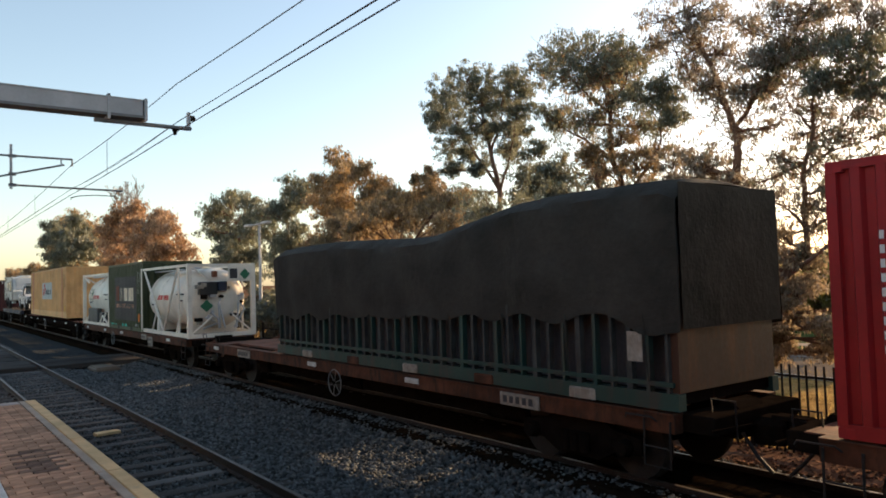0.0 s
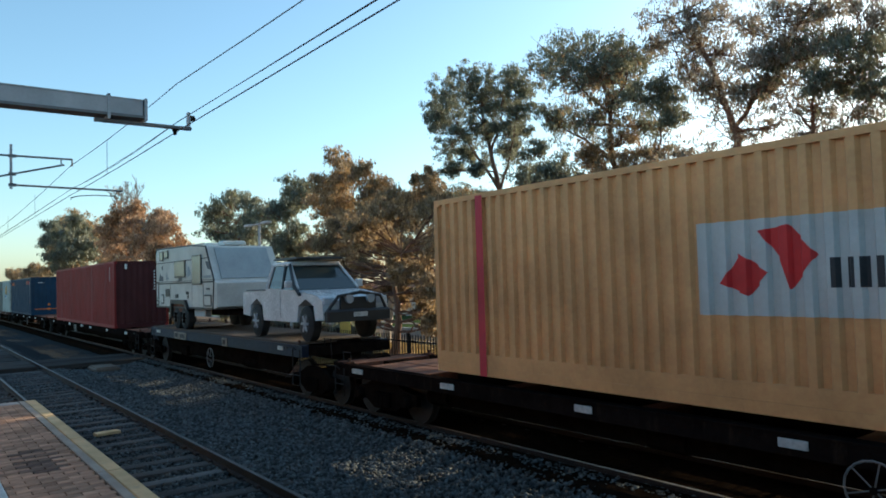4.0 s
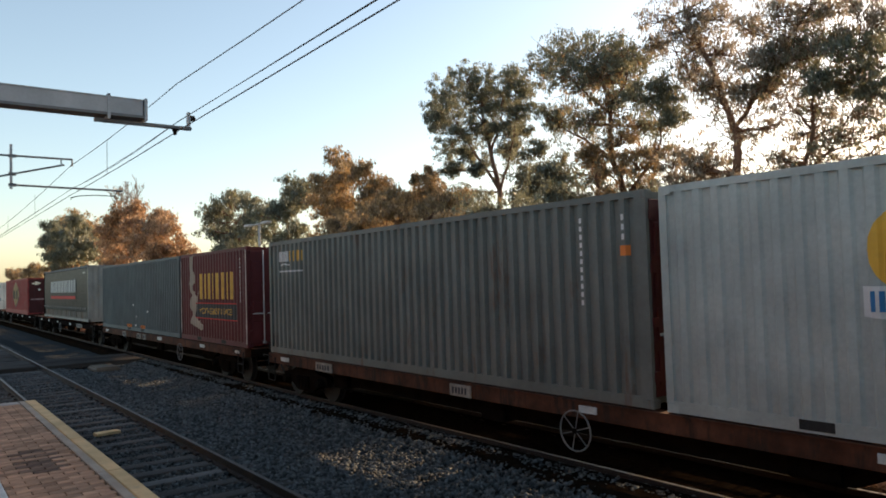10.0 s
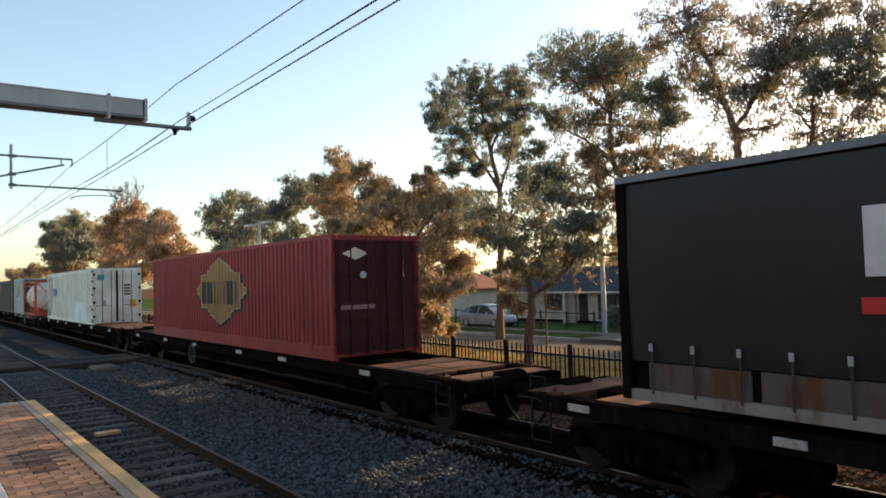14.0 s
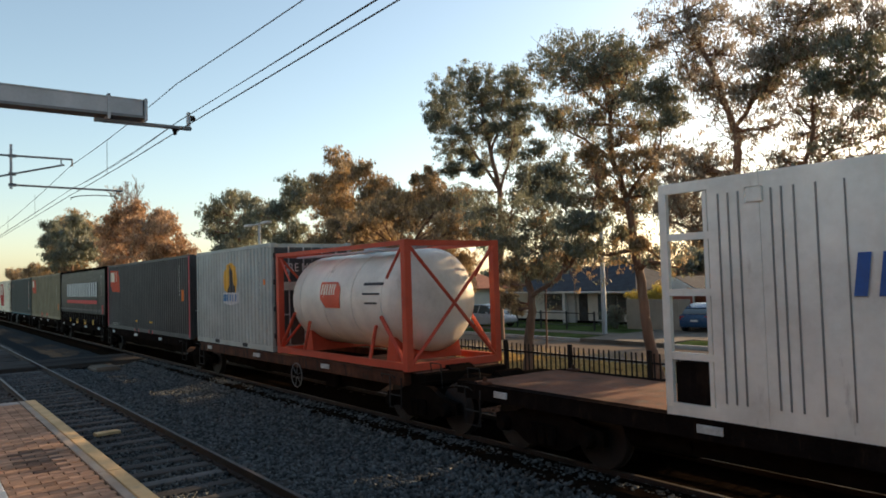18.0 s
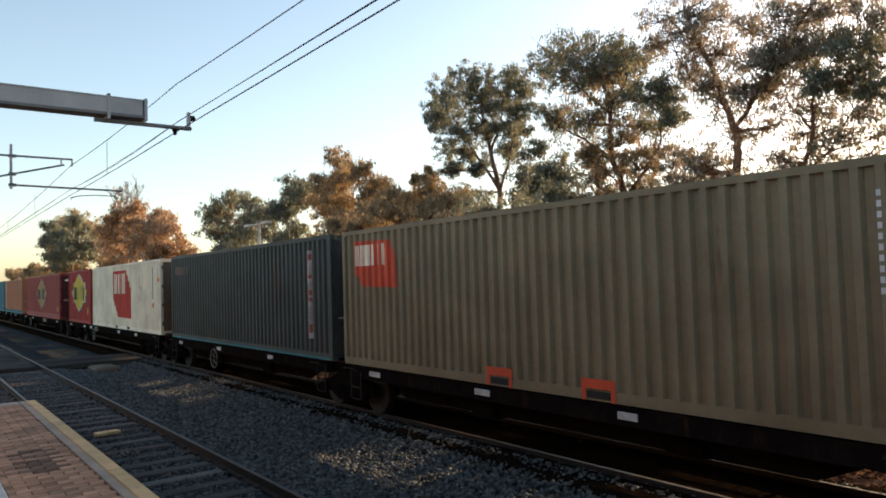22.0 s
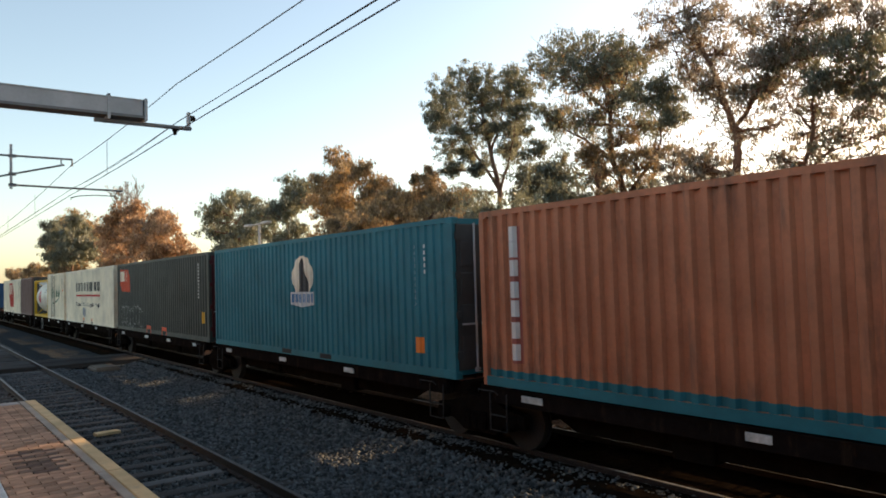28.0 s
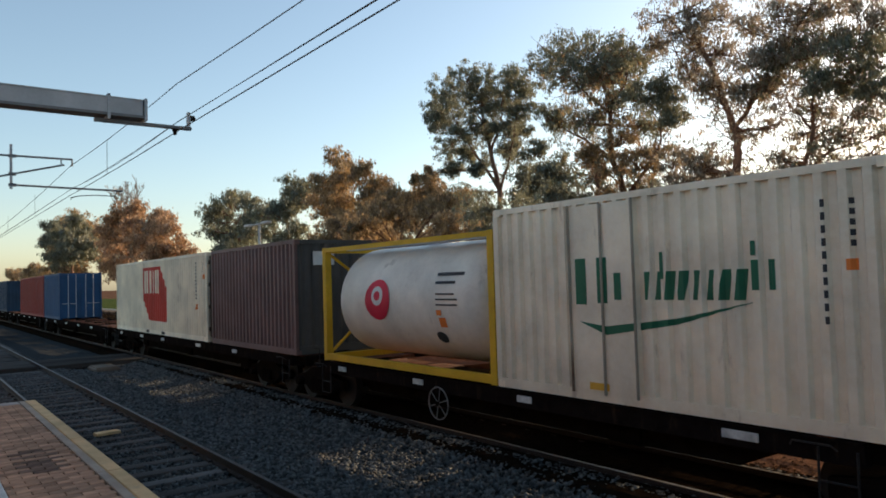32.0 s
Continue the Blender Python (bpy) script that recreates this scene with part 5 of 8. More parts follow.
def wagon(u0, u1, label, sill=None, deck="open", top=1.05, bogies=(True, True), wheel_at=None, plates=(), deep=0.26, deck_mat=None, seed=0, strips=(), hang=()):
    """A container wagon from u0 to u1 with its deck at the height top."""
    r = random.Random(seed)
    L = u1 - u0
    h = L / 2
    w = thing("flat_wagon", label, "rail wagon", "wagons of the freight train")
    sill = sill or dark_steel
    deck_mat = deck_mat or rust_deck
    for side in (-1, 1):
        y0, y1 = sorted((side * 1.23, side * 1.05))
        part("side_sill", Shape().box(-h + 0.5, h - 0.5, y0, y1, top - deep, top - 0.03), sill, w)
        part("sill_flange", Shape().box(-h + 0.5, h - 0.5, y0 - 0.02, y1 + 0.02, top - 0.026, top - 0.004), sill, w)
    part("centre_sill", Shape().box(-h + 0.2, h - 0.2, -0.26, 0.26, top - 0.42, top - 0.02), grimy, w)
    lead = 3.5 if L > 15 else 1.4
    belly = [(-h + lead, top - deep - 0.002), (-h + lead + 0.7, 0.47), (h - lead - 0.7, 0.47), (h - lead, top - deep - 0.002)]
    # girder plate, made deep to keep low sun from passing under the wagon
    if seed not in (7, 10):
        part("truss_plate", Shape().prism(belly, -0.88, -0.82), grimy, w, "deep dark girder plate blocking sun under the wagon")
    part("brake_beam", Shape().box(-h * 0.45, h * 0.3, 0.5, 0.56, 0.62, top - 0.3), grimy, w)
    for side in (-1, 1):
        x0, x1 = sorted((side * (h - 0.05), side * (h - 0.55)))
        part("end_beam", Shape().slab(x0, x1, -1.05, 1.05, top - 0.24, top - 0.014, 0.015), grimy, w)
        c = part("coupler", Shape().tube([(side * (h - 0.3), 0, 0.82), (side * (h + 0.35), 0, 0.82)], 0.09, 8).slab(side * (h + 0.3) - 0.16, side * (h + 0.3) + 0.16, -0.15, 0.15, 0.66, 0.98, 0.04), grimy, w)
        part("brake_hose", Shape().tube([(side * (h - 0.1), -0.35, 0.75), (side * (h + 0.1), -0.38, 0.5), (side * (h + 0.3), -0.36, 0.3)], 0.025, 6), rubber, c)
        part("uncoupling_lever", Shape().tube([(side * h, -1.2, 0.9), (side * (h + 0.06), -0.3, 0.88)], 0.015, 5), grimy, w)
        sx = side * (h - 0.75)
        part("step_ladder", Shape().tube([(sx - 0.2, -1.26, top - 0.1), (sx - 0.2, -1.27, 0.35), (sx + 0.2, -1.27, 0.35), (sx + 0.2, -1.26, top - 0.1)], 0.016, 5).tube([(sx - 0.2, -1.27, 0.6), (sx + 0.2, -1.27, 0.6)], 0.014, 5), wheel_steel, w)
        part("grab_rail", Shape().tube([(sx - 0.5, -1.26, top - 0.12), (sx - 0.45, -1.31, top - 0.06), (sx - 0.05, -1.31, top - 0.06), (sx, -1.26, top - 0.12)], 0.012, 5), wheel_steel, w)
    for side in (-1, 1):
        ex = side * (h - 0.3)
        part("end_casting", Shape().prism([(ex - 0.16, top - 0.01), (ex + 0.14, top - 0.01), (ex + 0.05, top + 0.06), (ex - 0.1, top + 0.08)], -0.3, 0.3), grimy, w, "worn steel end casting")
        part("coupler_head", Shape().slab(side * (h + 0.16) - 0.2, side * (h + 0.16) + 0.2, -0.28, 0.2, 0.62, 0.96, 0.09), grimy, w)
        part("hose_bracket", Shape().tube([(ex, -0.7, top - 0.02), (ex, -0.72, top + 0.16), (ex + side * 0.34, -0.72, top + 0.16), (ex + side * 0.34, -0.7, top - 0.3)], 0.014, 5), wheel_steel, w)
        for yy in (-1.1, 1.1):
            part("twist_lock", Shape().slab(side * (h - 0.9) - 0.11, side * (h - 0.9) + 0.11, yy - 0.09, yy + 0.09, top - 0.004, top + 0.04, 0.02).tube([(side * (h - 0.9), yy, top + 0.03), (side * (h - 0.9), yy, top + 0.11)], [0.045, 0.03], 8), orange_rust, w)
    if deck == "planks":
        n = int((L - 1.2) / 0.24)
        me = Shape().slab(-0.115, 0.115, -1.2, 1.2, -0.05, 0.0, 0.008).mesh("deck_plank")
        me.materials.append(timber_deck)
        for k in range(n):
            part("deck_plank", me, timber_deck, w).matrix_basis = pose(-h + 0.72 + k * 0.24, 0, top + 0.05 + r.uniform(-0.006, 0.004), 0, 0, r.uniform(-0.3, 0.3))
    elif deck == "slots":
        for k in range(4):
            x0, x1 = -h + 0.9 + k * (L - 1.8) / 4, -h + 0.9 + (k + 1) * (L - 1.8) / 4
            part("deck_plate", Shape().slab(x0, x1 - 0.02, -0.62, 0.62, top - 0.06, top - 0.008 + r.uniform(-0.004, 0.002), 0.004), deck_mat, w)
            part("cross_bearer", Shape().slab(x0, x0 + 0.8, -1.045, 1.045, top - 0.2, top - 0.014, 0.01), deck_mat, w)
    elif deck == "solid":
        n = int((L - 1.0) / 2.4)
        step = (L - 1.0) / n
        for k in range(n):
            part("deck_plate", Shape().slab(-h + 0.5 + k * step, -h + 0.496 + (k + 1) * step, -1.04, 1.04, top - 0.045, top - 0.005 + r.uniform(-0.004, 0.002), 0.003), deck_mat, w)
    else:
        n = max(3, int(L / 2.35))
        for k in range(n):
            x = -h + 0.62 + (L - 1.24) * k / (n - 1)
            wide = 0.75 if k in (0, 1, n - 2, n - 1) else 0.3
            part("cross_bearer", Shape().slab(x - wide / 2, x + wide / 2, -1.045, 1.045, top - 0.2, top - 0.008, 0.01), deck_mat, w)
        for x0, x1 in ((-h + 1.6, -h + 3.6), (h - 3.6, h - 1.6)):
            part("deck_plate", Shape().slab(x0, x1, -1.04, 1.04, top - 0.08, top - 0.012, 0.008), deck_mat, w)
            part("deck_plate", Shape().slab(x0 + 0.0, x1, -0.2, 0.2, top - 0.06, top - 0.002, 0.008), deck_mat, w)
    for flag, x in zip(bogies, (-h + (2.3 if L > 15 else 0.0), h - (2.3 if L > 15 else 0.2))):
        if flag:
            bogie(w, x)
    for k in range(max(2, int(L / 5.5))):
        x = -h + 4.2 + k * (L - 8.4) / max(1, int(L / 5.5) - 1) + r.uniform(-0.5, 0.5)
        kind = r.random()
        if kind < 0.4:
            part("brake_cylinder", Shape().tube([(x - 0.3, -0.8, 0.6), (x + 0.3, -0.8, 0.6)], 0.16, 12), grimy, w, smooth=40)
        elif kind < 0.7:
            part("air_reservoir", Shape().tube([(x - 0.55, -0.75, 0.58), (x - 0.5, -0.75, 0.58), (x + 0.5, -0.75, 0.58), (x + 0.55, -0.75, 0.58)], [0.1, 0.17, 0.17, 0.1], 12), grimy, w, smooth=40)
        else:
            part("equipment_box", Shape().slab(x - 0.3, x + 0.3, -1.0, -0.55, 0.42, 0.76, 0.03), grimy, w)
    # white reflectors and stencilled plates along the near sill
    x = -h + 1.3
    while x < h - 1.2:
        wide = r.uniform(0.3, 0.46)
        if not any(a - 1.6 < x < b + 1.6 for a, b in [(p[0], p[0] + p[1]) for p in plates + strips]):
            part("reflector", Shape().slab(x, x + wide, -1.262, -1.236, top - 0.17, top - 0.07, 0.006), white_plate, w, "white reflective strip")
        x += r.uniform(2.9, 4.2)
    for x, wide in strips:
        part("reflector", Shape().slab(x, x + wide, -1.262, -1.236, top - 0.17, top - 0.05, 0.006), white_plate, w, "white reflective strip")
    for x, wide in hang:
        p = part("hanging_plate", Shape().slab(x, x + wide, -1.262, -1.236, top - 0.47, top - 0.11, 0.006), dirty_plate, w, "white stencil plate hanging below the sill")
        for k in range(4):
            for z0, z1 in ((0.44, 0.34), (0.27, 0.17)):
                part("stencil_bar", Shape().box(x + 0.05 + k * (wide - 0.1) / 4, x + 0.05 + (k + 0.62) * (wide - 0.1) / 4, -1.267, -1.263, top - z0, top - z1), ink_mat, p)
    for x, wide in plates:
        p = part("number_plate", Shape().slab(x, x + wide, -1.262, -1.236, top - deep + 0.005, top - 0.05, 0.006), dirty_plate, w, "weathered white stencil panel")
        for k in range(5):
            part("stencil_bar", Shape().box(x + 0.08 + k * (wide - 0.16) / 5, x + 0.08 + (k + 0.6) * (wide - 0.16) / 5, -1.267, -1.263, top - deep + 0.05, top - 0.1), ink_mat, p)
    if wheel_at is not None:
        hw = part("hand_wheel", bar_wheel(0.29), wheel_rim, w, "spoked grey hand-brake wheel")
        hw.matrix_basis = pose(wheel_at - (u0 + u1) / 2, -1.33, 0.62)
        for k in range(6):
            a = math.pi * k / 3 + 0.3
            part("spoke", Shape().tube([(0, 0, 0), (0.29 * math.cos(a), 0, 0.29 * math.sin(a))], 0.009, 5), wheel_rim, hw)
        part("wheel_hub", Shape().tube([(0, -0.03, 0), (0, 0.05, 0)], 0.04, 8), grimy, hw)
        part("wheel_shaft", Shape().tube([(0, 0.04, 0), (0, 0.4, 0)], 0.02, 6), grimy, hw)
    return rolling(w, (u0 + u1) / 2)


# -- painted marks that follow the corrugated wall --
CW = 1.219


class Wall:
    """The near wall of a box: x from the left end, z from the base; pitch 0 is a flat wall."""

    def __init__(self, length, pitch, depth, inset=0.0):
        self.length, self.pitch, self.depth, self.inset = length, pitch, depth * 1.25, inset
        self.slope = 0.14   # share of the pitch taken by each flank

    def breaks(self, x0, x1):
        if not self.pitch:
            return []
        out, k = [], math.floor(x0 / self.pitch) - 1
        while k * self.pitch < x1 + self.pitch:
            out += [k * self.pitch + f * self.pitch for f in (0.0, 0.5 - self.slope, 0.5, 1.0 - self.slope)]
            k += 1
        return out

    def depth_at(self, x):
        if not self.pitch:
            return self.inset
        f = (x / self.pitch) % 1.0
        k = 0 if f < 0.5 - self.slope else (f - 0.5) / self.slope + 1 if f < 0.5 else 1 if f < 1 - self.slope else (1 - f) / self.slope
        return self.inset + self.depth * k

    def sheet(self, x0, x1, z0, z1, sign=-1):
        xs = sorted({round(x, 4) for x in self.breaks(x0, x1) if x0 < x < x1} | {x0, x1})
        s = Shape()
        v = [(x - self.length / 2, sign * (CW - self.depth_at(x)), z) for x in xs for z in (z0, z1)]
        s.add(v, [(2 * i, 2 * i + 2, 2 * i + 3, 2 * i + 1) if sign < 0 else (2 * i, 2 * i + 1, 2 * i + 3, 2 * i + 2) for i in range(len(xs) - 1)])
        return s

    def lay(self, bm, lift=0.004):
        """Bends a flat (x, z) bmesh onto the wall."""
        if bm.verts:
            xs = [v.co.x for v in bm.verts]
            for x in self.breaks(min(xs), max(xs)):
                if min(xs) < x < max(xs):
                    bmesh.ops.bisect_plane(bm, geom=bm.verts[:] + bm.edges[:] + bm.faces[:], plane_co=(x, 0, 0), plane_no=(1, 0, 0))
        for v in bm.verts:
            v.co.y = -(CW - self.depth_at(v.co.x)) - lift * 1.8
            v.co.x -= self.length / 2
        me = bpy.data.meshes.new("mark")
        bm.to_mesh(me)
        bm.free()
        return me


def flat(polys):
    bm = bmesh.new()
    for p in polys:
        bm.faces.new([bm.verts.new((x, 0, z)) for x, z in p])
    return bm


def mark(parent, wall, name, polys, material, label="", lift=0.004):
    if name in ("spray_line", "spray_tag"):
        return part(name, wall.lay(flat(polys), lift), material, parent, label)
    if name.endswith("blocks"):
        name = name[:-1]
    for p in polys:
        ob = part(name, wall.lay(flat([p]), lift), material, parent, label)
    return ob


def rect(x0, x1, z0, z1):
    return [(x0, z0), (x1, z0), (x1, z1), (x0, z1)]


def oval(cx, cz, rx, rz, n=24):
    return [(cx + rx * math.cos(2 * math.pi * k / n), cz + rz * math.sin(2 * math.pi * k / n)) for k in range(n)]


def blocks(x0, x1, z0, z1, widths, gap=0.12, lean=0.0):
    """A brand name as plain upright bars, two for each sign, of the given relative widths."""
    total = sum(widths) + gap * (len(widths) - 1)
    k, x, out = (x1 - x0) / total, x0, []
    for w in widths:
        for a, b in ((0.0, 0.34), (0.62, 0.96)) if w > 0.4 and (z1 - z0) > 0.2 else ((0.0, 1.0),):
            out.append([(x + a * w * k, z0), (x + b * w * k, z0), (x + b * w * k + lean, z1), (x + a * w * k + lean, z1)])
        x += (w + gap) * k
    return out


def words(parent, wall, text, x0, x1, z0, z1, material, lift=0.006):
    cu = bpy.data.curves.new("lettering", "FONT")
    cu.body, cu.resolution_u = text, 2
    tmp = new("lettering", cu)
    dg = bpy.context.evaluated_depsgraph_get()
    bm = bmesh.new()
    bm.from_mesh(tmp.evaluated_get(dg).to_mesh())
    bpy.data.objects.remove(tmp)
    xs, ys = [v.co.x for v in bm.verts], [v.co.y for v in bm.verts]
    a, b, c, d = min(xs), max(xs), min(ys), max(ys)
    for v in bm.verts:
        v.co = Vector((x0 + (v.co.x - a) / (b - a) * (x1 - x0), 0, z0 + (v.co.y - c) / (d - c) * (z1 - z0)))
    # each sign is a mesh of its own, under the first one
    left, first = set(bm.faces), None
    for f in list(bm.faces):
        if f not in left:
            continue
        todo, island = [f], []
        left.discard(f)
        while todo:
            g = todo.pop()
            island.append(g)
            for v in g.verts:
                for o in v.link_faces:
                    if o in left:
                        left.discard(o)
                        todo.append(o)
        one, at = bmesh.new(), {}
        for g in island:
            for v in g.verts:
                if v not in at:
                    at[v] = one.verts.new(v.co)
            one.faces.new([at[v] for v in g.verts])
        if first is None:
            first = part("lettering", wall.lay(one, lift), material, parent, "the words " + text)
        else:
            part("letter", wall.lay(one, lift), material, first)
    bm.free()
    return first


def number_column(parent, wall, x, z0, z1, material, n=9, wide=0.07):
    dz, wide = (z1 - z0) / n, wide * 0.65
    return mark(parent, wall, "number_bar", [rect(x, x + wide, z0 + k * dz, z0 + (k + 0.6) * dz) for k in range(n)], material)


white_mark = surface("white_lettering", (0.62, 0.62, 0.6), 0.6, vary=0.12, scale=3, fine=20)
orange_mark = surface("orange_lettering", (0.75, 0.2, 0.03), 0.6, vary=0.12, scale=3, fine=20)
logo_red = surface("orange_red_logo", (0.62, 0.08, 0.03), 0.6, vary=0.15, scale=2, fine=20)
yellow_mark = surface("yellow_marking", (0.7, 0.38, 0.04), 0.6, vary=0.12, scale=3, fine=20)
gold_mark = surface("gold_lettering", (0.6, 0.34, 0.05), 0.6, vary=0.15, scale=3, fine=20)
black_mark = surface("black_lettering", (0.03, 0.032, 0.035), 0.6, vary=0.12, scale=3, fine=20)
red_mark = surface("red_stripe", (0.55, 0.03, 0.03), 0.6, vary=0.12, scale=3, fine=20)
pocket_mat = surface("dark_pocket", (0.015, 0.014, 0.013), 0.8, vary=0.2)
teal_tag = surface("teal_spray", (0.05, 0.5, 0.4), 0.6, vary=0.2)
grey_spray = surface("grey_spray_line", (0.3, 0.31, 0.31), 0.7, vary=0.2)

CASTING = Shape().slab(-0.09, 0.09, -0.081, 0.081, 0.0, 0.118, 0.012).mesh("corner_casting")


def box_frame(c, L, H, colour, posts=True, rail=0.09, post_at=(), bay=0.06):
    """Rails, posts, roof, floor and corner castings of a box."""
    h = L / 2
    part("core", Shape().box(-h + bay, h - 0.06, -CW + 0.07, CW - 0.07, 0.05, H - 0.05), colour, c)
    for side in (-1, 1):
        y0, y1 = sorted((side * CW, side * (CW - 0.06)))
        part("top_rail", Shape().box(-h + 0.1, h - 0.1, y0, y1, H - rail, H), colour, c)
        part("bottom_rail", Shape().box(-h + 0.1, h - 0.1, y0, y1, 0.0, 0.15), colour, c)
        for x in (-h, h - 0.11):
            part("corner_post", Shape().box(x, x + 0.11, y0 - 0.0015, y1 + 0.0015, 0.118, H - 0.118), colour, c)
        for x in post_at:
            part("lift_post", Shape().box(x - h - 0.07, x - h + 0.07, *sorted((side * (CW + 0.006), side * (CW - 0.05))), 0.0, H + 0.002), colour, c)
    cm = CASTING.copy()
    cm.materials.append(colour)
    for x in (-h + 0.088, h - 0.088):
        for y in (-CW + 0.079, CW - 0.079):
            for z in (-0.002, H - 0.116):
                part("corner_casting", cm, colour, c).matrix_basis = pose(x, y, z)
    part("roof", Shape().box(-h + 0.1, h - 0.1, -CW + 0.06, CW - 0.06, H - 0.045, H - 0.012), colour, c)


def end_sheet(H, wide, pitch, depth, x, z0=0.2):
    n = max(2, int(wide / pitch))
    s, ys, v = Shape(), [], []
    for k in range(n):
        y = -wide / 2 + k * wide / n
        ys += [(y, 0), (y + wide / n * 0.25, 0), (y + wide / n * 0.5, 1), (y + wide / n * 0.75, 1)]
    ys.append((wide / 2, 0))
    for y, d in ys:
        v += [(x - depth * d, y, z0), (x - depth * d, y, H - 0.1)]
    return s.add(v, [(2 * i, 2 * i + 2, 2 * i + 3, 2 * i + 1) for i in range(len(ys) - 1)])


def end_doors(c, L, H, colour, rods=galv, panels=True, trim=None, ribs=4):
    """A pair of doors with locking rods at the +x end."""
    h = L / 2
    for side in (-1, 1):
        d = part("door", Shape().slab(h - 0.07, h - 0.035, *sorted((side * 0.01, side * 1.1)), 0.14, H - 0.12, 0.01), colour, c)
        for k in range(ribs):
            z = 0.3 + k * (H - 0.6) / ribs
            part("door_panel", Shape().slab(h - 0.034, h - 0.012, *sorted((side * 0.08, side * 1.03)), z, z + (H - 0.6) / ribs * 0.78, 0.012), colour, d)
        for y in (0.28, 0.72):
            rod = part("locking_rod", Shape().tube([(h + 0.012, side * y, 0.12), (h + 0.012, side * y, H - 0.1)], 0.021, 8), rods, d, smooth=50)
            part("rod_cam", Shape().box(h - 0.01, h + 0.04, side * y - 0.05, side * y + 0.05, 0.1, 0.17), rods, rod)
            part("rod_handle", Shape().box(h + 0.03, h + 0.05, *sorted((side * y, side * (y + 0.34))), 0.95, 0.985), rods, rod)
        for k in range(4):
            z = 0.35 + k * (H - 0.75) / 3
            part("hinge", Shape().box(h - 0.03, h + 0.02, *sorted((side * 1.06, side * 1.17)), z, z + 0.13), trim or colour, d)
        if trim:
            part("door_gasket", Shape().box(h - 0.034, h - 0.008, *sorted((side * 0.006, side * 0.05)), 0.14, H - 0.12), trim, d)


def container(u0, L, colour, label, H=2.896, z=1.07, pitch=0.25, depth=0.05, end="wall", far_end="wall", post_at=(), pockets=(), skirt=0.0, rods=galv, top_rail=0.09, wall_colour=None, end_colour=None):
    """A corrugated shipping container with its left end at u0; returns the thing and its near wall."""
    c = thing("shipping_container", label, "shipping container", "containers on the train")
    box_frame(c, L, H, colour, post_at=post_at, rail=top_rail)
    near = Wall(L, pitch, depth, 0.004)
    low = max(0.15, skirt)
    part("side_wall", near.sheet(0.11, L - 0.11, low - 0.003, H - top_rail), wall_colour or colour, c)
    part("side_wall", near.sheet(0.11, L - 0.11, low - 0.003, H - top_rail, 1), wall_colour or colour, c)
    if skirt:
        part("skirt", Shape().box(-L / 2 + 0.11, L / 2 - 0.11, -CW + 0.002, -CW + 0.05, 0.152, skirt), colour, c)
    if end == "wall":
        part("end_wall", end_sheet(H, 2.24, 0.278, 0.036, L / 2 - 0.02), end_colour or colour, c)
        part("end_sill", Shape().box(L / 2 - 0.08, L / 2 - 0.004, -1.1, 1.1, 0, 0.2), end_colour or colour, c)
        part("end_header", Shape().box(L / 2 - 0.08, L / 2 - 0.004, -1.1, 1.1, H - 0.1, H), end_colour or colour, c)
    elif end == "doors":
        end_doors(c, L, H, end_colour or colour, rods)
    part("rear_wall", Shape().box(-L / 2 + 0.01, -L / 2 + 0.05, -1.1, 1.1, 0.01, H - 0.01), colour, c)
    for x, wide in pockets:
        part("fork_pocket", Shape().box(x - L / 2, x + wide - L / 2, -CW - 0.004, -CW + 0.03, 0.03, 0.14), pocket_mat, c, "dark forklift pocket")
    rolling(c, u0 + L / 2, 0, z)
    return c, near


L20, L40, L48 = 6.058, 12.192, 14.63
maroon, dark_maroon = paint("maroon_paint", (0.24, 0.023, 0.022), 0.6, rust=(0.09, 0.02, 0.017)), paint("dark_maroon_paint", (0.1, 0.02, 0.023), 0.62)
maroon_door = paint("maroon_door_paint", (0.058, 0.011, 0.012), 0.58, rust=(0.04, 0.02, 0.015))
bright_red = paint("bright_red_paint", (0.3, 0.015, 0.017), 0.7)
weathered_red = paint("weathered_red_paint", (0.27, 0.038, 0.038), 0.6, rust=(0.3, 0.13, 0.11))
navy = paint("navy_paint", (0.008, 0.036, 0.078), 0.66)
olive = paint("olive_green_paint", (0.046, 0.06, 0.03), 0.6)
tan = paint("tan_paint", (0.66, 0.36, 0.15), 0.66)
pale_grey = paint("pale_blue_grey_paint", (0.38, 0.41, 0.38), 0.66)
steel_grey = paint("steel_grey_paint", (0.14, 0.15, 0.135), 0.58)
slate_grey = paint("slate_grey_paint", (0.092, 0.113, 0.117), 0.62)
charcoal = paint("charcoal_paint", (0.066, 0.068, 0.068), 0.66)
khaki = paint("khaki_grey_paint", (0.22, 0.18, 0.11), 0.62)
deep_green = paint("deep_green_paint", (0.05, 0.062, 0.06), 0.58)
# off-white made creamier to include warm light on the near sides
off_white = paint("warm_lit_white_paint", (0.8, 0.7, 0.54), 0.6, rust=(0.26, 0.15, 0.08))
reefer_white = paint("reefer_white_paint", (0.76, 0.72, 0.64), 0.63, 0.5, (0.34, 0.27, 0.2))
rust_red = paint("rusty_orange_paint", (0.42, 0.16, 0.085), 0.54, rust=(0.17, 0.09, 0.06))
teal = paint("teal_paint", (0.015, 0.15, 0.19), 0.68)
plum = paint("plum_brown_paint", (0.16, 0.095, 0.09), 0.66)
tank_white = paint("tank_white", (0.72, 0.67, 0.58), 0.6, 0.4, (0.3, 0.26, 0.2))
frame_red = paint("orange_red_frame", (0.5, 0.07, 0.035), 0.66)
frame_yellow = paint("yellow_frame", (0.6, 0.36, 0.02), 0.66)
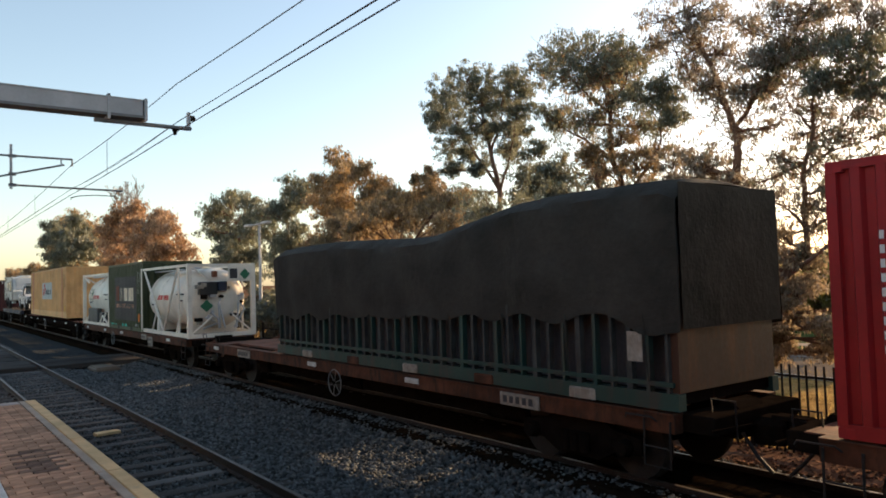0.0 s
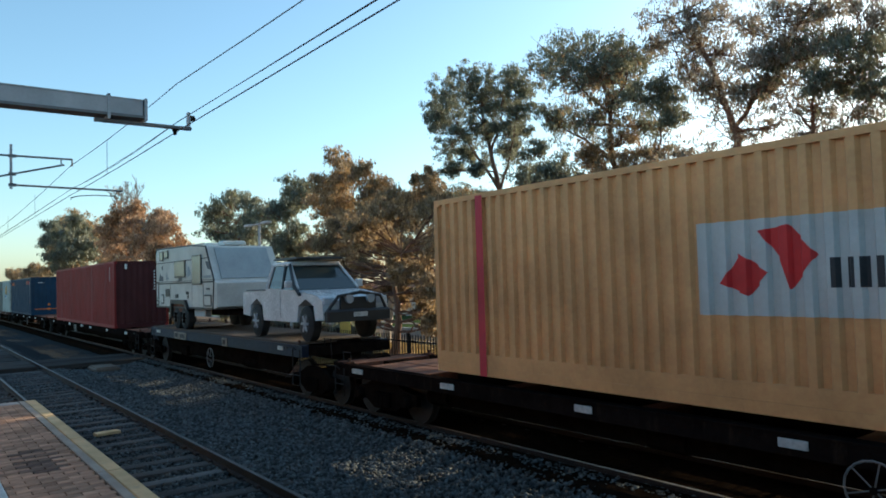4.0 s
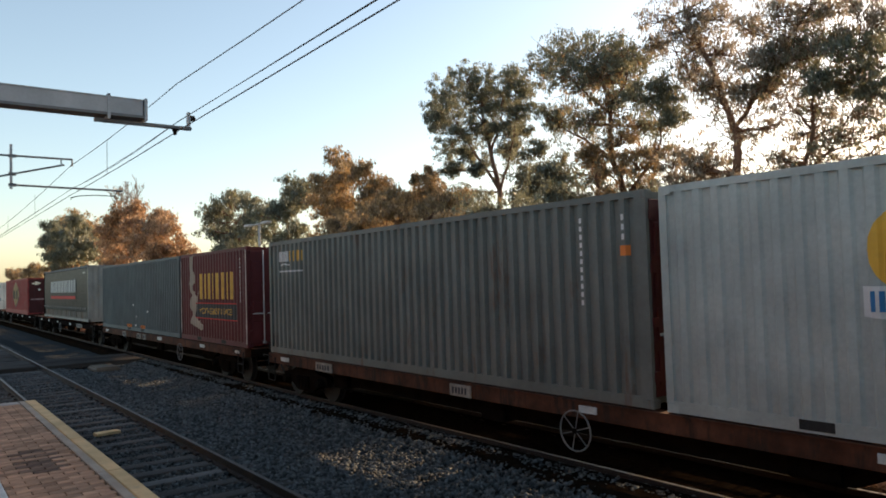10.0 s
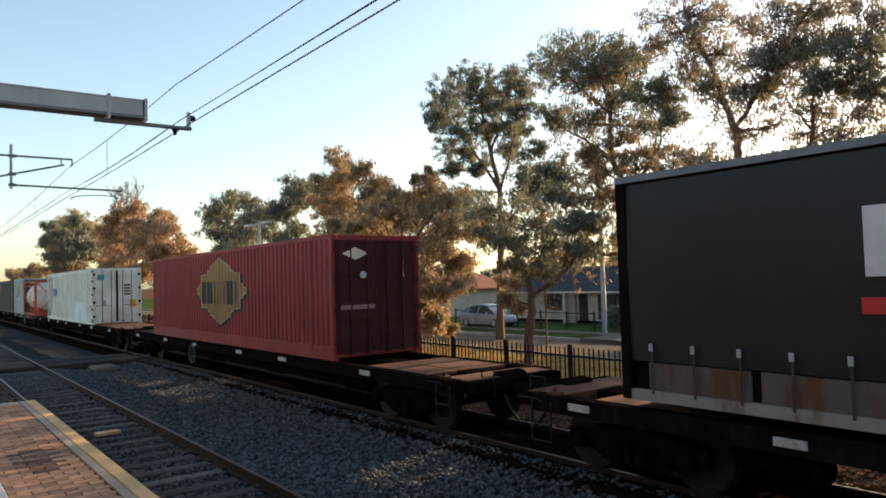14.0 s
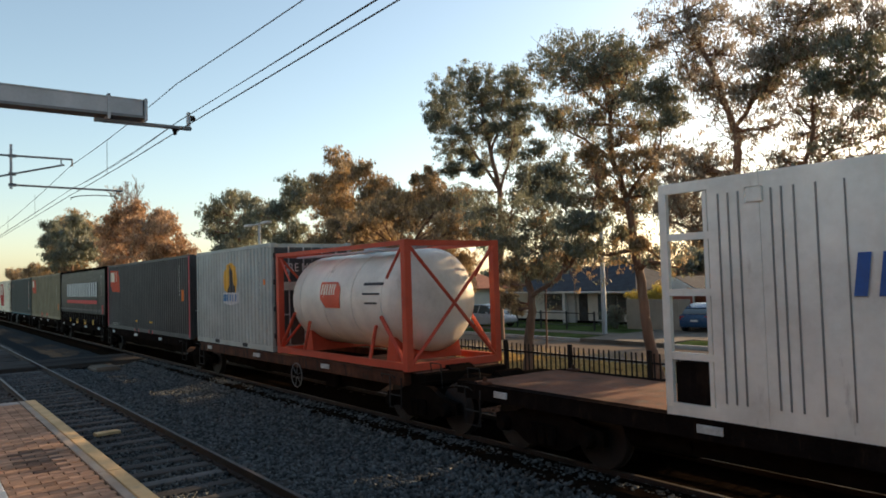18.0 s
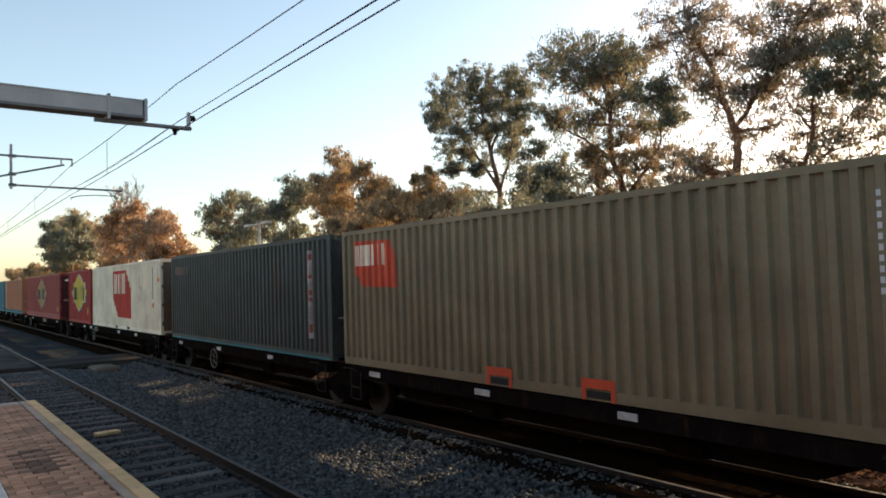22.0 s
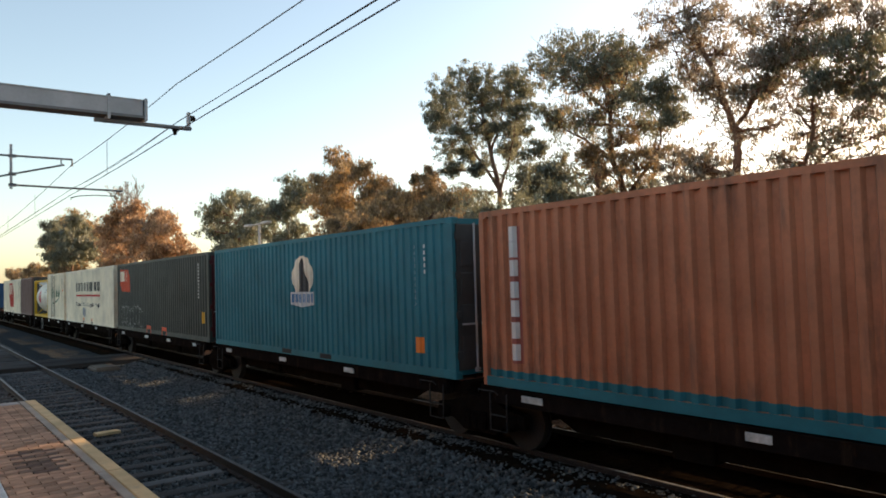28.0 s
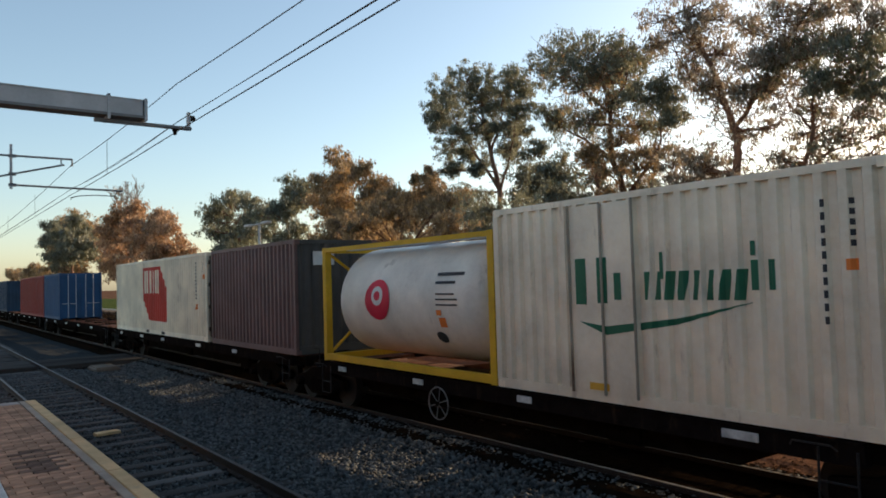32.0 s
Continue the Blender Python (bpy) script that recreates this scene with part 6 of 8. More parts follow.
pink_post = paint("pink_red_post", (0.5, 0.05, 0.07), 0.7)

# -- the wagons, from the front of the train backwards --
rusty = "weathered container wagon with a rusty brown deck"
plain = "dark container wagon with grimy bogies coloured for shade"
wagon(-4.3, 15.2, rusty, orange_rust, seed=1)
wagon(-23.7, -5.1, "rust-brown flat wagon under the tarpaulin load", orange_rust, "slots", wheel_at=-14.4, plates=((-6.0, 0.9), (5.5, 0.9)), seed=2)
wagon(-43.0, -24.7, "brown container wagon carrying two tanks and a box", orange_rust, wheel_at=-35.6, plates=((2.89, 0.73),), seed=3, hang=((3.86, 0.62),))
wagon(-67.0, -43.7, rusty, dark_steel, wheel_at=-55.2, seed=4)
wagon(-82.0, -67.7, "navy flat wagon with a timber plank deck", navy_frame, "planks", 1.33, wheel_at=-74.5, plates=((-3.6, 0.55), (-3.0, 0.7), (1.2, 0.4)), deep=0.3, seed=5)
wagon(-105.7, -82.8, rusty, dark_steel, seed=6, strips=((-4.71, 0.46), (-1.19, 0.5)), hang=((-3.09, 0.54),))
wagon(-127.5, -107.3, "container wagon with a plated rusty deck", dark_steel, "solid", wheel_at=-115.9, seed=7)
wagon(-147.2, -127.9, "rust-brown container wagon with stencilled plates", orange_rust, wheel_at=-135.7, plates=((-6.4, 0.8), (-1.2, 0.6)), seed=8)
wagon(-167.1, -147.9, "rust-brown container wagon with stencilled plates", orange_rust, wheel_at=-154.1, plates=((-5.1, 0.58), (-2.64, 0.58), (-1.75, 0.42)), seed=9, strips=((0.37, 0.55),))
wagon(-187.2, -167.9, plain, dark_steel, wheel_at=-177.9, plates=((4.4, 1.5),), seed=10)
wagon(-211.5, -188.2, rusty, dark_steel, wheel_at=-202.8, seed=11)
wagon(-238.0, -212.5, rusty, dark_steel, "solid", seed=12)
for k, (a, b, hw) in enumerate(((-251.9, -238.9, -243.98), (-264.9, -252.2, None), (-277.7, -265.0, None), (-290.2, -277.8, None), (-303.1, -290.3, -298.1))):
    wagon(a, b, "articulated container platform of a five-unit wagon", dark_steel if k else orange_rust, bogies=(True, k == 0), wheel_at=hw, seed=20 + k)
wagon(-323.6, -303.8, plain, dark_steel, wheel_at=-315.6, plates=((-2.05, 0.28), (-1.74, 0.31)), seed=30, strips=((-3.19, 0.46),))
wagon(-342.7, -324.6, plain, dark_steel, wheel_at=-338.0, plates=((1.2, 0.5), (1.9, 0.5)), seed=31)
for k, (a, b, hw) in enumerate(((-356.2, -343.4, None), (-369.1, -356.4, None), (-382.0, -369.3, None), (-395.0, -382.2, None), (-408.0, -395.2, -402.86))):
    wagon(a, b, "articulated container platform of a five-unit wagon", dark_steel, bogies=(True, k == 0), wheel_at=hw, seed=40 + k)
wagon(-428.1, -408.7, plain, dark_steel, seed=50)
wagon(-449.0, -428.8, rusty, dark_steel, seed=51)
wagon(-470.0, -449.6, plain, dark_steel, seed=52)
wagon(-490.0, -470.6, plain, dark_steel, seed=53)

# -- boxes --
FORK40 = ((4.9, 0.55), (7.0, 0.55))
FORK20 = ((1.7, 0.38), (3.95, 0.38))
c, w = container(-3.6, L40, bright_red, "bright red steel shipping container", end="wall")
number_column(c, w, 0.5, 0.9, 2.2, white_mark)

c, w = container(-36.83, L20, olive, "olive green container with a dark sign panel", pockets=FORK20)
mark(c, w, "sign_panel", [rect(1.2, 4.95, 0.42, 2.32)], charcoal, "darker painted panel")
mark(c, w, "logo_block", blocks(1.4, 1.95, 1.25, 1.93, [1]), surface("dull_red", (0.22, 0.06, 0.03), 0.7), "faded red square emblem", 0.007)
mark(c, w, "name_blocks", blocks(2.16, 4.75, 1.26, 1.82, [0.9, 0.7, 0.7, 0.25, 0.7, 0.25, 0.45, 0.65]), off_white, "pale company name as blocks", 0.007)
words(c, w, "TRANSPORT SINCE 1895", 1.38, 4.74, 0.94, 1.13, surface("salmon_lettering", (0.5, 0.25, 0.17), 0.7), 0.008)
number_column(c, w, 5.26, 1.58, 2.5, white_mark, 10)
number_column(c, w, 5.52, 2.07, 2.49, white_mark, 4)
mark(c, w, "orange_label", [rect(5.17, 5.47, 0.4, 0.73)], orange_mark)
for k in range(5):
    mark(c, w, "spray_tag", [oval(0.55 + k * 0.22, 0.2, 0.09, 0.05, 10)], teal_tag, lift=0.006)
    mark(c, w, "spray_tag", [oval(2.6 + k * 0.17, 0.2, 0.07, 0.07, 10)], teal_tag, lift=0.006)
mark(c, w, "spray_tag", blocks(4.6, 5.2, 0.2, 0.3, [1, 1, 1, 1], 0.5, 0.06), grey_spray, lift=0.006)

c, w = container(-62.6, L48, tan, "long tan container with a pale sign and red bands", H=3.1, z=1.2, skirt=0.36, post_at=(1.3, 13.33), pitch=0.25)
mark(c, w, "sign_panel", [rect(5.42, 9.42, 1.12, 2.24)], surface("pale_sign", (0.52, 0.53, 0.5), 0.6, vary=0.12), "pale grey sign panel")
mark(c, w, "logo_block", [[(5.75, 1.5), (6.1, 1.35), (6.35, 1.62), (6.0, 1.85)], [(6.25, 2.1), (6.6, 2.15), (6.9, 1.8), (6.6, 1.42), (6.5, 1.75)]], red_mark, "red ribbon emblem", 0.007)
mark(c, w, "name_blocks", blocks(7.04, 9.04, 1.44, 1.76, [0.7] * 7), black_mark, "dark company name as blocks", 0.007)
for x in (1.3, 13.33):
    mark(c, Wall(L48, 0, 0, -0.006), "red_band", [rect(x - 0.09, x + 0.09, 0.0, 3.06)], pink_post, "red vertical band")
mark(c, w, "yellow_label", [rect(13.98, 14.22, 0.42, 0.74)], yellow_mark)
number_column(c, w, 13.72, 1.3, 2.7, ink_mat, 10)
number_column(c, w, 14.05, 1.9, 2.7, ink_mat, 5)

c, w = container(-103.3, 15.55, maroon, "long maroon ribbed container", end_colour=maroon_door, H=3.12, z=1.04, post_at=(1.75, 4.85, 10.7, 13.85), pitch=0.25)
number_column(c, w, 14.6, 2.2, 2.9, white_mark, 7)
part("end_label", Shape().box(7.78, 7.79, -0.75, -0.65, 2.75, 2.98), white_mark, c)
for k in range(7):
    part("end_number", Shape().box(7.78, 7.79, 0.55, 0.62, 1.75 + k * 0.14, 1.83 + k * 0.14), white_mark, c)

c, w = container(-126.95, L40, navy, "deep blue container with orange lettering blocks", pockets=FORK40)
mark(c, w, "name_blocks", blocks(0.57, 2.1, 2.37, 2.66, [0.7, 0.75, 0.75, 0.75, 0.8]), orange_mark, "orange company name as blocks")
mark(c, w, "name_blocks", blocks(9.73, 10.6, 2.36, 2.62, [0.8, 0.6, 0.6]), orange_mark, "orange emblem blocks")
mark(c, w, "name_blocks", blocks(10.62, 11.15, 2.36, 2.62, [0.7, 0.7, 0.3]), red_mark, "red emblem blocks")
number_column(c, w, 11.5, 1.2, 2.6, white_mark, 11)
number_column(c, w, 11.75, 1.9, 2.6, white_mark, 5)
mark(c, w, "warning_triangle", [[(11.38, 0.96), (11.64, 0.96), (11.51, 1.16)]], orange_mark)
part("end_stripe", Shape().box(6.085, 6.092, -0.95, 0.95, 0.42, 0.47), orange_mark, c, "orange arrow stripe")
part("end_plate", Shape().box(6.085, 6.094, -0.12, 0.12, 0.38, 0.52), orange_mark, c)
for k in range(9):
    part("end_number", Shape().box(6.085, 6.092, 0.7, 0.77, 1.3 + k * 0.14, 1.38 + k * 0.14), white_mark, c)
part("end_number", Shape().box(6.085, 6.092, -0.72, -0.4, 2.45, 2.5), white_mark, c)
part("warning_triangle", Shape().add([(6.094, -0.1, 0.72), (6.094, 0.1, 0.72), (6.094, 0, 0.92)], [(0, 1, 2)]), orange_mark, c)


def oval_box(u, label, colour, end_col, L=L20, emblem_x=2.42):
    c, w = container(u, L, colour, label, end="doors", end_colour=end_col, pockets=FORK20 if L < 7 else FORK40, pitch=0.25, depth=0.028)
    x = emblem_x
    mark(c, w, "emblem_disc", [oval(x + 0.62, 1.95, 0.56, 0.52)], yellow_mark if L < 7 else off_white, "yellow oval emblem" if L < 7 else "cream oval emblem")
    mark(c, w, "emblem_shape", [[(x + 0.35, 1.45), (x + 0.95, 1.45), (x + 0.95, 1.75), (x + 0.78, 2.1), (x + 0.62, 2.42), (x + 0.45, 2.2), (x + 0.5, 1.9)]], black_mark, "dark emblem shape", 0.007)
    mark(c, w, "emblem_banner", [[(x, 1.27), (x + 0.62, 1.2), (x + 1.24, 1.27), (x + 1.24, 1.58), (x, 1.58)]], white_mark, "white and blue banner", 0.01)
    mark(c, w, "emblem_blocks", blocks(x + 0.08, x + 1.16, 1.32, 1.53, [0.6] * 7), surface("banner_blue", (0.02, 0.16, 0.35), 0.6), "", 0.013)
    return c, w


for u, lab in ((-134.2, "pale grey-blue container with a yellow emblem"), (-251.68, "pale grey-blue container with a yellow emblem, beside a tank")):
    c, w = oval_box(u, lab, pale_grey, charcoal)
    number_column(c, w, 5.23, 1.1, 2.47, ink_mat, 11, 0.05)
    mark(c, w, "orange_label", [rect(5.46, 5.61, 1.78, 1.93)], orange_mark)
    sign = words(c, Wall(2.3, 0, 0), "HIRE ME", 0.12, 1.1, 2.12, 2.34, white_mark)
    sign.matrix_basis = pose(L20 / 2 + 0.062, 0.02, 0) @ pose(0, 0, 0, 0, 0, 90) @ pose(0, CW, 0)
    part("door_sign", Shape().box(L20 / 2 + 0.05, L20 / 2 + 0.056, -0.9, -0.45, 1.62, 1.84), surface("poster_cream", (0.5, 0.47, 0.4), 0.7), c)

c, w = container(-146.6, L40, steel_grey, "weathered grey-green container with faded lettering", end="doors", end_colour=dark_maroon, pitch=0.25)
mark(c, w, "name_blocks", blocks(0.6, 1.2, 2.36, 2.62, [0.7, 0.7, 0.7, 0.7]), white_mark, "white half of a brand name as blocks")
mark(c, w, "name_blocks", blocks(1.26, 1.94, 2.36, 2.62, [0.5, 0.7, 0.25, 0.25]), gold_mark, "faded orange half of a brand name")
mark(c, w, "address_bar", [rect(0.6, 1.92, 2.09, 2.13)], white_mark)
mark(c, w, "wave_line", [[(0.65, 2.22), (0.9, 2.29), (1.15, 2.25), (1.15, 2.28), (0.9, 2.33), (0.65, 2.25)]], white_mark)
number_column(c, w, 11.02, 1.35, 2.65, white_mark, 11)
number_column(c, w, 11.78, 2.25, 2.65, white_mark, 3)
mark(c, w, "orange_label", [rect(11.75, 11.88, 2.03, 2.17)], orange_mark)

c, w = container(-154.25, L20, dark_maroon, "dark maroon removals container with gold lettering blocks", end="doors", pockets=FORK20, depth=0.025)
mark(c, w, "name_blocks", blocks(1.97, 4.95, 1.38, 2.2, [0.8, 0.62, 0.85, 0.7], 0.22), gold_mark, "gold company name as plain shapes")
mark(c, w, "banner", [[(1.58, 0.78), (5.32, 0.76), (5.2, 1.23), (1.6, 1.23)]], black_mark, "black banner", 0.006)
mark(c, w, "banner_rim", [[(1.58, 0.78), (5.32, 0.76), (5.32, 0.73), (1.58, 0.75)], [(1.6, 1.23), (5.2, 1.23), (5.2, 1.26), (1.6, 1.26)]], red_mark, "", 0.008)
words(c, w, "MOVING & STORAGE", 1.98, 4.86, 0.9, 1.09, gold_mark, 0.009)
mark(c, w, "crest", [[(0.9, 2.8), (1.35, 2.85), (1.3, 2.4), (1.5, 2.0), (1.2, 1.75), (1.75, 1.4), (1.9, 1.7), (1.7, 1.1), (1.5, 0.8), (2.3, 0.5), (2.5, 0.65), (2.1, 0.35), (1.0, 0.55), (1.2, 0.9), (0.9, 1.2), (1.15, 1.5), (0.85, 1.9), (1.05, 2.2)]],
     surface("grey_crest", (0.34, 0.28, 0.22), 0.7), "pale heraldic crest as a plain shape", 0.006)
number_column(c, w, 5.54, 1.3, 2.64, white_mark, 11, 0.06)
mark(c, Wall(L20, 0, 0, -0.002), "scuffed_post", [rect(0.02, 0.1, 0.2, 2.7), rect(5.96, 6.04, 0.1, 2.8)], surface("scuffed_white", (0.4, 0.33, 0.3), 0.8, vary=0.4, scale=3), "scuffed pale corner")

c, w = container(-166.65, L40, slate_grey, "slate grey-blue container with patched spots", end="wall", pockets=((4.9, 0.5), (7.0, 0.5)), pitch=0.225)
for x in (4.8, 6.88):
    t = mark(c, w, "yellow_label", [rect(x, x + 0.69, 0.15, 0.27)], orange_mark, "", 0.006)
    words(c, w, "EMPTY LIFT ONLY", x + 0.05, x + 0.64, 0.185, 0.235, ink_mat, 0.01)
mark(c, w, "patch", [rect(5.71, 5.92, 1.05, 1.13), rect(7.95, 8.15, 0.8, 0.89), rect(6.18, 6.38, 0.55, 0.64), rect(6.05, 6.25, 0.2, 0.28)], white_mark, "pale repair patch")


def star_box(u, L, colour, label, x0, x1, zc, fresh, post_at=(), skirt=0.0, end="doors"):
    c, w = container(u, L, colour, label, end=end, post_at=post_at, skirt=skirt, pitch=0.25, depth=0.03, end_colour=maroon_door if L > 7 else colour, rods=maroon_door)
    m = (x0 + x1) / 2
    k = (x1 - x0) / 4.08
    ex = [(x0, zc), (x0 + 0.3 * k, zc + 0.2), (x0 + 0.45 * k, zc + 0.24), (x0 + 0.45 * k, zc + 0.53), (x0 + 0.95 * k, zc + 0.55), (x0 + 1.3 * k, zc + 0.78), (m - 0.12, zc + 1.0), (m, zc + 1.03)]
    up = ex + [(2 * m - x, z) for x, z in reversed(ex[:-1])]
    star = up + [(x, 2 * zc - z) for x, z in reversed(up[1:-1])]
    grow = lambda f: [(m + (x - m) * f, zc + (z - zc) * f) for x, z in star]
    yellow = paint("emblem_yellow", (0.55, 0.42, 0.06), 0.7) if fresh else paint("faded_emblem", (0.34, 0.22, 0.1), 0.6)
    mark(c, w, "emblem_shadow", [[(x + 0.07, z - 0.06) for x, z in grow(1.03)]], black_mark, "dark emblem rim")
    mark(c, w, "emblem_rim", [grow(1.0)], white_mark if fresh else paint("faded_rim", (0.45, 0.36, 0.25), 0.6), "", 0.007)
    mark(c, w, "emblem_star", [grow(0.95)], yellow, "yellow star-shaped emblem", 0.01)
    mark(c, w, "emblem_blocks", blocks(x0 + 0.6 * k, x1 - 0.65 * k, zc - 0.4, zc + 0.3, [0.5, 0.28, 0.75, 0.55, 0.7, 0.8], 0.16), black_mark, "dark brand name as blocks", 0.013)
    return c, w


for u, lab in ((-207.75, "faded maroon long container with a worn emblem"), (-340.75, "faded maroon long container with a yellow label")):
    c, w = star_box(u, L48, weathered_red, lab, 5.12, 9.54, 1.63, False, (1.37, 13.5), 0.33)
    part("door_emblem", Shape().add([(7.335, y, z) for y, z in ((-0.95, 2.45), (-0.6, 2.6), (-0.25, 2.45), (-0.6, 2.3))], [(0, 1, 2, 3)]), off_white, c)
    part("door_spot", Shape().tube([(7.335, -0.4, 1.95), (7.34, -0.4, 1.95)], 0.09, 12), white_mark, c)
    part("door_strip", Shape().box(7.33, 7.336, -1.0, -0.1, 1.15, 1.25), paint("door_strip_grey", (0.3, 0.2, 0.2)), c)
mark(c, w, "yellow_label", [rect(13.73, 13.93, 0.46, 0.77)], yellow_mark)
c, w = star_box(-322.98, L20, bright_red, "bright red container with a large yellow emblem", 1.0, 5.08, 1.66, True, end="wall")
mark(c, w, "yellow_label", [rect(5.25, 5.51, 0.5, 0.85)], yellow_mark)
mark(c, w, "label_bar", [rect(5.29, 5.47, z, z + 0.03) for z in (0.56, 0.64, 0.72, 0.78)], ink_mat, "", 0.007)
number_column(c, w, 5.2, 2.05, 2.75, white_mark, 7, 0.05)
number_column(c, w, 4.95, 1.75, 2.65, white_mark, 9, 0.05)


def emblem_box(u, colour, label, logo=True, fork=logo_red, **kw):
    c, w = container(u, L40, colour, label, pockets=((4.95, 0.45), (7.05, 0.45)), pitch=0.25, **kw)
    if logo:
        mark(c, w, "logo_panel", [[(0.52, 2.66), (1.85, 2.62), (2.1, 2.4), (2.12, 1.65), (0.85, 1.68), (0.55, 1.95)]], logo_red, "orange-red emblem panel")
        mark(c, w, "name_blocks", blocks(0.58, 1.72, 2.12, 2.56, [0.7, 0.7, 0.6]), off_white, "white brand name as blocks", 0.007)
    if fork:
        mark(c, Wall(L40, 0, 0, -0.006), "fork_surround", [[(x, 0.0), (x + 0.08, 0.0), (x + 0.08, 0.17), (x + 0.54, 0.17), (x + 0.54, 0.0), (x + 0.62, 0.0), (x + 0.62, 0.31), (x, 0.31)] for x in (4.86, 6.96)], fork, "orange forklift pocket surround")
    return c, w


c, w = emblem_box(-264.6, charcoal, "charcoal container with an orange-red emblem and pink posts", fork=None, end="doors", end_colour=charcoal)
mark(c, Wall(L40, 0, 0, -0.004), "painted_post", [rect(0.0, 0.13, 0.05, 2.85), rect(12.06, 12.19, 0.05, 2.85)], pink_post, "pink-red corner post")
mark(c, w, "orange_label", [rect(11.2, 11.52, 1.3, 1.69)], orange_mark)
mark(c, w, "yellow_label", [rect(4.97, 5.31, 0.4, 0.47), rect(7.08, 7.41, 0.4, 0.47)], yellow_mark)
mark(c, Wall(L40, 0, 0, -0.004), "pocket_mark", [rect(x, x + 0.1, 0, 0.12) for x in (4.86, 5.41, 7.0, 7.5)], pink_post)
words(c, Wall(L40, 0, 0, 0.0), "VERTICAL LOAD BAR", 0.95, 2.17, 0.17, 0.27, white_mark)
number_column(c, w, 11.0, 1.5, 2.6, white_mark, 10)
c, w = emblem_box(-290.0, khaki, "khaki-grey container with an orange-red emblem", end="doors", end_colour=charcoal)
mark(c, w, "orange_label", [rect(11.4, 11.75, 0.6, 0.95)], orange_mark)
number_column(c, w, 11.0, 1.5, 2.6, white_mark, 10)
c, w = emblem_box(-381.6, paint("green_charcoal_paint", (0.06, 0.07, 0.064), 0.62), "dark grey container with an emblem and spray-painted scrawl", end="doors", end_colour=dark_maroon)
mark(c, w, "yellow_label", [rect(11.38, 11.8, 0.58, 0.95)], yellow_mark)
number_column(c, w, 11.1, 1.4, 2.6, white_mark, 11, 0.05)
scrawl = random.Random(5)
for k in range(7):
    x, z = 0.95 + k * 0.5, 0.62 + 0.1 * math.sin(k * 1.7)
    ring = []
    for i in range(15):
        a = i / 14 * 5.2 + scrawl.uniform(0, 1)
        ring.append((x + (0.2 + 0.05 * scrawl.random()) * math.cos(a), z + (0.38 + 0.12 * scrawl.random()) * math.sin(a)))
    strip = []
    for (x0, z0), (x1, z1) in zip(ring, ring[1:]):
        d = Vector((x1 - x0, z1 - z0)).normalized() * 0.012
        strip.append([(x0 - d.y, z0 + d.x), (x0 + d.y, z0 - d.x), (x1 + d.y, z1 - d.x), (x1 - d.y, z1 + d.x)])
    mark(c, w, "spray_line", strip, grey_spray, "grey looping spray line", 0.006)

c, w = container(-302.75, L40, deep_green, "dirty dark green container with a worn warning strip", end="doors", end_colour=charcoal, pitch=0.25)
mark(c, w, "name_blocks", blocks(0.5, 1.85, 2.22, 2.5, [0.8, 0.8, 0.4], 0.2), surface("faded_logo", (0.16, 0.11, 0.1), 0.7), "faded company name as blocks")
mark(c, w, "worn_strip", [rect(10.98, 11.26, 0.46, 2.58)], surface("worn_white_strip", (0.4, 0.36, 0.33), 0.7, vary=0.3, scale=3, wear=(0.06, 0.07, 0.07), wear_amount=0.52), "worn pale strip")
mark(c, w, "strip_mark", [rect(11.04, 11.2, z, z + h_) for z, h_ in ((0.6, 0.2), (1.35, 0.09), (1.5, 0.12), (1.9, 0.08), (2.35, 0.14))], paint("faded_scarlet", (0.3, 0.09, 0.07), 0.5), "", 0.008)
part("teal_rail", Shape().box(-6.0, 6.0, -CW - 0.006, -CW - 0.001, 0.0, 0.06), teal, c, "teal scraped rail")

for u, lab in ((-316.35, "off-white container with a large red emblem"), (-427.6, "off-white container with a large red emblem, behind a brown box")):
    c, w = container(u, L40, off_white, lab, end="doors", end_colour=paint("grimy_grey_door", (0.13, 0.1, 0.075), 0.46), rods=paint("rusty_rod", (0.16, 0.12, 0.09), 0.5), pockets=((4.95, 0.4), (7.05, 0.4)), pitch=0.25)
    mark(c, w, "logo_panel", [[(4.5, 2.61), (6.88, 2.61), (7.63, 1.8), (7.63, 0.5), (5.37, 0.52), (4.54, 1.3)]], paint("faded_red_logo", (0.5, 0.05, 0.035), 0.68), "faded red emblem panel")
    mark(c, w, "name_blocks", blocks(4.66, 6.8, 1.58, 2.48, [0.7, 0.7, 0.6]), off_white, "white brand name as blocks", 0.007)
    mark(c, w, "warning_triangle", [[(10.99, 1.02), (11.11, 1.22), (11.23, 1.02)]], orange_mark)
    mark(c, w, "orange_label", [rect(11.78, 11.9, 2.03, 2.18)], orange_mark)
    number_column(c, w, 11.07, 1.37, 2.66, ink_mat, 11, 0.05)
    number_column(c, w, 11.8, 2.25, 2.6, ink_mat, 4, 0.05)

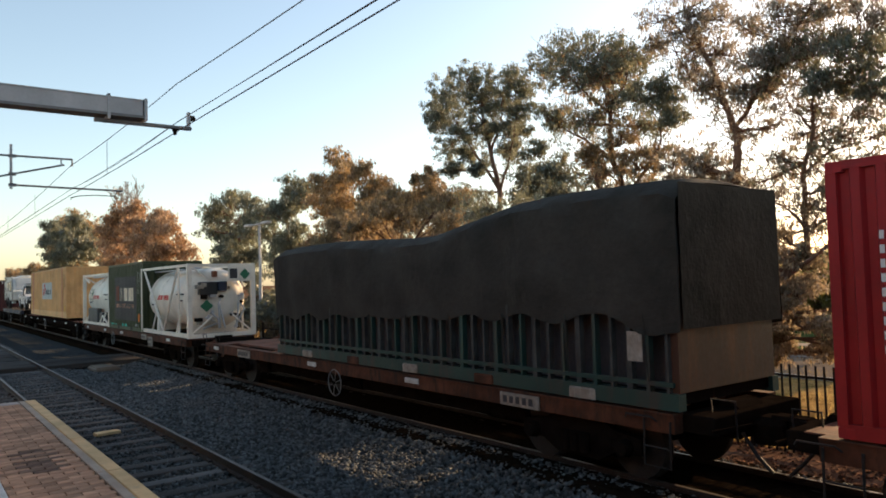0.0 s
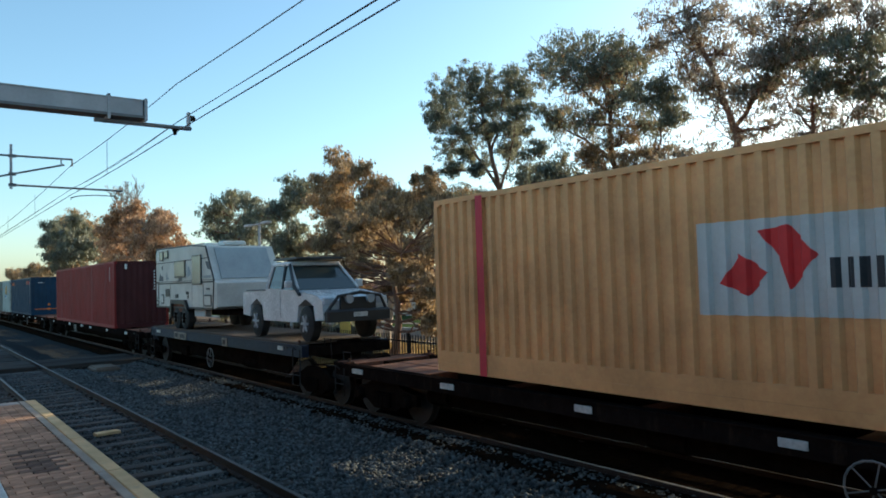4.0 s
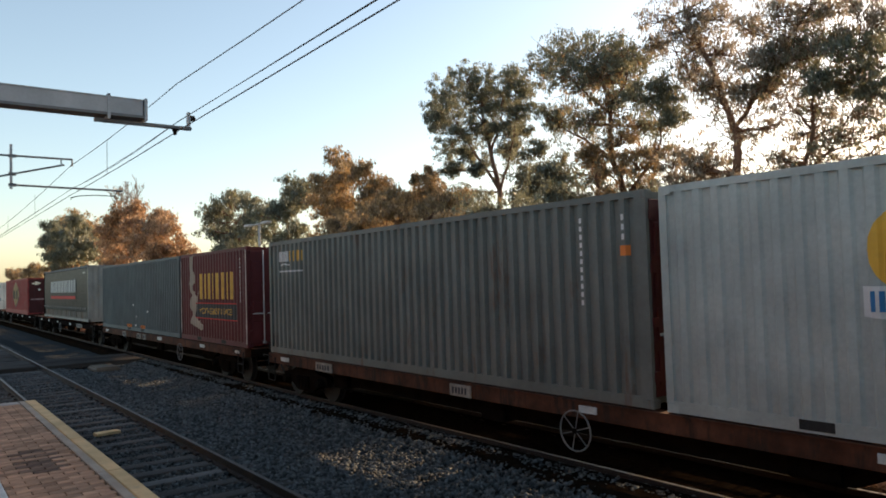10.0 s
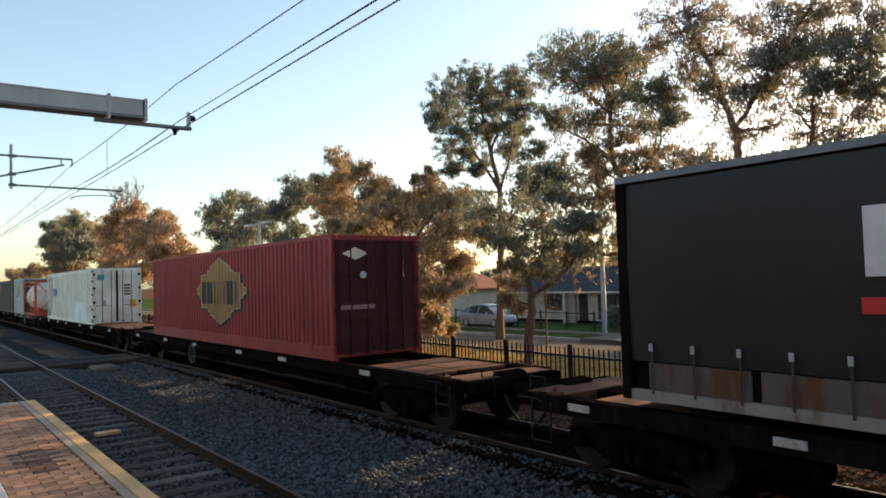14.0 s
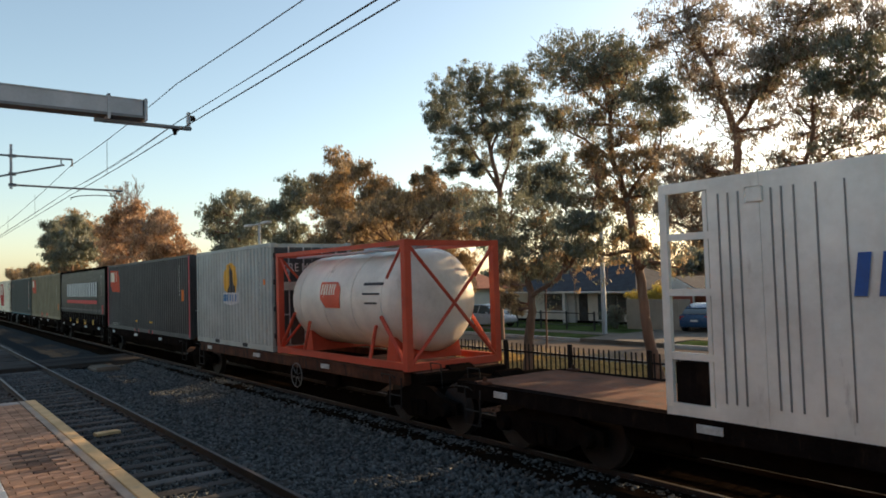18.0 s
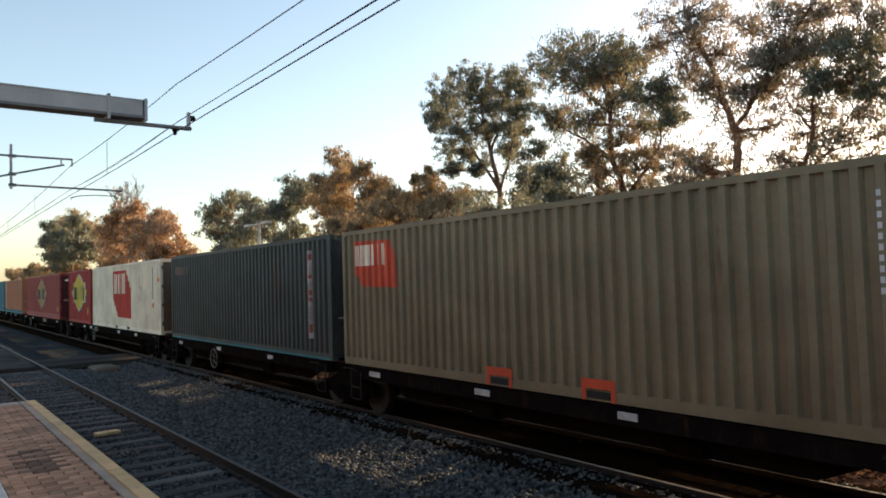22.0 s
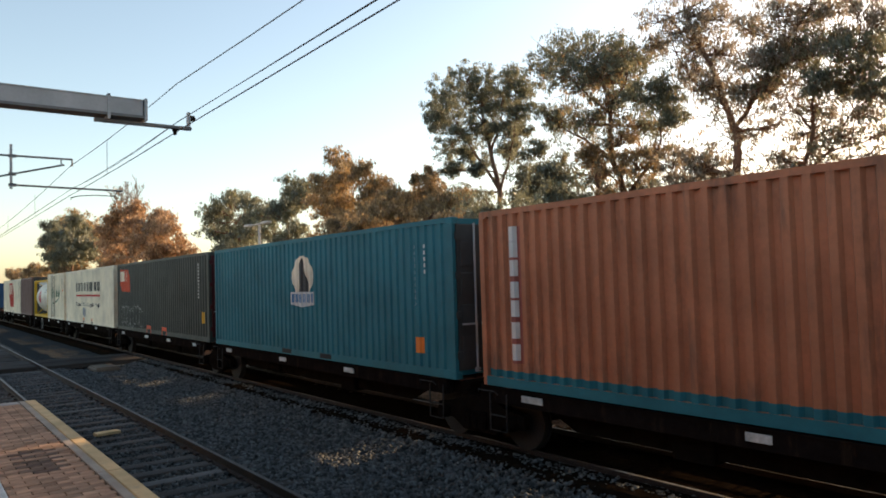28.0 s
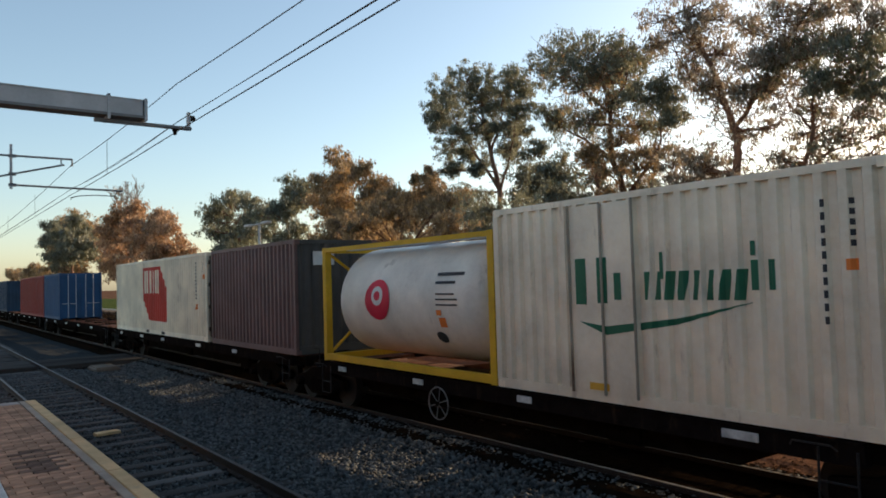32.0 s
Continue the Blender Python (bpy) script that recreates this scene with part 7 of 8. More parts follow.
c, w = container(-355.85, L40, rust_red, "rusty orange-brown container with a teal lower rail", end="doors", pitch=0.25)
mark(c, w, "worn_strip", [rect(0.68, 0.94, 0.4, 2.6)], PAINT["faded_scarlet"], "worn pale strip")
mark(c, w, "strip_blocks", [rect(0.72, 0.88, z, z + 0.26) for z in (0.45, 0.8, 1.15, 1.45, 1.8, 2.1, 2.34)], white_mark, "", 0.008)
mark(c, w, "overpaint", [rect(0.12, 12.07, 0.152, 0.27), rect(11.55, 12.05, 1.7, 1.95), rect(11.6, 11.9, 1.2, 1.5)], teal, "teal over-painted edge", 0.003)
part("teal_rail", Shape().box(-6.0, 6.0, -CW - 0.006, -CW - 0.001, 0.0, 0.15), teal, c, "teal bottom rail")

c, w = oval_box(-368.8, "teal container with a cream emblem", teal, charcoal, L40, 5.5)
mark(c, w, "orange_label", [rect(10.92, 11.26, 0.4, 0.7)], orange_mark)
number_column(c, w, 10.95, 1.3, 2.5, white_mark, 10)
number_column(c, w, 11.3, 1.9, 2.5, white_mark, 5)

c, w = container(-394.6, L40, off_white, "cream container with black lettering blocks and a red line", end="doors", end_colour=off_white, pockets=((5.1, 0.35), (7.2, 0.35)), pitch=0.25, depth=0.034)
NAME_WIDTHS = [0.8, 0.78, 0.75, 0.78, 0.82, 0.62, 0.18, 0.85, 0.75]
mark(c, w, "name_blocks", blocks(3.23, 9.3, 1.73, 2.2, NAME_WIDTHS, 0.16), black_mark, "black company name as blocks")
mark(c, w, "red_line", [rect(3.23, 9.3, 1.45, 1.55)], red_mark, "red underline")
words(c, w, "Australia's Global Logistics People", 3.22, 9.33, 0.86, 1.14, black_mark)
mark(c, w, "orange_label", [rect(5.07, 5.4, 0.18, 0.3), rect(7.16, 7.52, 0.18, 0.3)], orange_mark)
mark(c, w, "grey_smear", [rect(5.05, 5.2, 0.45, 0.85), rect(5.3, 5.42, 0.35, 0.85), rect(5.5, 5.62, 0.4, 0.8)], paint("grey_smear", (0.3, 0.31, 0.33)), "", 0.005)

c, w = container(-401.33, L20, off_white, "cream container with a side door and a green sign", end="doors", pitch=0.25)
d = part("side_door", Shape().slab(1.72 - L20 / 2, 2.84 - L20 / 2, -CW - 0.012, -CW + 0.03, 0.14, 2.78, 0.01), off_white, c, "cream side door")
for x in (1.7, 2.3, 2.85):
    part("locking_rod", Shape().tube([(x - L20 / 2, -CW - 0.035, 0.1), (x - L20 / 2, -CW - 0.035, 2.8)], 0.02, 6), paint("rod_dark", (0.3, 0.26, 0.2), 0.5), d)
part("door_label", Shape().box(2.0 - L20 / 2, 2.35 - L20 / 2, -CW - 0.018, -CW - 0.0125, 0.16, 0.26), yellow_mark, d)
leafgreen = surface("forest_green_sign", (0.01, 0.12, 0.06), 0.6, vary=0.12)
over_door = Wall(L20, 0, 0, -0.012)
mark(c, over_door, "name_block", [rect(1.8, 2.0, 1.36, 2.02), rect(2.2, 2.38, 1.38, 2.02), rect(2.5, 2.62, 1.43, 1.8)], leafgreen, "green company name as plain shapes")
mark(c, w, "name_block", blocks(2.95, 4.4, 1.43, 1.8, [0.6, 0.7, 0.7, 0.75], 0.16, 0.05) + [rect(3.2, 3.3, 1.7, 2.05), rect(4.5, 4.56, 1.95, 2.12)] + blocks(4.48, 4.8, 1.55, 1.9, [0.6]), leafgreen, "green company name as plain shapes")
mark(c, over_door, "swoosh", [[(1.85, 1.12), (2.34, 1.06), (2.84, 1.12), (2.84, 1.02), (2.34, 0.94)]], leafgreen, "green swoosh")
mark(c, w, "swoosh", [[(2.87, 1.12), (3.5, 1.2), (4.54, 1.42), (3.49, 1.12), (2.87, 1.02)]], leafgreen, "green swoosh")
number_column(c, w, 5.31, 1.18, 2.57, ink_mat, 10, 0.06)
number_column(c, w, 5.6, 2.0, 2.55, ink_mat, 5, 0.06)
mark(c, w, "orange_label", [rect(5.55, 5.65, 1.75, 1.87)], orange_mark)

c, w = container(-414.98, L20, plum, "plum-brown ribbed steel container", end="wall", pitch=0.25, end_colour=charcoal)
part("end_sign", Shape().box(3.03, 3.036, -0.7, -0.1, 2.25, 2.6), white_mark, c)
c, w = container(-448.7, L20, paint("mid_blue_paint", (0.02, 0.07, 0.16), 0.66), "blue container with locking rods", end="doors")
c, w = container(-461.2, L40, maroon, "plain maroon steel shipping container")
c, w = container(-483.2, L40, navy, "plain dark blue shipping container")


# -- tanks in frames --
def tank(u, label, cage, shell, r=1.1, style="x", z=1.07):
    c = thing("tank_container", label, "tank container", "tank containers on the train")
    h, H, p = L20 / 2, 2.591, 0.075
    zc = 1.36
    body = [(-h + 0.32, 0.25), (-h + 0.36, 0.55), (-h + 0.5, 0.84), (-h + 0.75, 1.0)] + [(x, 1.0) for x in (-1.2, 0, 1.2)] + [(h - 0.75, 1.0), (h - 0.5, 0.84), (h - 0.36, 0.55), (h - 0.32, 0.25)]
    part("tank", Shape().tube([(x, 0, zc) for x, _ in body], [k * r for _, k in body], 36), shell, c, smooth=50)
    for x in (-1.9, -0.65, 0.65, 1.9) if style != "plain" else ():
        part("tank_band", Shape().tube([(x - 0.03, 0, zc), (x + 0.03, 0, zc)], r + 0.012, 36, True), shell, c, smooth=50)
    part("manhole", Shape().tube([(0, 0, zc + r - 0.02), (0, 0, zc + r + 0.12)], 0.28, 14), galv, c)
    part("walkway", Shape().box(-h + 0.3, h - 0.3, -0.75, -0.45, zc + r - 0.02, zc + r + 0.02), galv, c)
    for x in (-h, h - 2 * p):
        for y in (-CW, CW - 2 * p):
            part("corner_post", Shape().box(x, x + 2 * p, y, y + 2 * p, 0, H), cage, c)
        part("end_top", Shape().box(x, x + 2 * p, -CW + 2 * p, CW - 2 * p, H - 0.12, H - 0.01), cage, c)
        part("end_bottom", Shape().box(x, x + 2 * p, -CW + 2 * p, CW - 2 * p, 0.0, 0.14), cage, c)
        m = x + p
        for a, b in (((-1.1, 0.12), (-0.35, 0.75)), ((1.1, 0.12), (0.35, 0.75)), ((-1.1, H - 0.1), (-0.4, H - 0.6)), ((1.1, H - 0.1), (0.4, H - 0.6))) if style != "x" else (((-1.1, 0.12), (1.1, H - 0.12)), ((1.1, 0.12), (-1.1, H - 0.12))):
            part("end_brace", Shape().tube([(m + (0.05 if x > 0 else -0.05), a[0], a[1]), (m + (0.05 if x > 0 else -0.05), b[0], b[1])], 0.035, 6), cage, c)

    def braces(s):
        if style == "x":
            return [(s * (h - 0.15), 0.16, s * (h - 1.0), 1.05)]
        if style == "v":
            return [(-h + 0.45, H - 0.15, -0.06, 0.16), (-0.02, 0.16, 1.78, H - 0.12), (1.86, 0.16, 1.86, H - 0.1)] if s > 0 else []
        if style == "a":
            return [(s * (h - 0.5), 0.16, s * (h - 1.55), 0.5), (s * (h - 1.55), 0.5, s * (h - 2.1), 0.14), (s * (h - 0.3), H - 0.1, s * (h - 1.45), H - 0.42)]
        return []
    for y in (-CW, CW - 0.1):
        part("top_rail", Shape().box(-h + 2 * p, h - 2 * p, y, y + 0.1, H - 0.1, H - 0.01), cage, c)
        part("bottom_rail", Shape().box(-h + 2 * p, h - 2 * p, y, y + 0.1, 0.02, 0.16), cage, c)
        for s in (-1, 1):
            for x0, z0, x1, z1 in braces(s):
                part("side_brace", Shape().tube([(x0, y + 0.05, z0), (x1, y + 0.05, z1)], 0.045, 6), cage, c)
            if style == "x":
                part("side_brace", Shape().tube([(s * (h - 0.15), y + 0.05, H - 0.1), (s * (h - 0.75), y + 0.05, H - 0.75)], 0.03, 6), cage, c)
    for s in (-1, 1) if style != "plain" else ():
        part("saddle", Shape().prism([(s * 1.9 - 0.2, 0.1), (s * 1.9 + 0.2, 0.1), (s * 1.9 + 0.1, 0.6), (s * 1.9 - 0.1, 0.6)], -0.85, 0.85), cage, c)
        part("side_strut", Shape().tube([(s * 1.55, -CW + 0.05, 0.14), (s * 1.55, -CW + 0.22, 0.85)], 0.04, 6), cage, c)
    rolling(c, u + h, 0, z)

    def on_shell(name, polys, material, label="", lift=0.012):
        if len(polys) > 1:
            return [on_shell(name.replace("bars", "bar").replace("blocks", "block"), [p], material, label, lift) for p in polys]
        bm = flat([[(x - h, q) for x, q in p] for p in polys])
        for zz in [0.2 + 0.08 * i for i in range(30)]:
            bmesh.ops.bisect_plane(bm, geom=bm.verts[:] + bm.edges[:] + bm.faces[:], plane_co=(0, 0, zz), plane_no=(0, 0, 1))
        for v in bm.verts:
            v.co.y = -math.sqrt(max(0.01, (r + lift) ** 2 - (v.co.z - zc) ** 2))
        me = bpy.data.meshes.new(name)
        bm.to_mesh(me)
        bm.free()
        return part(name, me, material, c, label)
    return c, on_shell


for u, lab in ((-31.08, "white gas tank in a white frame with valves at its end"), (-42.95, "white gas tank in a white frame with a dark equipment box")):
    c, on = tank(u, lab, tank_white, tank_white, 1.08, "v" if u > -40 else "a")
    on("name_blocks", blocks(2.75, 3.35, 1.32, 1.5, [0.7, 0.7, 0.7]), red_mark, "red brand name as blocks")
    on("stripe_emblem", [[(1.9, 1.32), (2.15, 1.32), (2.35, 1.5), (2.1, 1.5)], [(2.25, 1.32), (2.5, 1.32), (2.68, 1.5), (2.45, 1.5)]], red_mark, "red slanted stripes")
    on("label_bars", [rect(4.3, 5.2, 1.5, 1.56), rect(4.6, 5.1, 1.28, 1.33), rect(1.0, 1.6, 1.1, 1.16)], ink_mat)
    if u < -40:
        on("placard", [rect(1.14, 1.96, 1.2, 1.8)], off_white, "white hazard placard", 0.014)
        on("diamond_label", [[(1.586, 1.59), (1.759, 1.77), (1.931, 1.59), (1.759, 1.41)]], leafgreen, "green diamond label", 0.018)
        for bar in (rect(1.14, 1.96, 1.79, 1.81), rect(1.14, 1.96, 1.19, 1.21), rect(1.133, 1.147, 1.2, 1.8), rect(1.953, 1.967, 1.2, 1.8), rect(1.14, 1.96, 1.35, 1.365), rect(1.55, 1.561, 1.2, 1.8), rect(1.169, 1.528, 1.27, 1.31), rect(1.6, 1.917, 1.27, 1.31), rect(1.169, 1.528, 1.73, 1.76)):
            on("placard_line", [bar], ink_mat, "", 0.017)
        near_shell = Wall(L20, 0, 0, CW - 1.1)
        words(c, near_shell, "2187", 1.205, 1.5, 1.56, 1.68, ink_mat, 0.004)
        words(c, near_shell, "2T", 1.277, 1.428, 1.41, 1.52, ink_mat, 0.004)
    else:
        on("placard", [rect(1.3, 1.75, 0.72, 1.06)], off_white, "white hazard placard", 0.014)
        on("diamond_label", [[(1.54, 0.89), (1.635, 1.0), (1.73, 0.89), (1.635, 0.78)]], leafgreen, "green diamond label", 0.018)
        for bar in (rect(1.34, 1.5, 0.93, 0.97), rect(1.34, 1.5, 0.82, 0.86)):
            on("placard_line", [bar], ink_mat, "", 0.017)
    part("end_panel", Shape().box(L20 / 2 + 0.004, L20 / 2 + 0.02, 0.2, 1.05, 1.95, 2.5), tank_white, c)
    part("end_diamond", Shape().add([(L20 / 2 + 0.024, y, z) for y, z in ((0.62, 2.2), (0.82, 2.4), (1.02, 2.2), (0.82, 2.0))], [(0, 1, 2, 3)]), leafgreen, c)
    part("end_label", Shape().box(L20 / 2 + 0.022, L20 / 2 + 0.026, 0.26, 0.54, 2.05, 2.4), ink_mat, c)
    part("end_diamond", Shape().add([(L20 / 2 - 0.26, y, z) for y, z in ((-0.72, 1.1), (-0.48, 1.32), (-0.24, 1.1), (-0.48, 0.88))], [(0, 1, 2, 3)]), leafgreen, c)
    rnd = random.Random(int(-u))
    part("valve_box", Shape().slab(2.6, 2.84, -0.75, -0.1, 1.5, 1.95, 0.03), black_trim, c, "dark valve cabinet")
    part("gauge_panel", Shape().slab(2.6, 2.86, -0.08, 0.25, 1.62, 1.95, 0.02), navy_frame, c)
    for k in range(10):
        y, zz = rnd.uniform(-0.9, 0.9), rnd.uniform(0.35, 2.2)
        part("instrument_box", Shape().slab(2.6, 2.75 + rnd.uniform(0, 0.15), y, y + rnd.uniform(0.12, 0.3), zz, zz + rnd.uniform(0.1, 0.3), 0.01), rnd.choice((dark_steel, galv, dark_steel, dirty_plate, PAINT["rust_box"] if "rust_box" in PAINT else paint("rust_box", (0.25, 0.09, 0.05), 0.55))), c)
    for k in range(7):
        y, zz = rnd.uniform(-0.8, 0.85), rnd.uniform(0.5, 1.6)
        part("valve_pipe", Shape().tube([(2.6, y, zz), (2.86, y, zz), (2.9, y + rnd.uniform(-0.3, 0.3), zz - 0.2), (2.9, y + rnd.uniform(-0.3, 0.3), 0.3)], 0.03, 6), galv, c)
        part("valve_wheel", Shape().tube([(2.9, y, zz + 0.05), (2.94, y, zz + 0.05)], 0.06, 10), rnd.choice((galv, dark_steel, dark_steel)), c)
part("equipment_grille", Shape().slab(-1.6, 0.55, -CW - 0.008, -CW + 0.2, 0.16, 0.85, 0.02), charcoal, c, "dark equipment grille")
part("equipment_box", Shape().slab(0.75, 1.45, -CW + 0.05, -CW + 0.5, 0.2, 0.65, 0.02), black_trim, c)

c, on = tank(-245.33, "white tank in an orange-red frame", frame_red, tank_white, 1.1, "x")
on("logo_panel", [[(2.2, 1.8), (3.0, 1.8), (3.2, 1.65), (3.2, 1.2), (2.5, 1.2), (2.25, 1.4)]], logo_red, "orange-red emblem panel")
on("name_blocks", blocks(2.28, 2.95, 1.5, 1.75, [0.7, 0.7, 0.6]), off_white, "white brand name as blocks", 0.016)
on("label_bars", [rect(4.2, 5.0, 1.7, 1.76), rect(4.2, 4.9, 1.5, 1.54), rect(4.3, 4.8, 1.3, 1.34)], ink_mat)
c, on = tank(-407.42, "white tank in a yellow frame", frame_yellow, tank_white, 1.17, "plain")
on("round_logo", [oval(2.3, 1.4, 0.48, 0.42)], paint("crimson_disc", (0.6, 0.015, 0.05), 0.8), "crimson disc emblem")
on("disc_mark", [oval(2.3, 1.48, 0.22, 0.2, 16)], white_mark, "", 0.016)
on("disc_mark", [oval(2.3, 1.48, 0.12, 0.1, 16)], PAINT["crimson_disc"], "", 0.02)
on("label_bars", [rect(4.3, 5.1, 1.85, 1.91), rect(4.3, 4.9, 1.7, 1.75), rect(4.35, 5.0, 1.3, 1.33), rect(4.35, 5.0, 1.4, 1.43), rect(4.35, 4.9, 1.5, 1.53)], ink_mat)
on("orange_label", [rect(4.4, 4.6, 0.9, 1.08), rect(4.35, 4.5, 1.12, 1.22)], orange_mark)
on("oval_label", [oval(4.3, 0.7, 0.16, 0.11, 14)], black_mark)


# -- the tarpaulin load --
tarp_cloth = surface("dark_tarpaulin", (0.038, 0.036, 0.031), 0.9, spec=0.15, vary=0.4, scale=0.9, fine=9, bump=0.9, wear=(0.06, 0.055, 0.045), wear_amount=0.56)
green_steel = paint("green_rack_paint", (0.018, 0.052, 0.045), 0.5, rust=(0.05, 0.045, 0.04))
grey_stake = surface("grey_stake", (0.05, 0.052, 0.05), 0.8, spec=0.2, vary=0.4, scale=3, fine=20)
rack = thing("stake_rack", "green steel stake rack loaded under a tarpaulin", "flat rack", "loads on the train")
part("base_beam", Shape().box(-6.07, 6.07, -CW, -CW + 0.16, 0, 0.22), green_steel, rack)
part("base_beam", Shape().box(-6.07, 6.07, CW - 0.16, CW, 0, 0.22), green_steel, rack)
part("floor", Shape().box(-6.0, 6.0, -CW + 0.16, CW - 0.16, 0.06, 0.2), dark_steel, rack)
part("cargo", Shape().box(-5.9, 5.85, -0.9, 0.9, 0.204, 2.55), ink_mat, rack, "dark stacked cargo")
for side in (-1, 1):
    for k in range(40):
        x = -5.9 + k * 0.303
        y = side * (CW - 0.05)
        part("stake", Shape().box(x - (0.022, 0.045, 0.03)[k % 3], x + (0.022, 0.045, 0.03)[k % 3], y - 0.05, y + 0.05, 0.22, 1.55), grey_stake if k % 5 in (1, 2, 4) else green_steel, rack)
part("mid_rail", Shape().box(-6.0, 6.0, -CW - 0.004, -CW + 0.04, 0.3, 0.36), green_steel, rack)
part("end_frame", Shape().box(5.9, 6.05, -1.15, 1.15, 0.22, 2.0), paint("rust_end", (0.075, 0.036, 0.024), 0.5), rack)
part("end_label", Shape().box(5.3, 5.55, -CW - 0.012, -CW - 0.008, 0.6, 1.0), dirty_plate, rack)
for k in range(5):
    part("pallet_block", Shape().slab(-4.6 + k * 2.2, -4.1 + k * 2.2, -CW - 0.02, -CW + 0.1, 0.0, 0.16, 0.02), orange_rust if k % 2 else dirty_plate, rack)
rolling(rack, -11.6, 0, 1.08)
tarp = thing("tarpaulin", "dark grey tarpaulin draped over a rack load", "tarpaulin", "loads on the train")
rings_ = []
for i in range(61):
    x = -6.1 + 12.25 * i / 60
    f = i / 60
    top = 2.7 + 0.06 * math.sin(f * 9) + (0.3 * min(1, max(0, (f - 0.55) / 0.2)) if f > 0.55 else 0) - (0.08 if i in (0, 60) else 0)
    low = 0.88 + 0.26 * f + 0.07 * abs(math.sin(f * 23)) + 0.05 * math.sin(f * 51) + 0.1 * noise.noise((f * 17, 2.0, 5.0)) - 0.22 * max(0, (f - 0.9) / 0.1)
    ring = []
    for k in range(25):
        q = k / 24
        if q < 0.4:
            y, z = -CW - 0.03, low + (top - 0.12 - low) * q / 0.4
        elif q > 0.6:
            y, z = CW + 0.03, low + (top - 0.12 - low) * (1 - q) / 0.4
        else:
            y, z = -CW + (q - 0.4) / 0.2 * 2 * CW, top - 0.1 * abs((q - 0.5) / 0.1) ** 4
        wob = 0.03 * noise.noise((x * 1.7, y, z * 2.0)) + 0.02 * math.sin(x * 6.2 + z * 2)
        ring.append((x, y + wob * (1 if 0.4 > q or q > 0.6 else 0), z + 0.03 * noise.noise((x * 1.1, y * 1.4, 7))))
    rings_.append(ring)
rings_.append([(6.16, y * 0.985, max(z, 1.1 + 0.1 * math.sin(y * 5))) for _, y, z in rings_[-1]])
cloth = Shape()
nr = 25
cloth.add([p for r_ in rings_ for p in r_], [(a * nr + b, (a + 1) * nr + b, (a + 1) * nr + b + 1, a * nr + b + 1) for a in range(len(rings_) - 1) for b in range(nr - 1)])
cloth.add([(6.17, -CW * 0.98 + 2 * CW * 0.98 * k / 10, z) for z in (1.05, 2.2, 2.93) for k in range(11)], [(j * 11 + k, j * 11 + k + 1, j * 11 + k + 12, j * 11 + k + 11) for j in range(2) for k in range(10)])
part("cover", cloth, tarp_cloth, tarp, smooth=50)
for k in range(9):
    part("eyelet_rope", Shape().tube([(-5.6 + k * 1.4, -CW - 0.05, 1.0 + 0.03 * k), (-5.55 + k * 1.4, -CW - 0.04, 0.35)], 0.012, 5), tarp_cloth, tarp)
rolling(tarp, -11.6, 0, 1.08)


# -- curtain-sided boxes --
curtain_mat = surface("black_curtain", (0.012, 0.018, 0.02), 0.5, spec=0.3, vary=0.25, scale=0.7, fine=10, bump=0.12)
strap_mat = surface("dark_strap", (0.035, 0.037, 0.037), 0.6, vary=0.15)


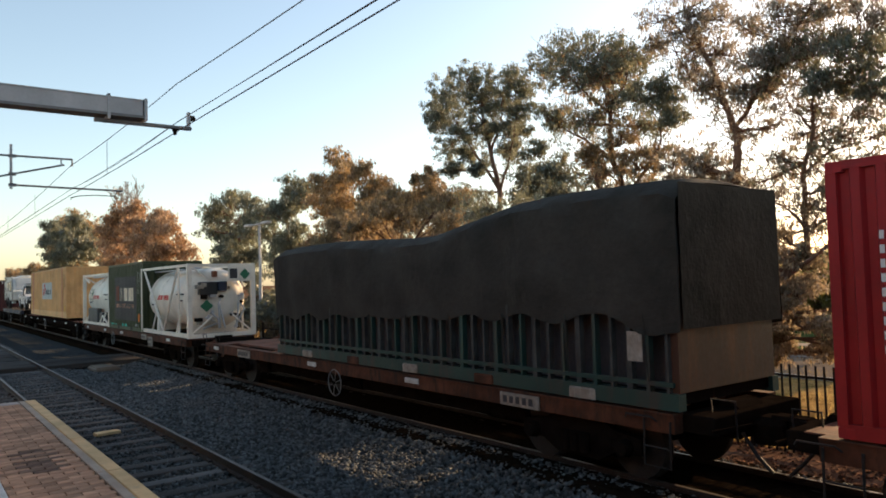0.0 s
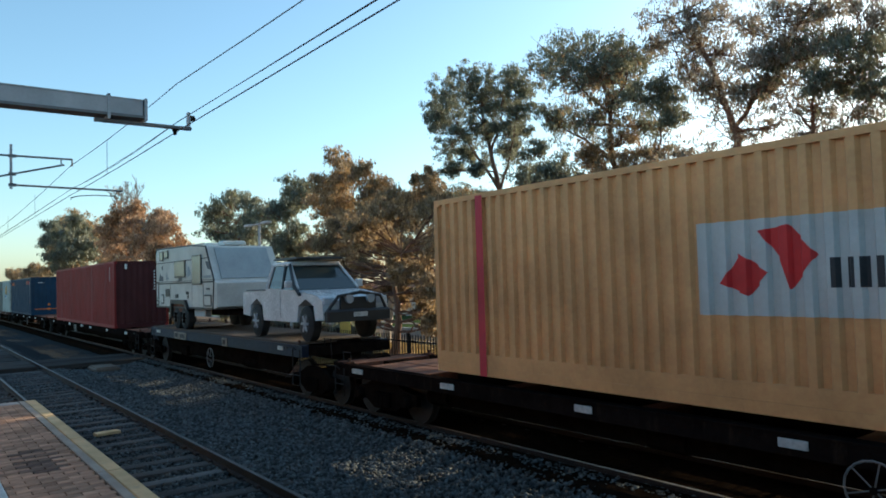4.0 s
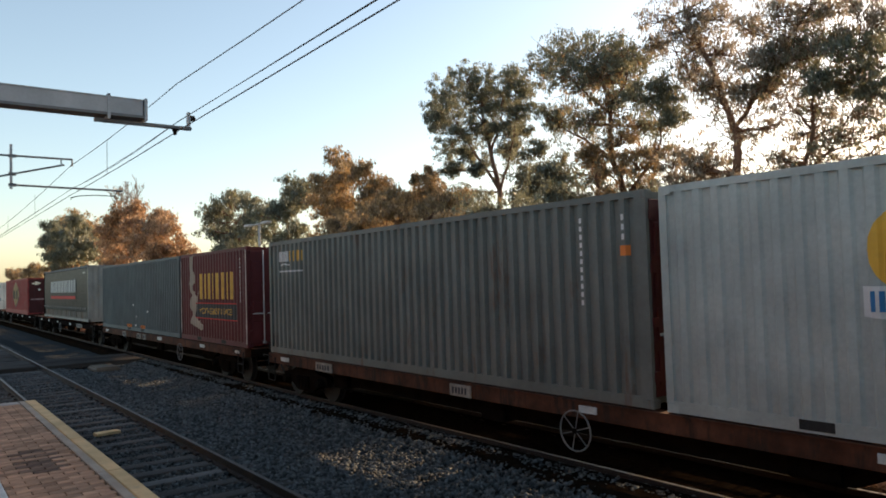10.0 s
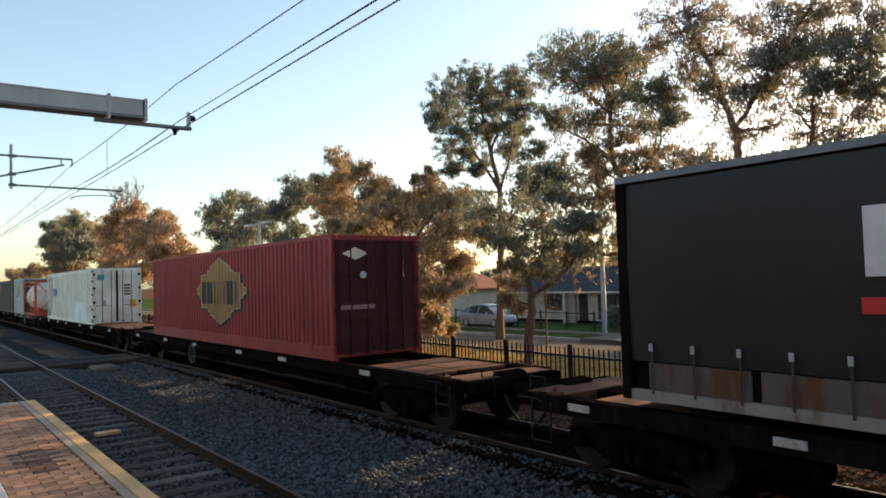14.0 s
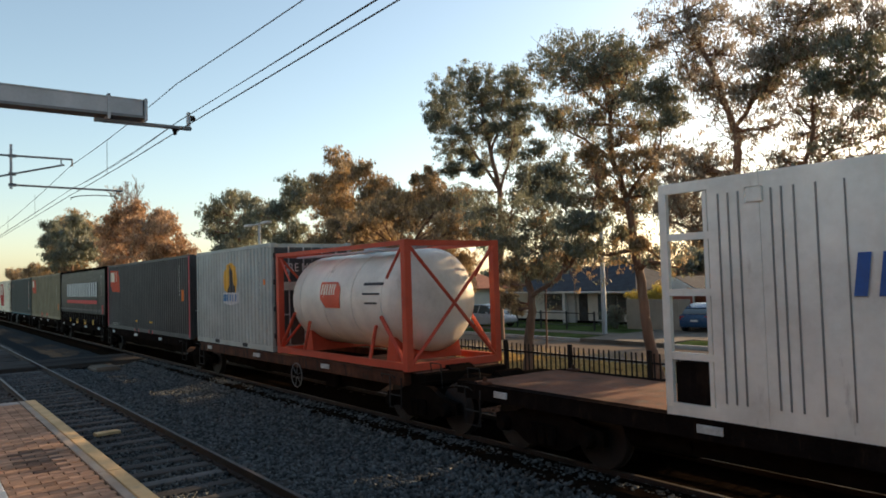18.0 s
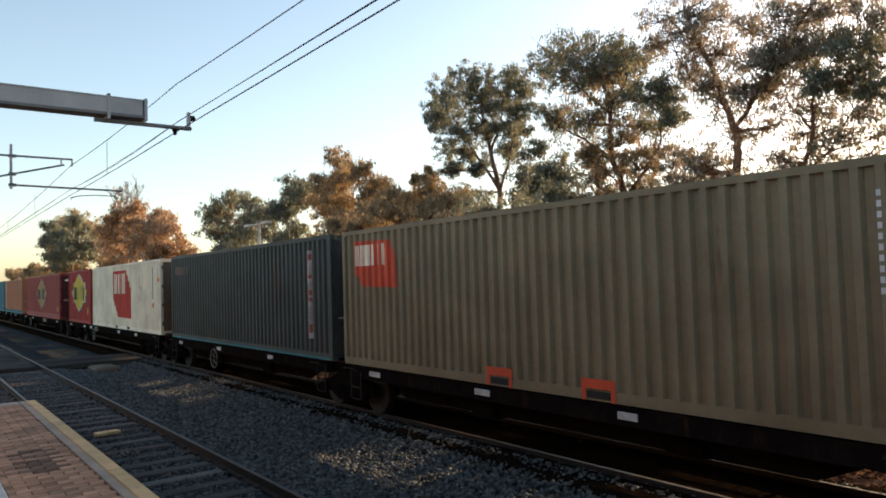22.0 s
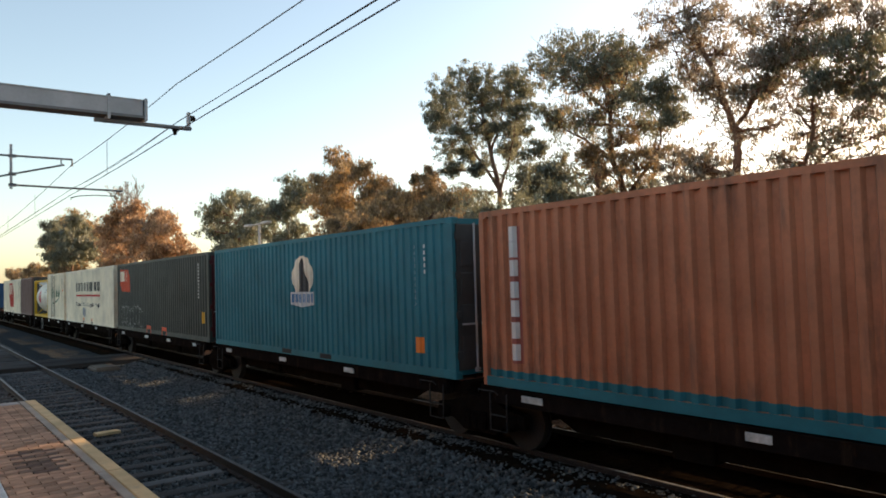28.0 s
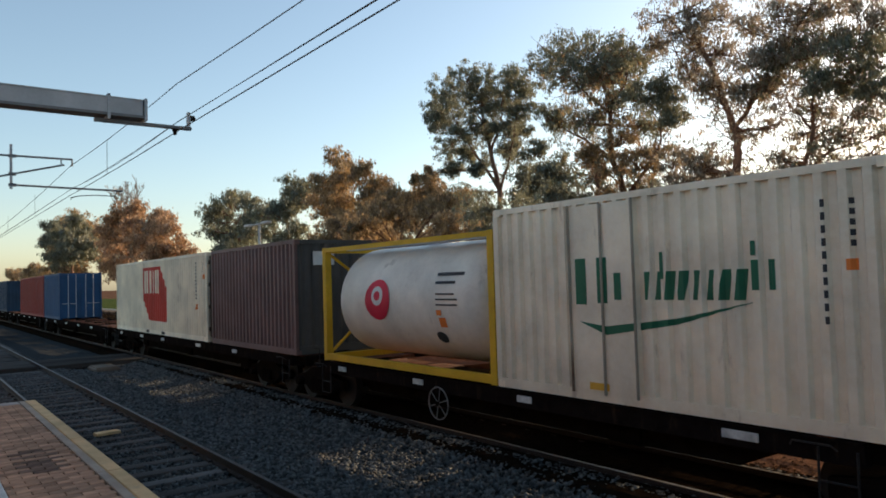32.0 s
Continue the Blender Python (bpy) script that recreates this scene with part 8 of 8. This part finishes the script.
def curtain_box(u, L, H, z, label, end_col, text, bar, low, base_col, fresh):
    c = thing("curtain_sided_container", label, "curtain-sided container", "containers on the train")
    h = L / 2
    part("core", Shape().box(-h + 0.1, h - 0.1, -CW + 0.1, CW - 0.1, 0.12, H - 0.06), dark_steel, c)
    s = Shape()
    n, m = 60, 10
    v = []
    for i in range(n + 1):
        for j in range(m + 1):
            x, zz = -h + 0.1 + (L - 0.2) * i / n, low + (H - 0.12 - low) * j / m
            b = 0.03 * math.sin(math.pi * j / m) + 0.012 * noise.noise((x * 0.6, zz * 0.8, 1)) + (0.02 * math.sin(x * 5.1) * max(0, 1 - j / 2.5))
            v.append((x, -CW + 0.045 - b, zz))
    s.add(v, [(i * (m + 1) + j, (i + 1) * (m + 1) + j, (i + 1) * (m + 1) + j + 1, i * (m + 1) + j + 1) for i in range(n) for j in range(m)])
    part("curtain", s, curtain_mat, c, "black taut side curtain", 40)
    part("curtain", Shape().box(-h + 0.1, h - 0.1, CW - 0.04, CW - 0.01, low, H - 0.12), curtain_mat, c)
    part("roof_rail", Shape().box(-h, h, -CW - 0.01, -CW + 0.08, H - 0.09, H), mast_grey if not fresh else dark_steel, c)
    part("roof", Shape().box(-h + 0.02, h - 0.02, -CW + 0.08, CW, H - 0.06, H + 0.01), galv, c)
    part("base_rail", Shape().box(-h, h, -CW + 0.006, -CW + 0.14, 0.0, 0.14), base_col, c)
    part("base_rail", Shape().box(-h, h, CW - 0.14, CW - 0.006, 0.0, 0.14), base_col, c)
    if not fresh:
        for k in range(9):
            x = -h + 0.4 + k * (L - 0.8) / 9
            part("gate_board", Shape().slab(x, x + (L - 0.8) / 9 - 0.12, -CW + 0.05, -CW + 0.09, 0.144, low - 0.02, 0.01), paint("grimy_board", (0.105, 0.098, 0.086), 0.5), c, "grimy dropped side board")
    for x in (-h, h - 0.14):
        for y in (-CW, CW - 0.14):
            part("corner_post", Shape().box(x, x + 0.14, y, y + 0.14, 0, H), end_col if x > 0 else dark_steel, c)
    part("end_wall", end_sheet(H, 2.16, 0.27, 0.04, h - 0.02, 0.18), end_col, c)
    part("end_sill", Shape().box(h - 0.1, h - 0.002, -1.08, 1.08, 0, 0.2), end_col, c)
    part("end_header", Shape().box(h - 0.1, h - 0.002, -1.08, 1.08, H - 0.1, H), end_col, c)
    part("rear_wall", Shape().box(-h + 0.01, -h + 0.06, -1.08, 1.08, 0, H), end_col, c)
    k, x = 0, 0.5
    while x < L - 0.3:
        st = part("buckle_strap", Shape().box(x - h - 0.016, x - h + 0.016, -CW - 0.012, -CW - 0.006, 0.1, low + 0.2), strap_mat, c)
        part("buckle", Shape().slab(x - h - 0.03, x - h + 0.03, -CW - 0.035, -CW - 0.014, low + 0.14, low + 0.24, 0.008), galv, st, "metal buckle")
        x += 0.62
    w = Wall(L, 0, 0, -0.008)
    mark(c, w, "name_blocks", blocks(text[0], text[1], text[2], text[3], NAME_WIDTHS, 0.16), white_mark, "white company name as blocks", 0.012)
    mark(c, w, "red_line", [rect(bar[0], bar[1], bar[2], bar[3])], red_mark, "red underline", 0.012)
    rolling(c, u + h, 0, z)
    return c, w


c, w = curtain_box(-184.9, L48 + 0.15, 3.0, 1.17, "black curtain-sided container with pale end walls", paint("pale_weathered_end", (0.28, 0.27, 0.245), 0.56), (3.17, 11.48, 1.58, 2.3), (3.12, 11.47, 1.2, 1.37), 0.52, paint("pale_weathered_end", (0, 0, 0)), False)
mark(c, w, "number_bar", blocks(13.62, 14.16, 2.6, 2.69, [0.6] * 9), white_mark, "", 0.012)
part("end_label", Shape().box(7.385, 7.392, -0.35, -0.1, 1.3, 1.6), black_trim, c)
c, w = curtain_box(-277.5, 12.3, 2.92, 1.07, "black curtain-sided container with yellow tags", dark_steel, (2.42, 10.5, 1.43, 2.17), (2.36, 10.5, 1.07, 1.25), 0.55, dark_steel, True)
mark(c, w, "yellow_tag", [rect(3.5, 3.7, 0.0, 0.25), rect(5.36, 5.88, -0.02, 0.07), rect(5.36, 5.44, 0.07, 0.22), rect(5.8, 5.88, 0.07, 0.22), rect(7.46, 7.97, -0.02, 0.07), rect(7.46, 7.54, 0.07, 0.22), rect(7.89, 7.97, 0.07, 0.22), rect(9.6, 9.85, 0, 0.25)], yellow_mark, "yellow forklift tags", 0.03)
mark(c, w, "red_label", [rect(11.65, 11.98, 0.6 + 0.09 * k, 0.66 + 0.09 * k) for k in range(5)], red_mark, "", 0.012)
number_column(c, w, 11.45, 1.5, 2.6, white_mark, 11)

# -- refrigerated container --
c = thing("refrigerated_container", "white refrigerated container with black-trimmed doors", "refrigerated container", "containers on the train")
RL, RH = 14.2, 2.93
box_frame(c, RL, RH, reefer_white, rail=0.13, post_at=(1.3, 13.4), bay=0.68)
part("side_wall", Shape().box(-RL / 2 + 0.7, RL / 2 - 0.1, -CW + 0.003, -CW + 0.06, 0.15, RH - 0.13), reefer_white, c)
part("side_wall", Shape().box(-RL / 2 + 0.1, RL / 2 - 0.1, CW - 0.06, CW - 0.003, 0.15, RH - 0.13), reefer_white, c)
seam = surface("grey_seam", (0.22, 0.205, 0.185), 0.7, vary=0.15)
for k in range(25):
    x = 2.3 + k * 0.42
    part("rib_seam", Shape().box(x - RL / 2, x + 0.016 - RL / 2, -CW - 0.008, -CW + 0.001, (0.2 if x < 9.4 else 1.1 - 0.0 * x) if x < 12.6 else 0.75, RH - 0.2), seam, c)
w = Wall(RL, 0, 0)
mark(c, w, "name_blocks", blocks(2.35, 3.98, 1.5, 1.95, [0.8, 0.7, 0.7, 0.75], 0.14, 0.06), surface("royal_blue", (0.02, 0.09, 0.3), 0.6), "blue company name as blocks", 0.012)
mark(c, w, "fresh_patch", [[(9.6, 0.16), (13.05, 0.16), (13.0, 0.75), (11.6, 0.85), (11.2, 1.15), (9.9, 1.25)]], paint("fresh_white", (0.75, 0.75, 0.74), 0.9), "fresh white paint patch", 0.01)
mark(c, w, "orange_label", [rect(13.72, 14.0, 0.62, 1.02), rect(13.65, 13.8, 1.75, 1.92)], paint("amber_label", (0.5, 0.24, 0.05), 0.55), "", 0.01)
number_column(c, w, 12.9, 1.6, 2.6, ink_mat, 7)
for x in (12.72, 13.0, 13.18, 13.55, 13.86, 14.02):
    part("corner_rib", Shape().tube([(x - RL / 2, -CW + 0.002, 0.2), (x - RL / 2, -CW + 0.002, RH - 0.16)], 0.028, 8), reefer_white, c, smooth=50)
for z_ in (0.12, 0.75, 1.5, 2.2, 2.72):
    part("hinge_block", Shape().slab(RL / 2 - 0.1, RL / 2 + 0.012, -CW - 0.012, -CW + 0.05, z_, z_ + 0.1, 0.01), dark_steel, c)
part("stain", Shape().box(12.2 - RL / 2, 12.21 - RL / 2, -CW - 0.004, -CW + 0.001, 0.3, 0.9), seam, c)
part("machinery_bay", Shape().box(-RL / 2 + 0.12, -RL / 2 + 0.66, -CW + 0.06, CW - 0.1, 0.05, 0.66), dark_steel, c, "dark machinery box")
part("bay_wall", Shape().box(-RL / 2 + 0.62, -RL / 2 + 0.678, -CW + 0.02, CW - 0.02, 0.05, RH - 0.14), reefer_white, c)
for x in (0.84, 0.97, 1.1, 1.5, 1.62, 1.76, 2.0):
    part("rib_seam", Shape().box(x - RL / 2, x + 0.02 - RL / 2, -CW - 0.008, -CW + 0.001, 0.22, RH - 0.2), seam, c)
part("lift_socket", Shape().slab(1.2 - RL / 2, 1.42 - RL / 2, -CW - 0.02, -CW - 0.008, RH - 0.34, RH - 0.16, 0.02), reefer_white, c)
for z_ in (0.7, 1.5, 2.2):
    part("bay_rail", Shape().box(-RL / 2 + 0.11, -RL / 2 + 0.7, -CW + 0.004, -CW + 0.06, z_, z_ + 0.09), reefer_white, c)
end_doors(c, RL, RH, reefer_white, paint("grey_rod", (0.2, 0.2, 0.2)), trim=dark_steel, ribs=1)
part("door_label", Shape().box(RL / 2 + 0.004, RL / 2 + 0.012, -0.95, -0.62, 2.3, 2.6), paint("teal_label", (0.06, 0.3, 0.28)), c)
part("door_label", Shape().box(RL / 2 + 0.004, RL / 2 + 0.012, 0.62, 0.95, 0.85, 1.25), yellow_mark, c)
part("door_label", Shape().box(RL / 2 + 0.004, RL / 2 + 0.012, -0.75, -0.55, 0.95, 1.25), paint("grey_label", (0.35, 0.36, 0.36)), c)
for k in range(4):
    part("door_number", Shape().box(RL / 2 + 0.004, RL / 2 + 0.012, 0.35, 0.65, 1.5 + k * 0.16, 1.58 + k * 0.16), ink_mat, c)
rolling(c, -233.35 + RL / 2, 0, 1.05)

# -- the caravan and the pickup on the flat wagon --
def road_wheel(parent, x, y, r, wide, hub=None, spoke_mat=None):
    side = -1 if y < 0 else 1
    hub = r if hub is None else hub
    t = part("wheel", Shape().tube([(x, y - side * wide, hub), (x, y - side * wide * 0.9, hub), (x, y - side * 0.03, hub), (x, y, hub)], [r * 0.88, r, r, r * 0.88], 24), rubber, parent, smooth=50)
    part("rim", Shape().tube([(x, y - side * 0.02, hub), (x, y + side * 0.012, hub)], r * 0.55, 16), black_trim, t, smooth=50)
    for k in range(6):
        a = k * math.pi / 3
        part("spoke", Shape().tube([(x, y + side * 0.02, hub), (x + r * 0.5 * math.cos(a), y + side * 0.02, hub + r * 0.5 * math.sin(a))], 0.03, 5), spoke_mat or galv, t)


van_glass = surface("tinted_acrylic_pane", (0.16, 0.19, 0.18), 0.12, vary=0.15, spec=0.6)
van_white = paint("caravan_white", (0.55, 0.54, 0.5), 0.85, 0.4)
van = thing("caravan", "white and grey touring caravan on tandem wheels", "caravan", "loads on the train")
VW = 1.15
out = [(-2.7, 0.86), (-2.7, 2.95), (-2.6, 3.08), (1.6, 3.02), (2.99, 2.92), (3.75, 1.78), (4.0, 1.7), (4.02, 0.95), (3.6, 0.86)]
part("body", Shape().prism(out, -VW, VW), van_white, van)
for k in range(15):
    z = 1.86 + k * 0.08
    xr = 3.66 - max(0, (z - 1.86)) * 0.66
    part("cladding_strip", Shape().box(-2.68, xr, -VW - 0.012, -VW + 0.001, z, z + 0.066), van_white, van)
for z0, z1, x1 in ((1.73, 1.78, 3.72), (1.81, 1.83, 3.7), (2.52, 2.55, 3.2), (0.86, 0.92, 3.6)):
    part("trim_line", Shape().box(-2.68, x1, -VW - 0.02, -VW - 0.013, z0, z1), black_trim, van)
part("roof_edge", Shape().tube([(-2.7, -VW, 2.9), (-2.6, -VW, 3.08), (1.6, -VW, 3.02), (2.99, -VW, 2.92), (3.75, -VW, 1.78), (3.62, -VW, 0.86)], 0.03, 6), black_trim, van)


def van_window(x0, x1, z0, z1):
    f = part("window", Shape().slab(x0, x1, -VW - 0.05, -VW - 0.022, z0, z1, 0.008), black_trim, van)
    part("pane", Shape().box(x0 + 0.05, x1 - 0.05, -VW - 0.055, -VW - 0.051, z0 + 0.05, z1 - 0.05), van_glass, f)


for win in ((-2.15, -1.66, 2.62, 2.98), (-0.27, 0.95, 1.95, 2.55), (1.74, 2.64, 1.67, 2.67), (-1.5, -1.03, 2.69, 2.99)):
    van_window(*win)
part("door", Shape().slab(1.62, 2.7, -VW - 0.0125, -VW - 0.002, 0.95, 1.72, 0.01), van_white, van)
for x in (-0.9, 1.55, 2.72):
    part("panel_joint", Shape().box(x, x + 0.018, -VW - 0.006, -VW - 0.002, 0.93, 1.72), seam, van)
for h0 in ((-2.66, -2.36, 1.18, 1.82), (-2.66, -2.36, 0.93, 1.14), (-2.06, -1.7, 1.0, 1.36), (-1.48, -0.98, 1.27, 1.56), (2.83, 3.5, 0.95, 1.34), (-0.3, 0.05, 1.22, 1.36), (3.05, 3.35, 1.5, 1.56)):
    hh = part("hatch", Shape().slab(h0[0], h0[1], -VW - 0.02, -VW - 0.002, h0[2], h0[3], 0.008), black_trim, van)
    if h0[1] - h0[0] > 0.29 and h0[0] not in (-1.48, -0.3, 3.05):
        part("hatch_panel", Shape().slab(h0[0] + 0.05, h0[1] - 0.05, -VW - 0.028, -VW - 0.021, h0[2] + 0.05, h0[3] - 0.05, 0.005), van_white, hh)
for x, z in ((1.0, 1.4), (1.14, 1.4), (1.14, 1.26)):
    part("vent_cap", Shape().tube([(x, -VW - 0.02, z), (x, -VW - 0.002, z)], 0.055, 12), black_trim, van)
grey_decal = surface("grey_decal", (0.1, 0.11, 0.12), 0.6, vary=0.15)
pale_decal = surface("pale_grey_decal", (0.3, 0.33, 0.34), 0.6, vary=0.15)
for pts, dm in (([(-2.35, 1.86), (-1.75, 1.86), (-1.75, 2.02), (-2.0, 2.04), (-2.15, 2.16)], grey_decal), ([(0.05, 1.84), (0.5, 1.84), (0.6, 2.02), (0.2, 2.02)], grey_decal), ([(-1.35, 1.86), (-1.05, 1.94), (-1.2, 2.0), (-1.3, 2.2), (-1.42, 2.0)], pale_decal),
                ([(2.98, 2.42), (3.36, 2.42), (3.5, 2.15), (3.2, 2.17)], grey_decal), ([(1.15, 1.95), (1.55, 2.05), (1.45, 2.15), (1.3, 2.3), (1.18, 2.3)], pale_decal), ([(-1.95, 2.28), (-1.8, 2.28), (-1.8, 2.42), (-1.95, 2.42)], grey_decal)):
    part("decal", Shape().prism(pts, -VW - 0.018, -VW - 0.0125), dm, van, "grey decal shape")
for k in range(8):
    part("name_bar", Shape().box(2.78 + k * 0.095, 2.84 + k * 0.095, -VW - 0.018, -VW - 0.0125, 1.88, 1.97), pale_decal, van)
part("roof_vent", Shape().slab(2.0, 2.6, -0.4, 0.4, 3.0, 3.14, 0.05), van_white, van)
part("air_conditioner", Shape().slab(0.2, 1.0, -0.45, 0.45, 3.04, 3.16, 0.06), van_white, van)
part("nose_panel", Shape().prism([(3.05, 2.84), (3.72, 1.84), (3.74, 1.86), (3.08, 2.87)], -0.9, 0.9), pale_decal, van)
part("wheel_arch", Shape().prism([(-0.72, 0.5), (-0.62, 1.16), (0.98, 1.16), (1.26, 0.86), (1.18, 0.8), (0.92, 1.0), (0.3, 1.02), (-0.5, 1.02), (-0.58, 0.5)], -VW - 0.1, -VW + 0.3), black_trim, van)
part("arch_lining", Shape().prism([(-0.6, 0.6), (-0.54, 1.08), (0.9, 1.08), (1.2, 0.86)], -VW - 0.004, -VW + 0.03), rust_deck, van, "dusty brown arch lining")
for x in (-0.16, 0.77):
    for y in (-VW - 0.02, VW + 0.02):
        road_wheel(van, x, y, 0.4, 0.26, 0.53, dark_steel)
part("chassis", Shape().box(-2.6, 3.6, -0.75, 0.75, 0.66, 0.86), dark_steel, van)
part("side_tank", Shape().slab(1.3, 2.4, -1.0, -0.76, 0.6, 0.84, 0.03), galv, van)
part("drawbar", Shape().tube([(3.5, -0.55, 0.72), (5.0, 0, 0.7), (3.5, 0.55, 0.72)], 0.06, 6), dark_steel, van)
part("jockey_leg", Shape().tube([(4.7, 0, 0.9), (4.7, 0, 0.13)], 0.035, 6), galv, van)
rolling(van, -78.3, 0, 1.25)

ute = thing("pickup_truck", "white dual-cab pickup with a black bull bar and roof rack", "pickup truck", "loads on the train")
ute_white = paint("ute_white", (0.6, 0.6, 0.6), 0.9, 0.25)
UW = 0.93
side = [(-2.6, 0.55), (-2.62, 1.12), (-0.95, 1.14), (-0.85, 1.2), (1.05, 1.15), (2.2, 1.02), (2.45, 0.9), (2.48, 0.5), (2.05, 0.48), (1.98, 0.8), (1.55, 0.95), (1.12, 0.8), (1.05, 0.42), (-1.1, 0.42), (-1.18, 0.8), (-1.58, 0.95), (-2.0, 0.8), (-2.08, 0.5)]
part("body", Shape().prism(side, -UW, UW), ute_white, ute)
part("cabin", Shape().rings([[(x, -UW * k, z) for x, z, k in ((-0.95, 1.145, 0.96), (1.08, 1.155, 0.96), (0.3, 1.72, 0.78), (-0.75, 1.76, 0.78))], [(x, UW * k, z) for x, z, k in ((-0.95, 1.145, 0.96), (1.08, 1.155, 0.96), (0.3, 1.72, 0.78), (-0.75, 1.76, 0.78))]]), pane_mat, ute, "dark glazed cabin")
part("cab_roof", Shape().slab(-0.85, 0.35, -0.76, 0.76, 1.74, 1.83, 0.04), ute_white, ute)
for y in (-1, 1):
    part("pillar", Shape().tube([(1.06, y * 0.89, 1.17), (0.3, y * 0.73, 1.76)], 0.035, 6), ute_white, ute)
    part("pillar", Shape().tube([(-0.92, y * 0.89, 1.17), (-0.78, y * 0.73, 1.78)], 0.06, 6), ute_white, ute)
    part("pillar", Shape().tube([(0.1, y * 0.9, 1.17), (0.0, y * 0.74, 1.76)], 0.03, 6), black_trim, ute)
    part("mirror", Shape().slab(0.75, 0.9, *sorted((y * 0.95, y * 1.15)), 1.2, 1.38, 0.03), ute_white, ute)
    part("headlight", Shape().slab(2.36, 2.5, *sorted((y * 0.55, y * 0.9)), 0.82, 0.98, 0.02), surface("lamp_glass", (0.5, 0.52, 0.55), 0.1, vary=0.05), ute)
    part("spot_lamp", Shape().tube([(2.62, y * 0.3, 0.95), (2.7, y * 0.3, 0.95)], 0.11, 14), galv, ute)
    part("door_line", Shape().box(0.02, 0.035, *sorted((y * (UW + 0.001), y * (UW + 0.004))), 0.5, 1.14), black_trim, ute)
part("bull_bar", Shape().tube([(2.5, -0.9, 0.6), (2.65, -0.6, 1.0), (2.68, 0, 1.08), (2.65, 0.6, 1.0), (2.5, 0.9, 0.6)], 0.04, 8).slab(2.45, 2.68, -0.9, 0.9, 0.45, 0.72, 0.05).box(2.52, 2.6, -0.5, 0.5, 0.7, 0.98), black_trim, ute, "black steel bull bar")
part("number_plate", Shape().box(2.685, 2.69, -0.2, 0.2, 0.55, 0.65), white_plate, ute)
part("roof_rack", Shape().slab(-0.9, 0.6, -0.7, 0.7, 1.88, 1.93, 0.02), black_trim, ute)
part("snorkel", Shape().tube([(1.3, -UW - 0.04, 1.05), (0.95, -UW - 0.03, 1.25), (0.4, -UW * 0.86, 1.75)], 0.045, 6), black_trim, ute)
part("tray_cover", Shape().slab(-2.55, -1.0, -0.85, 0.85, 1.145, 1.18, 0.015), black_trim, ute)
for x in (-1.58, 1.55):
    for y in (-UW - 0.01, UW + 0.01):
        road_wheel(ute, x, y, 0.4, 0.26)
for o in ute.children_recursive:
    o.data.transform(Matrix.Diagonal((1, 1, 1.13, 1)))
rolling(ute, -70.1, 0, 1.385)


def motions():
    """The train rolls past, slowing a little."""
    def gone(t):
        return 13.0844 * t - 0.0225061 * t * t - 0.000100797 * t ** 3
    times = [0.0, 1.0, 2.0, 3.0, 4.0, 6.0, 8.0, 10.0, 12.0, 14.0, 16.0, 18.0, 20.0, 22.0, 24.0, 26.0, 28.0, 29.0, 30.0, 31.0, 32.0]
    for ob, u, y, z, turn in MOVERS:
        walk(ob, [(t, pose(u + gone(t), y, z, 0, 0, turn)) for t in times])


motions()
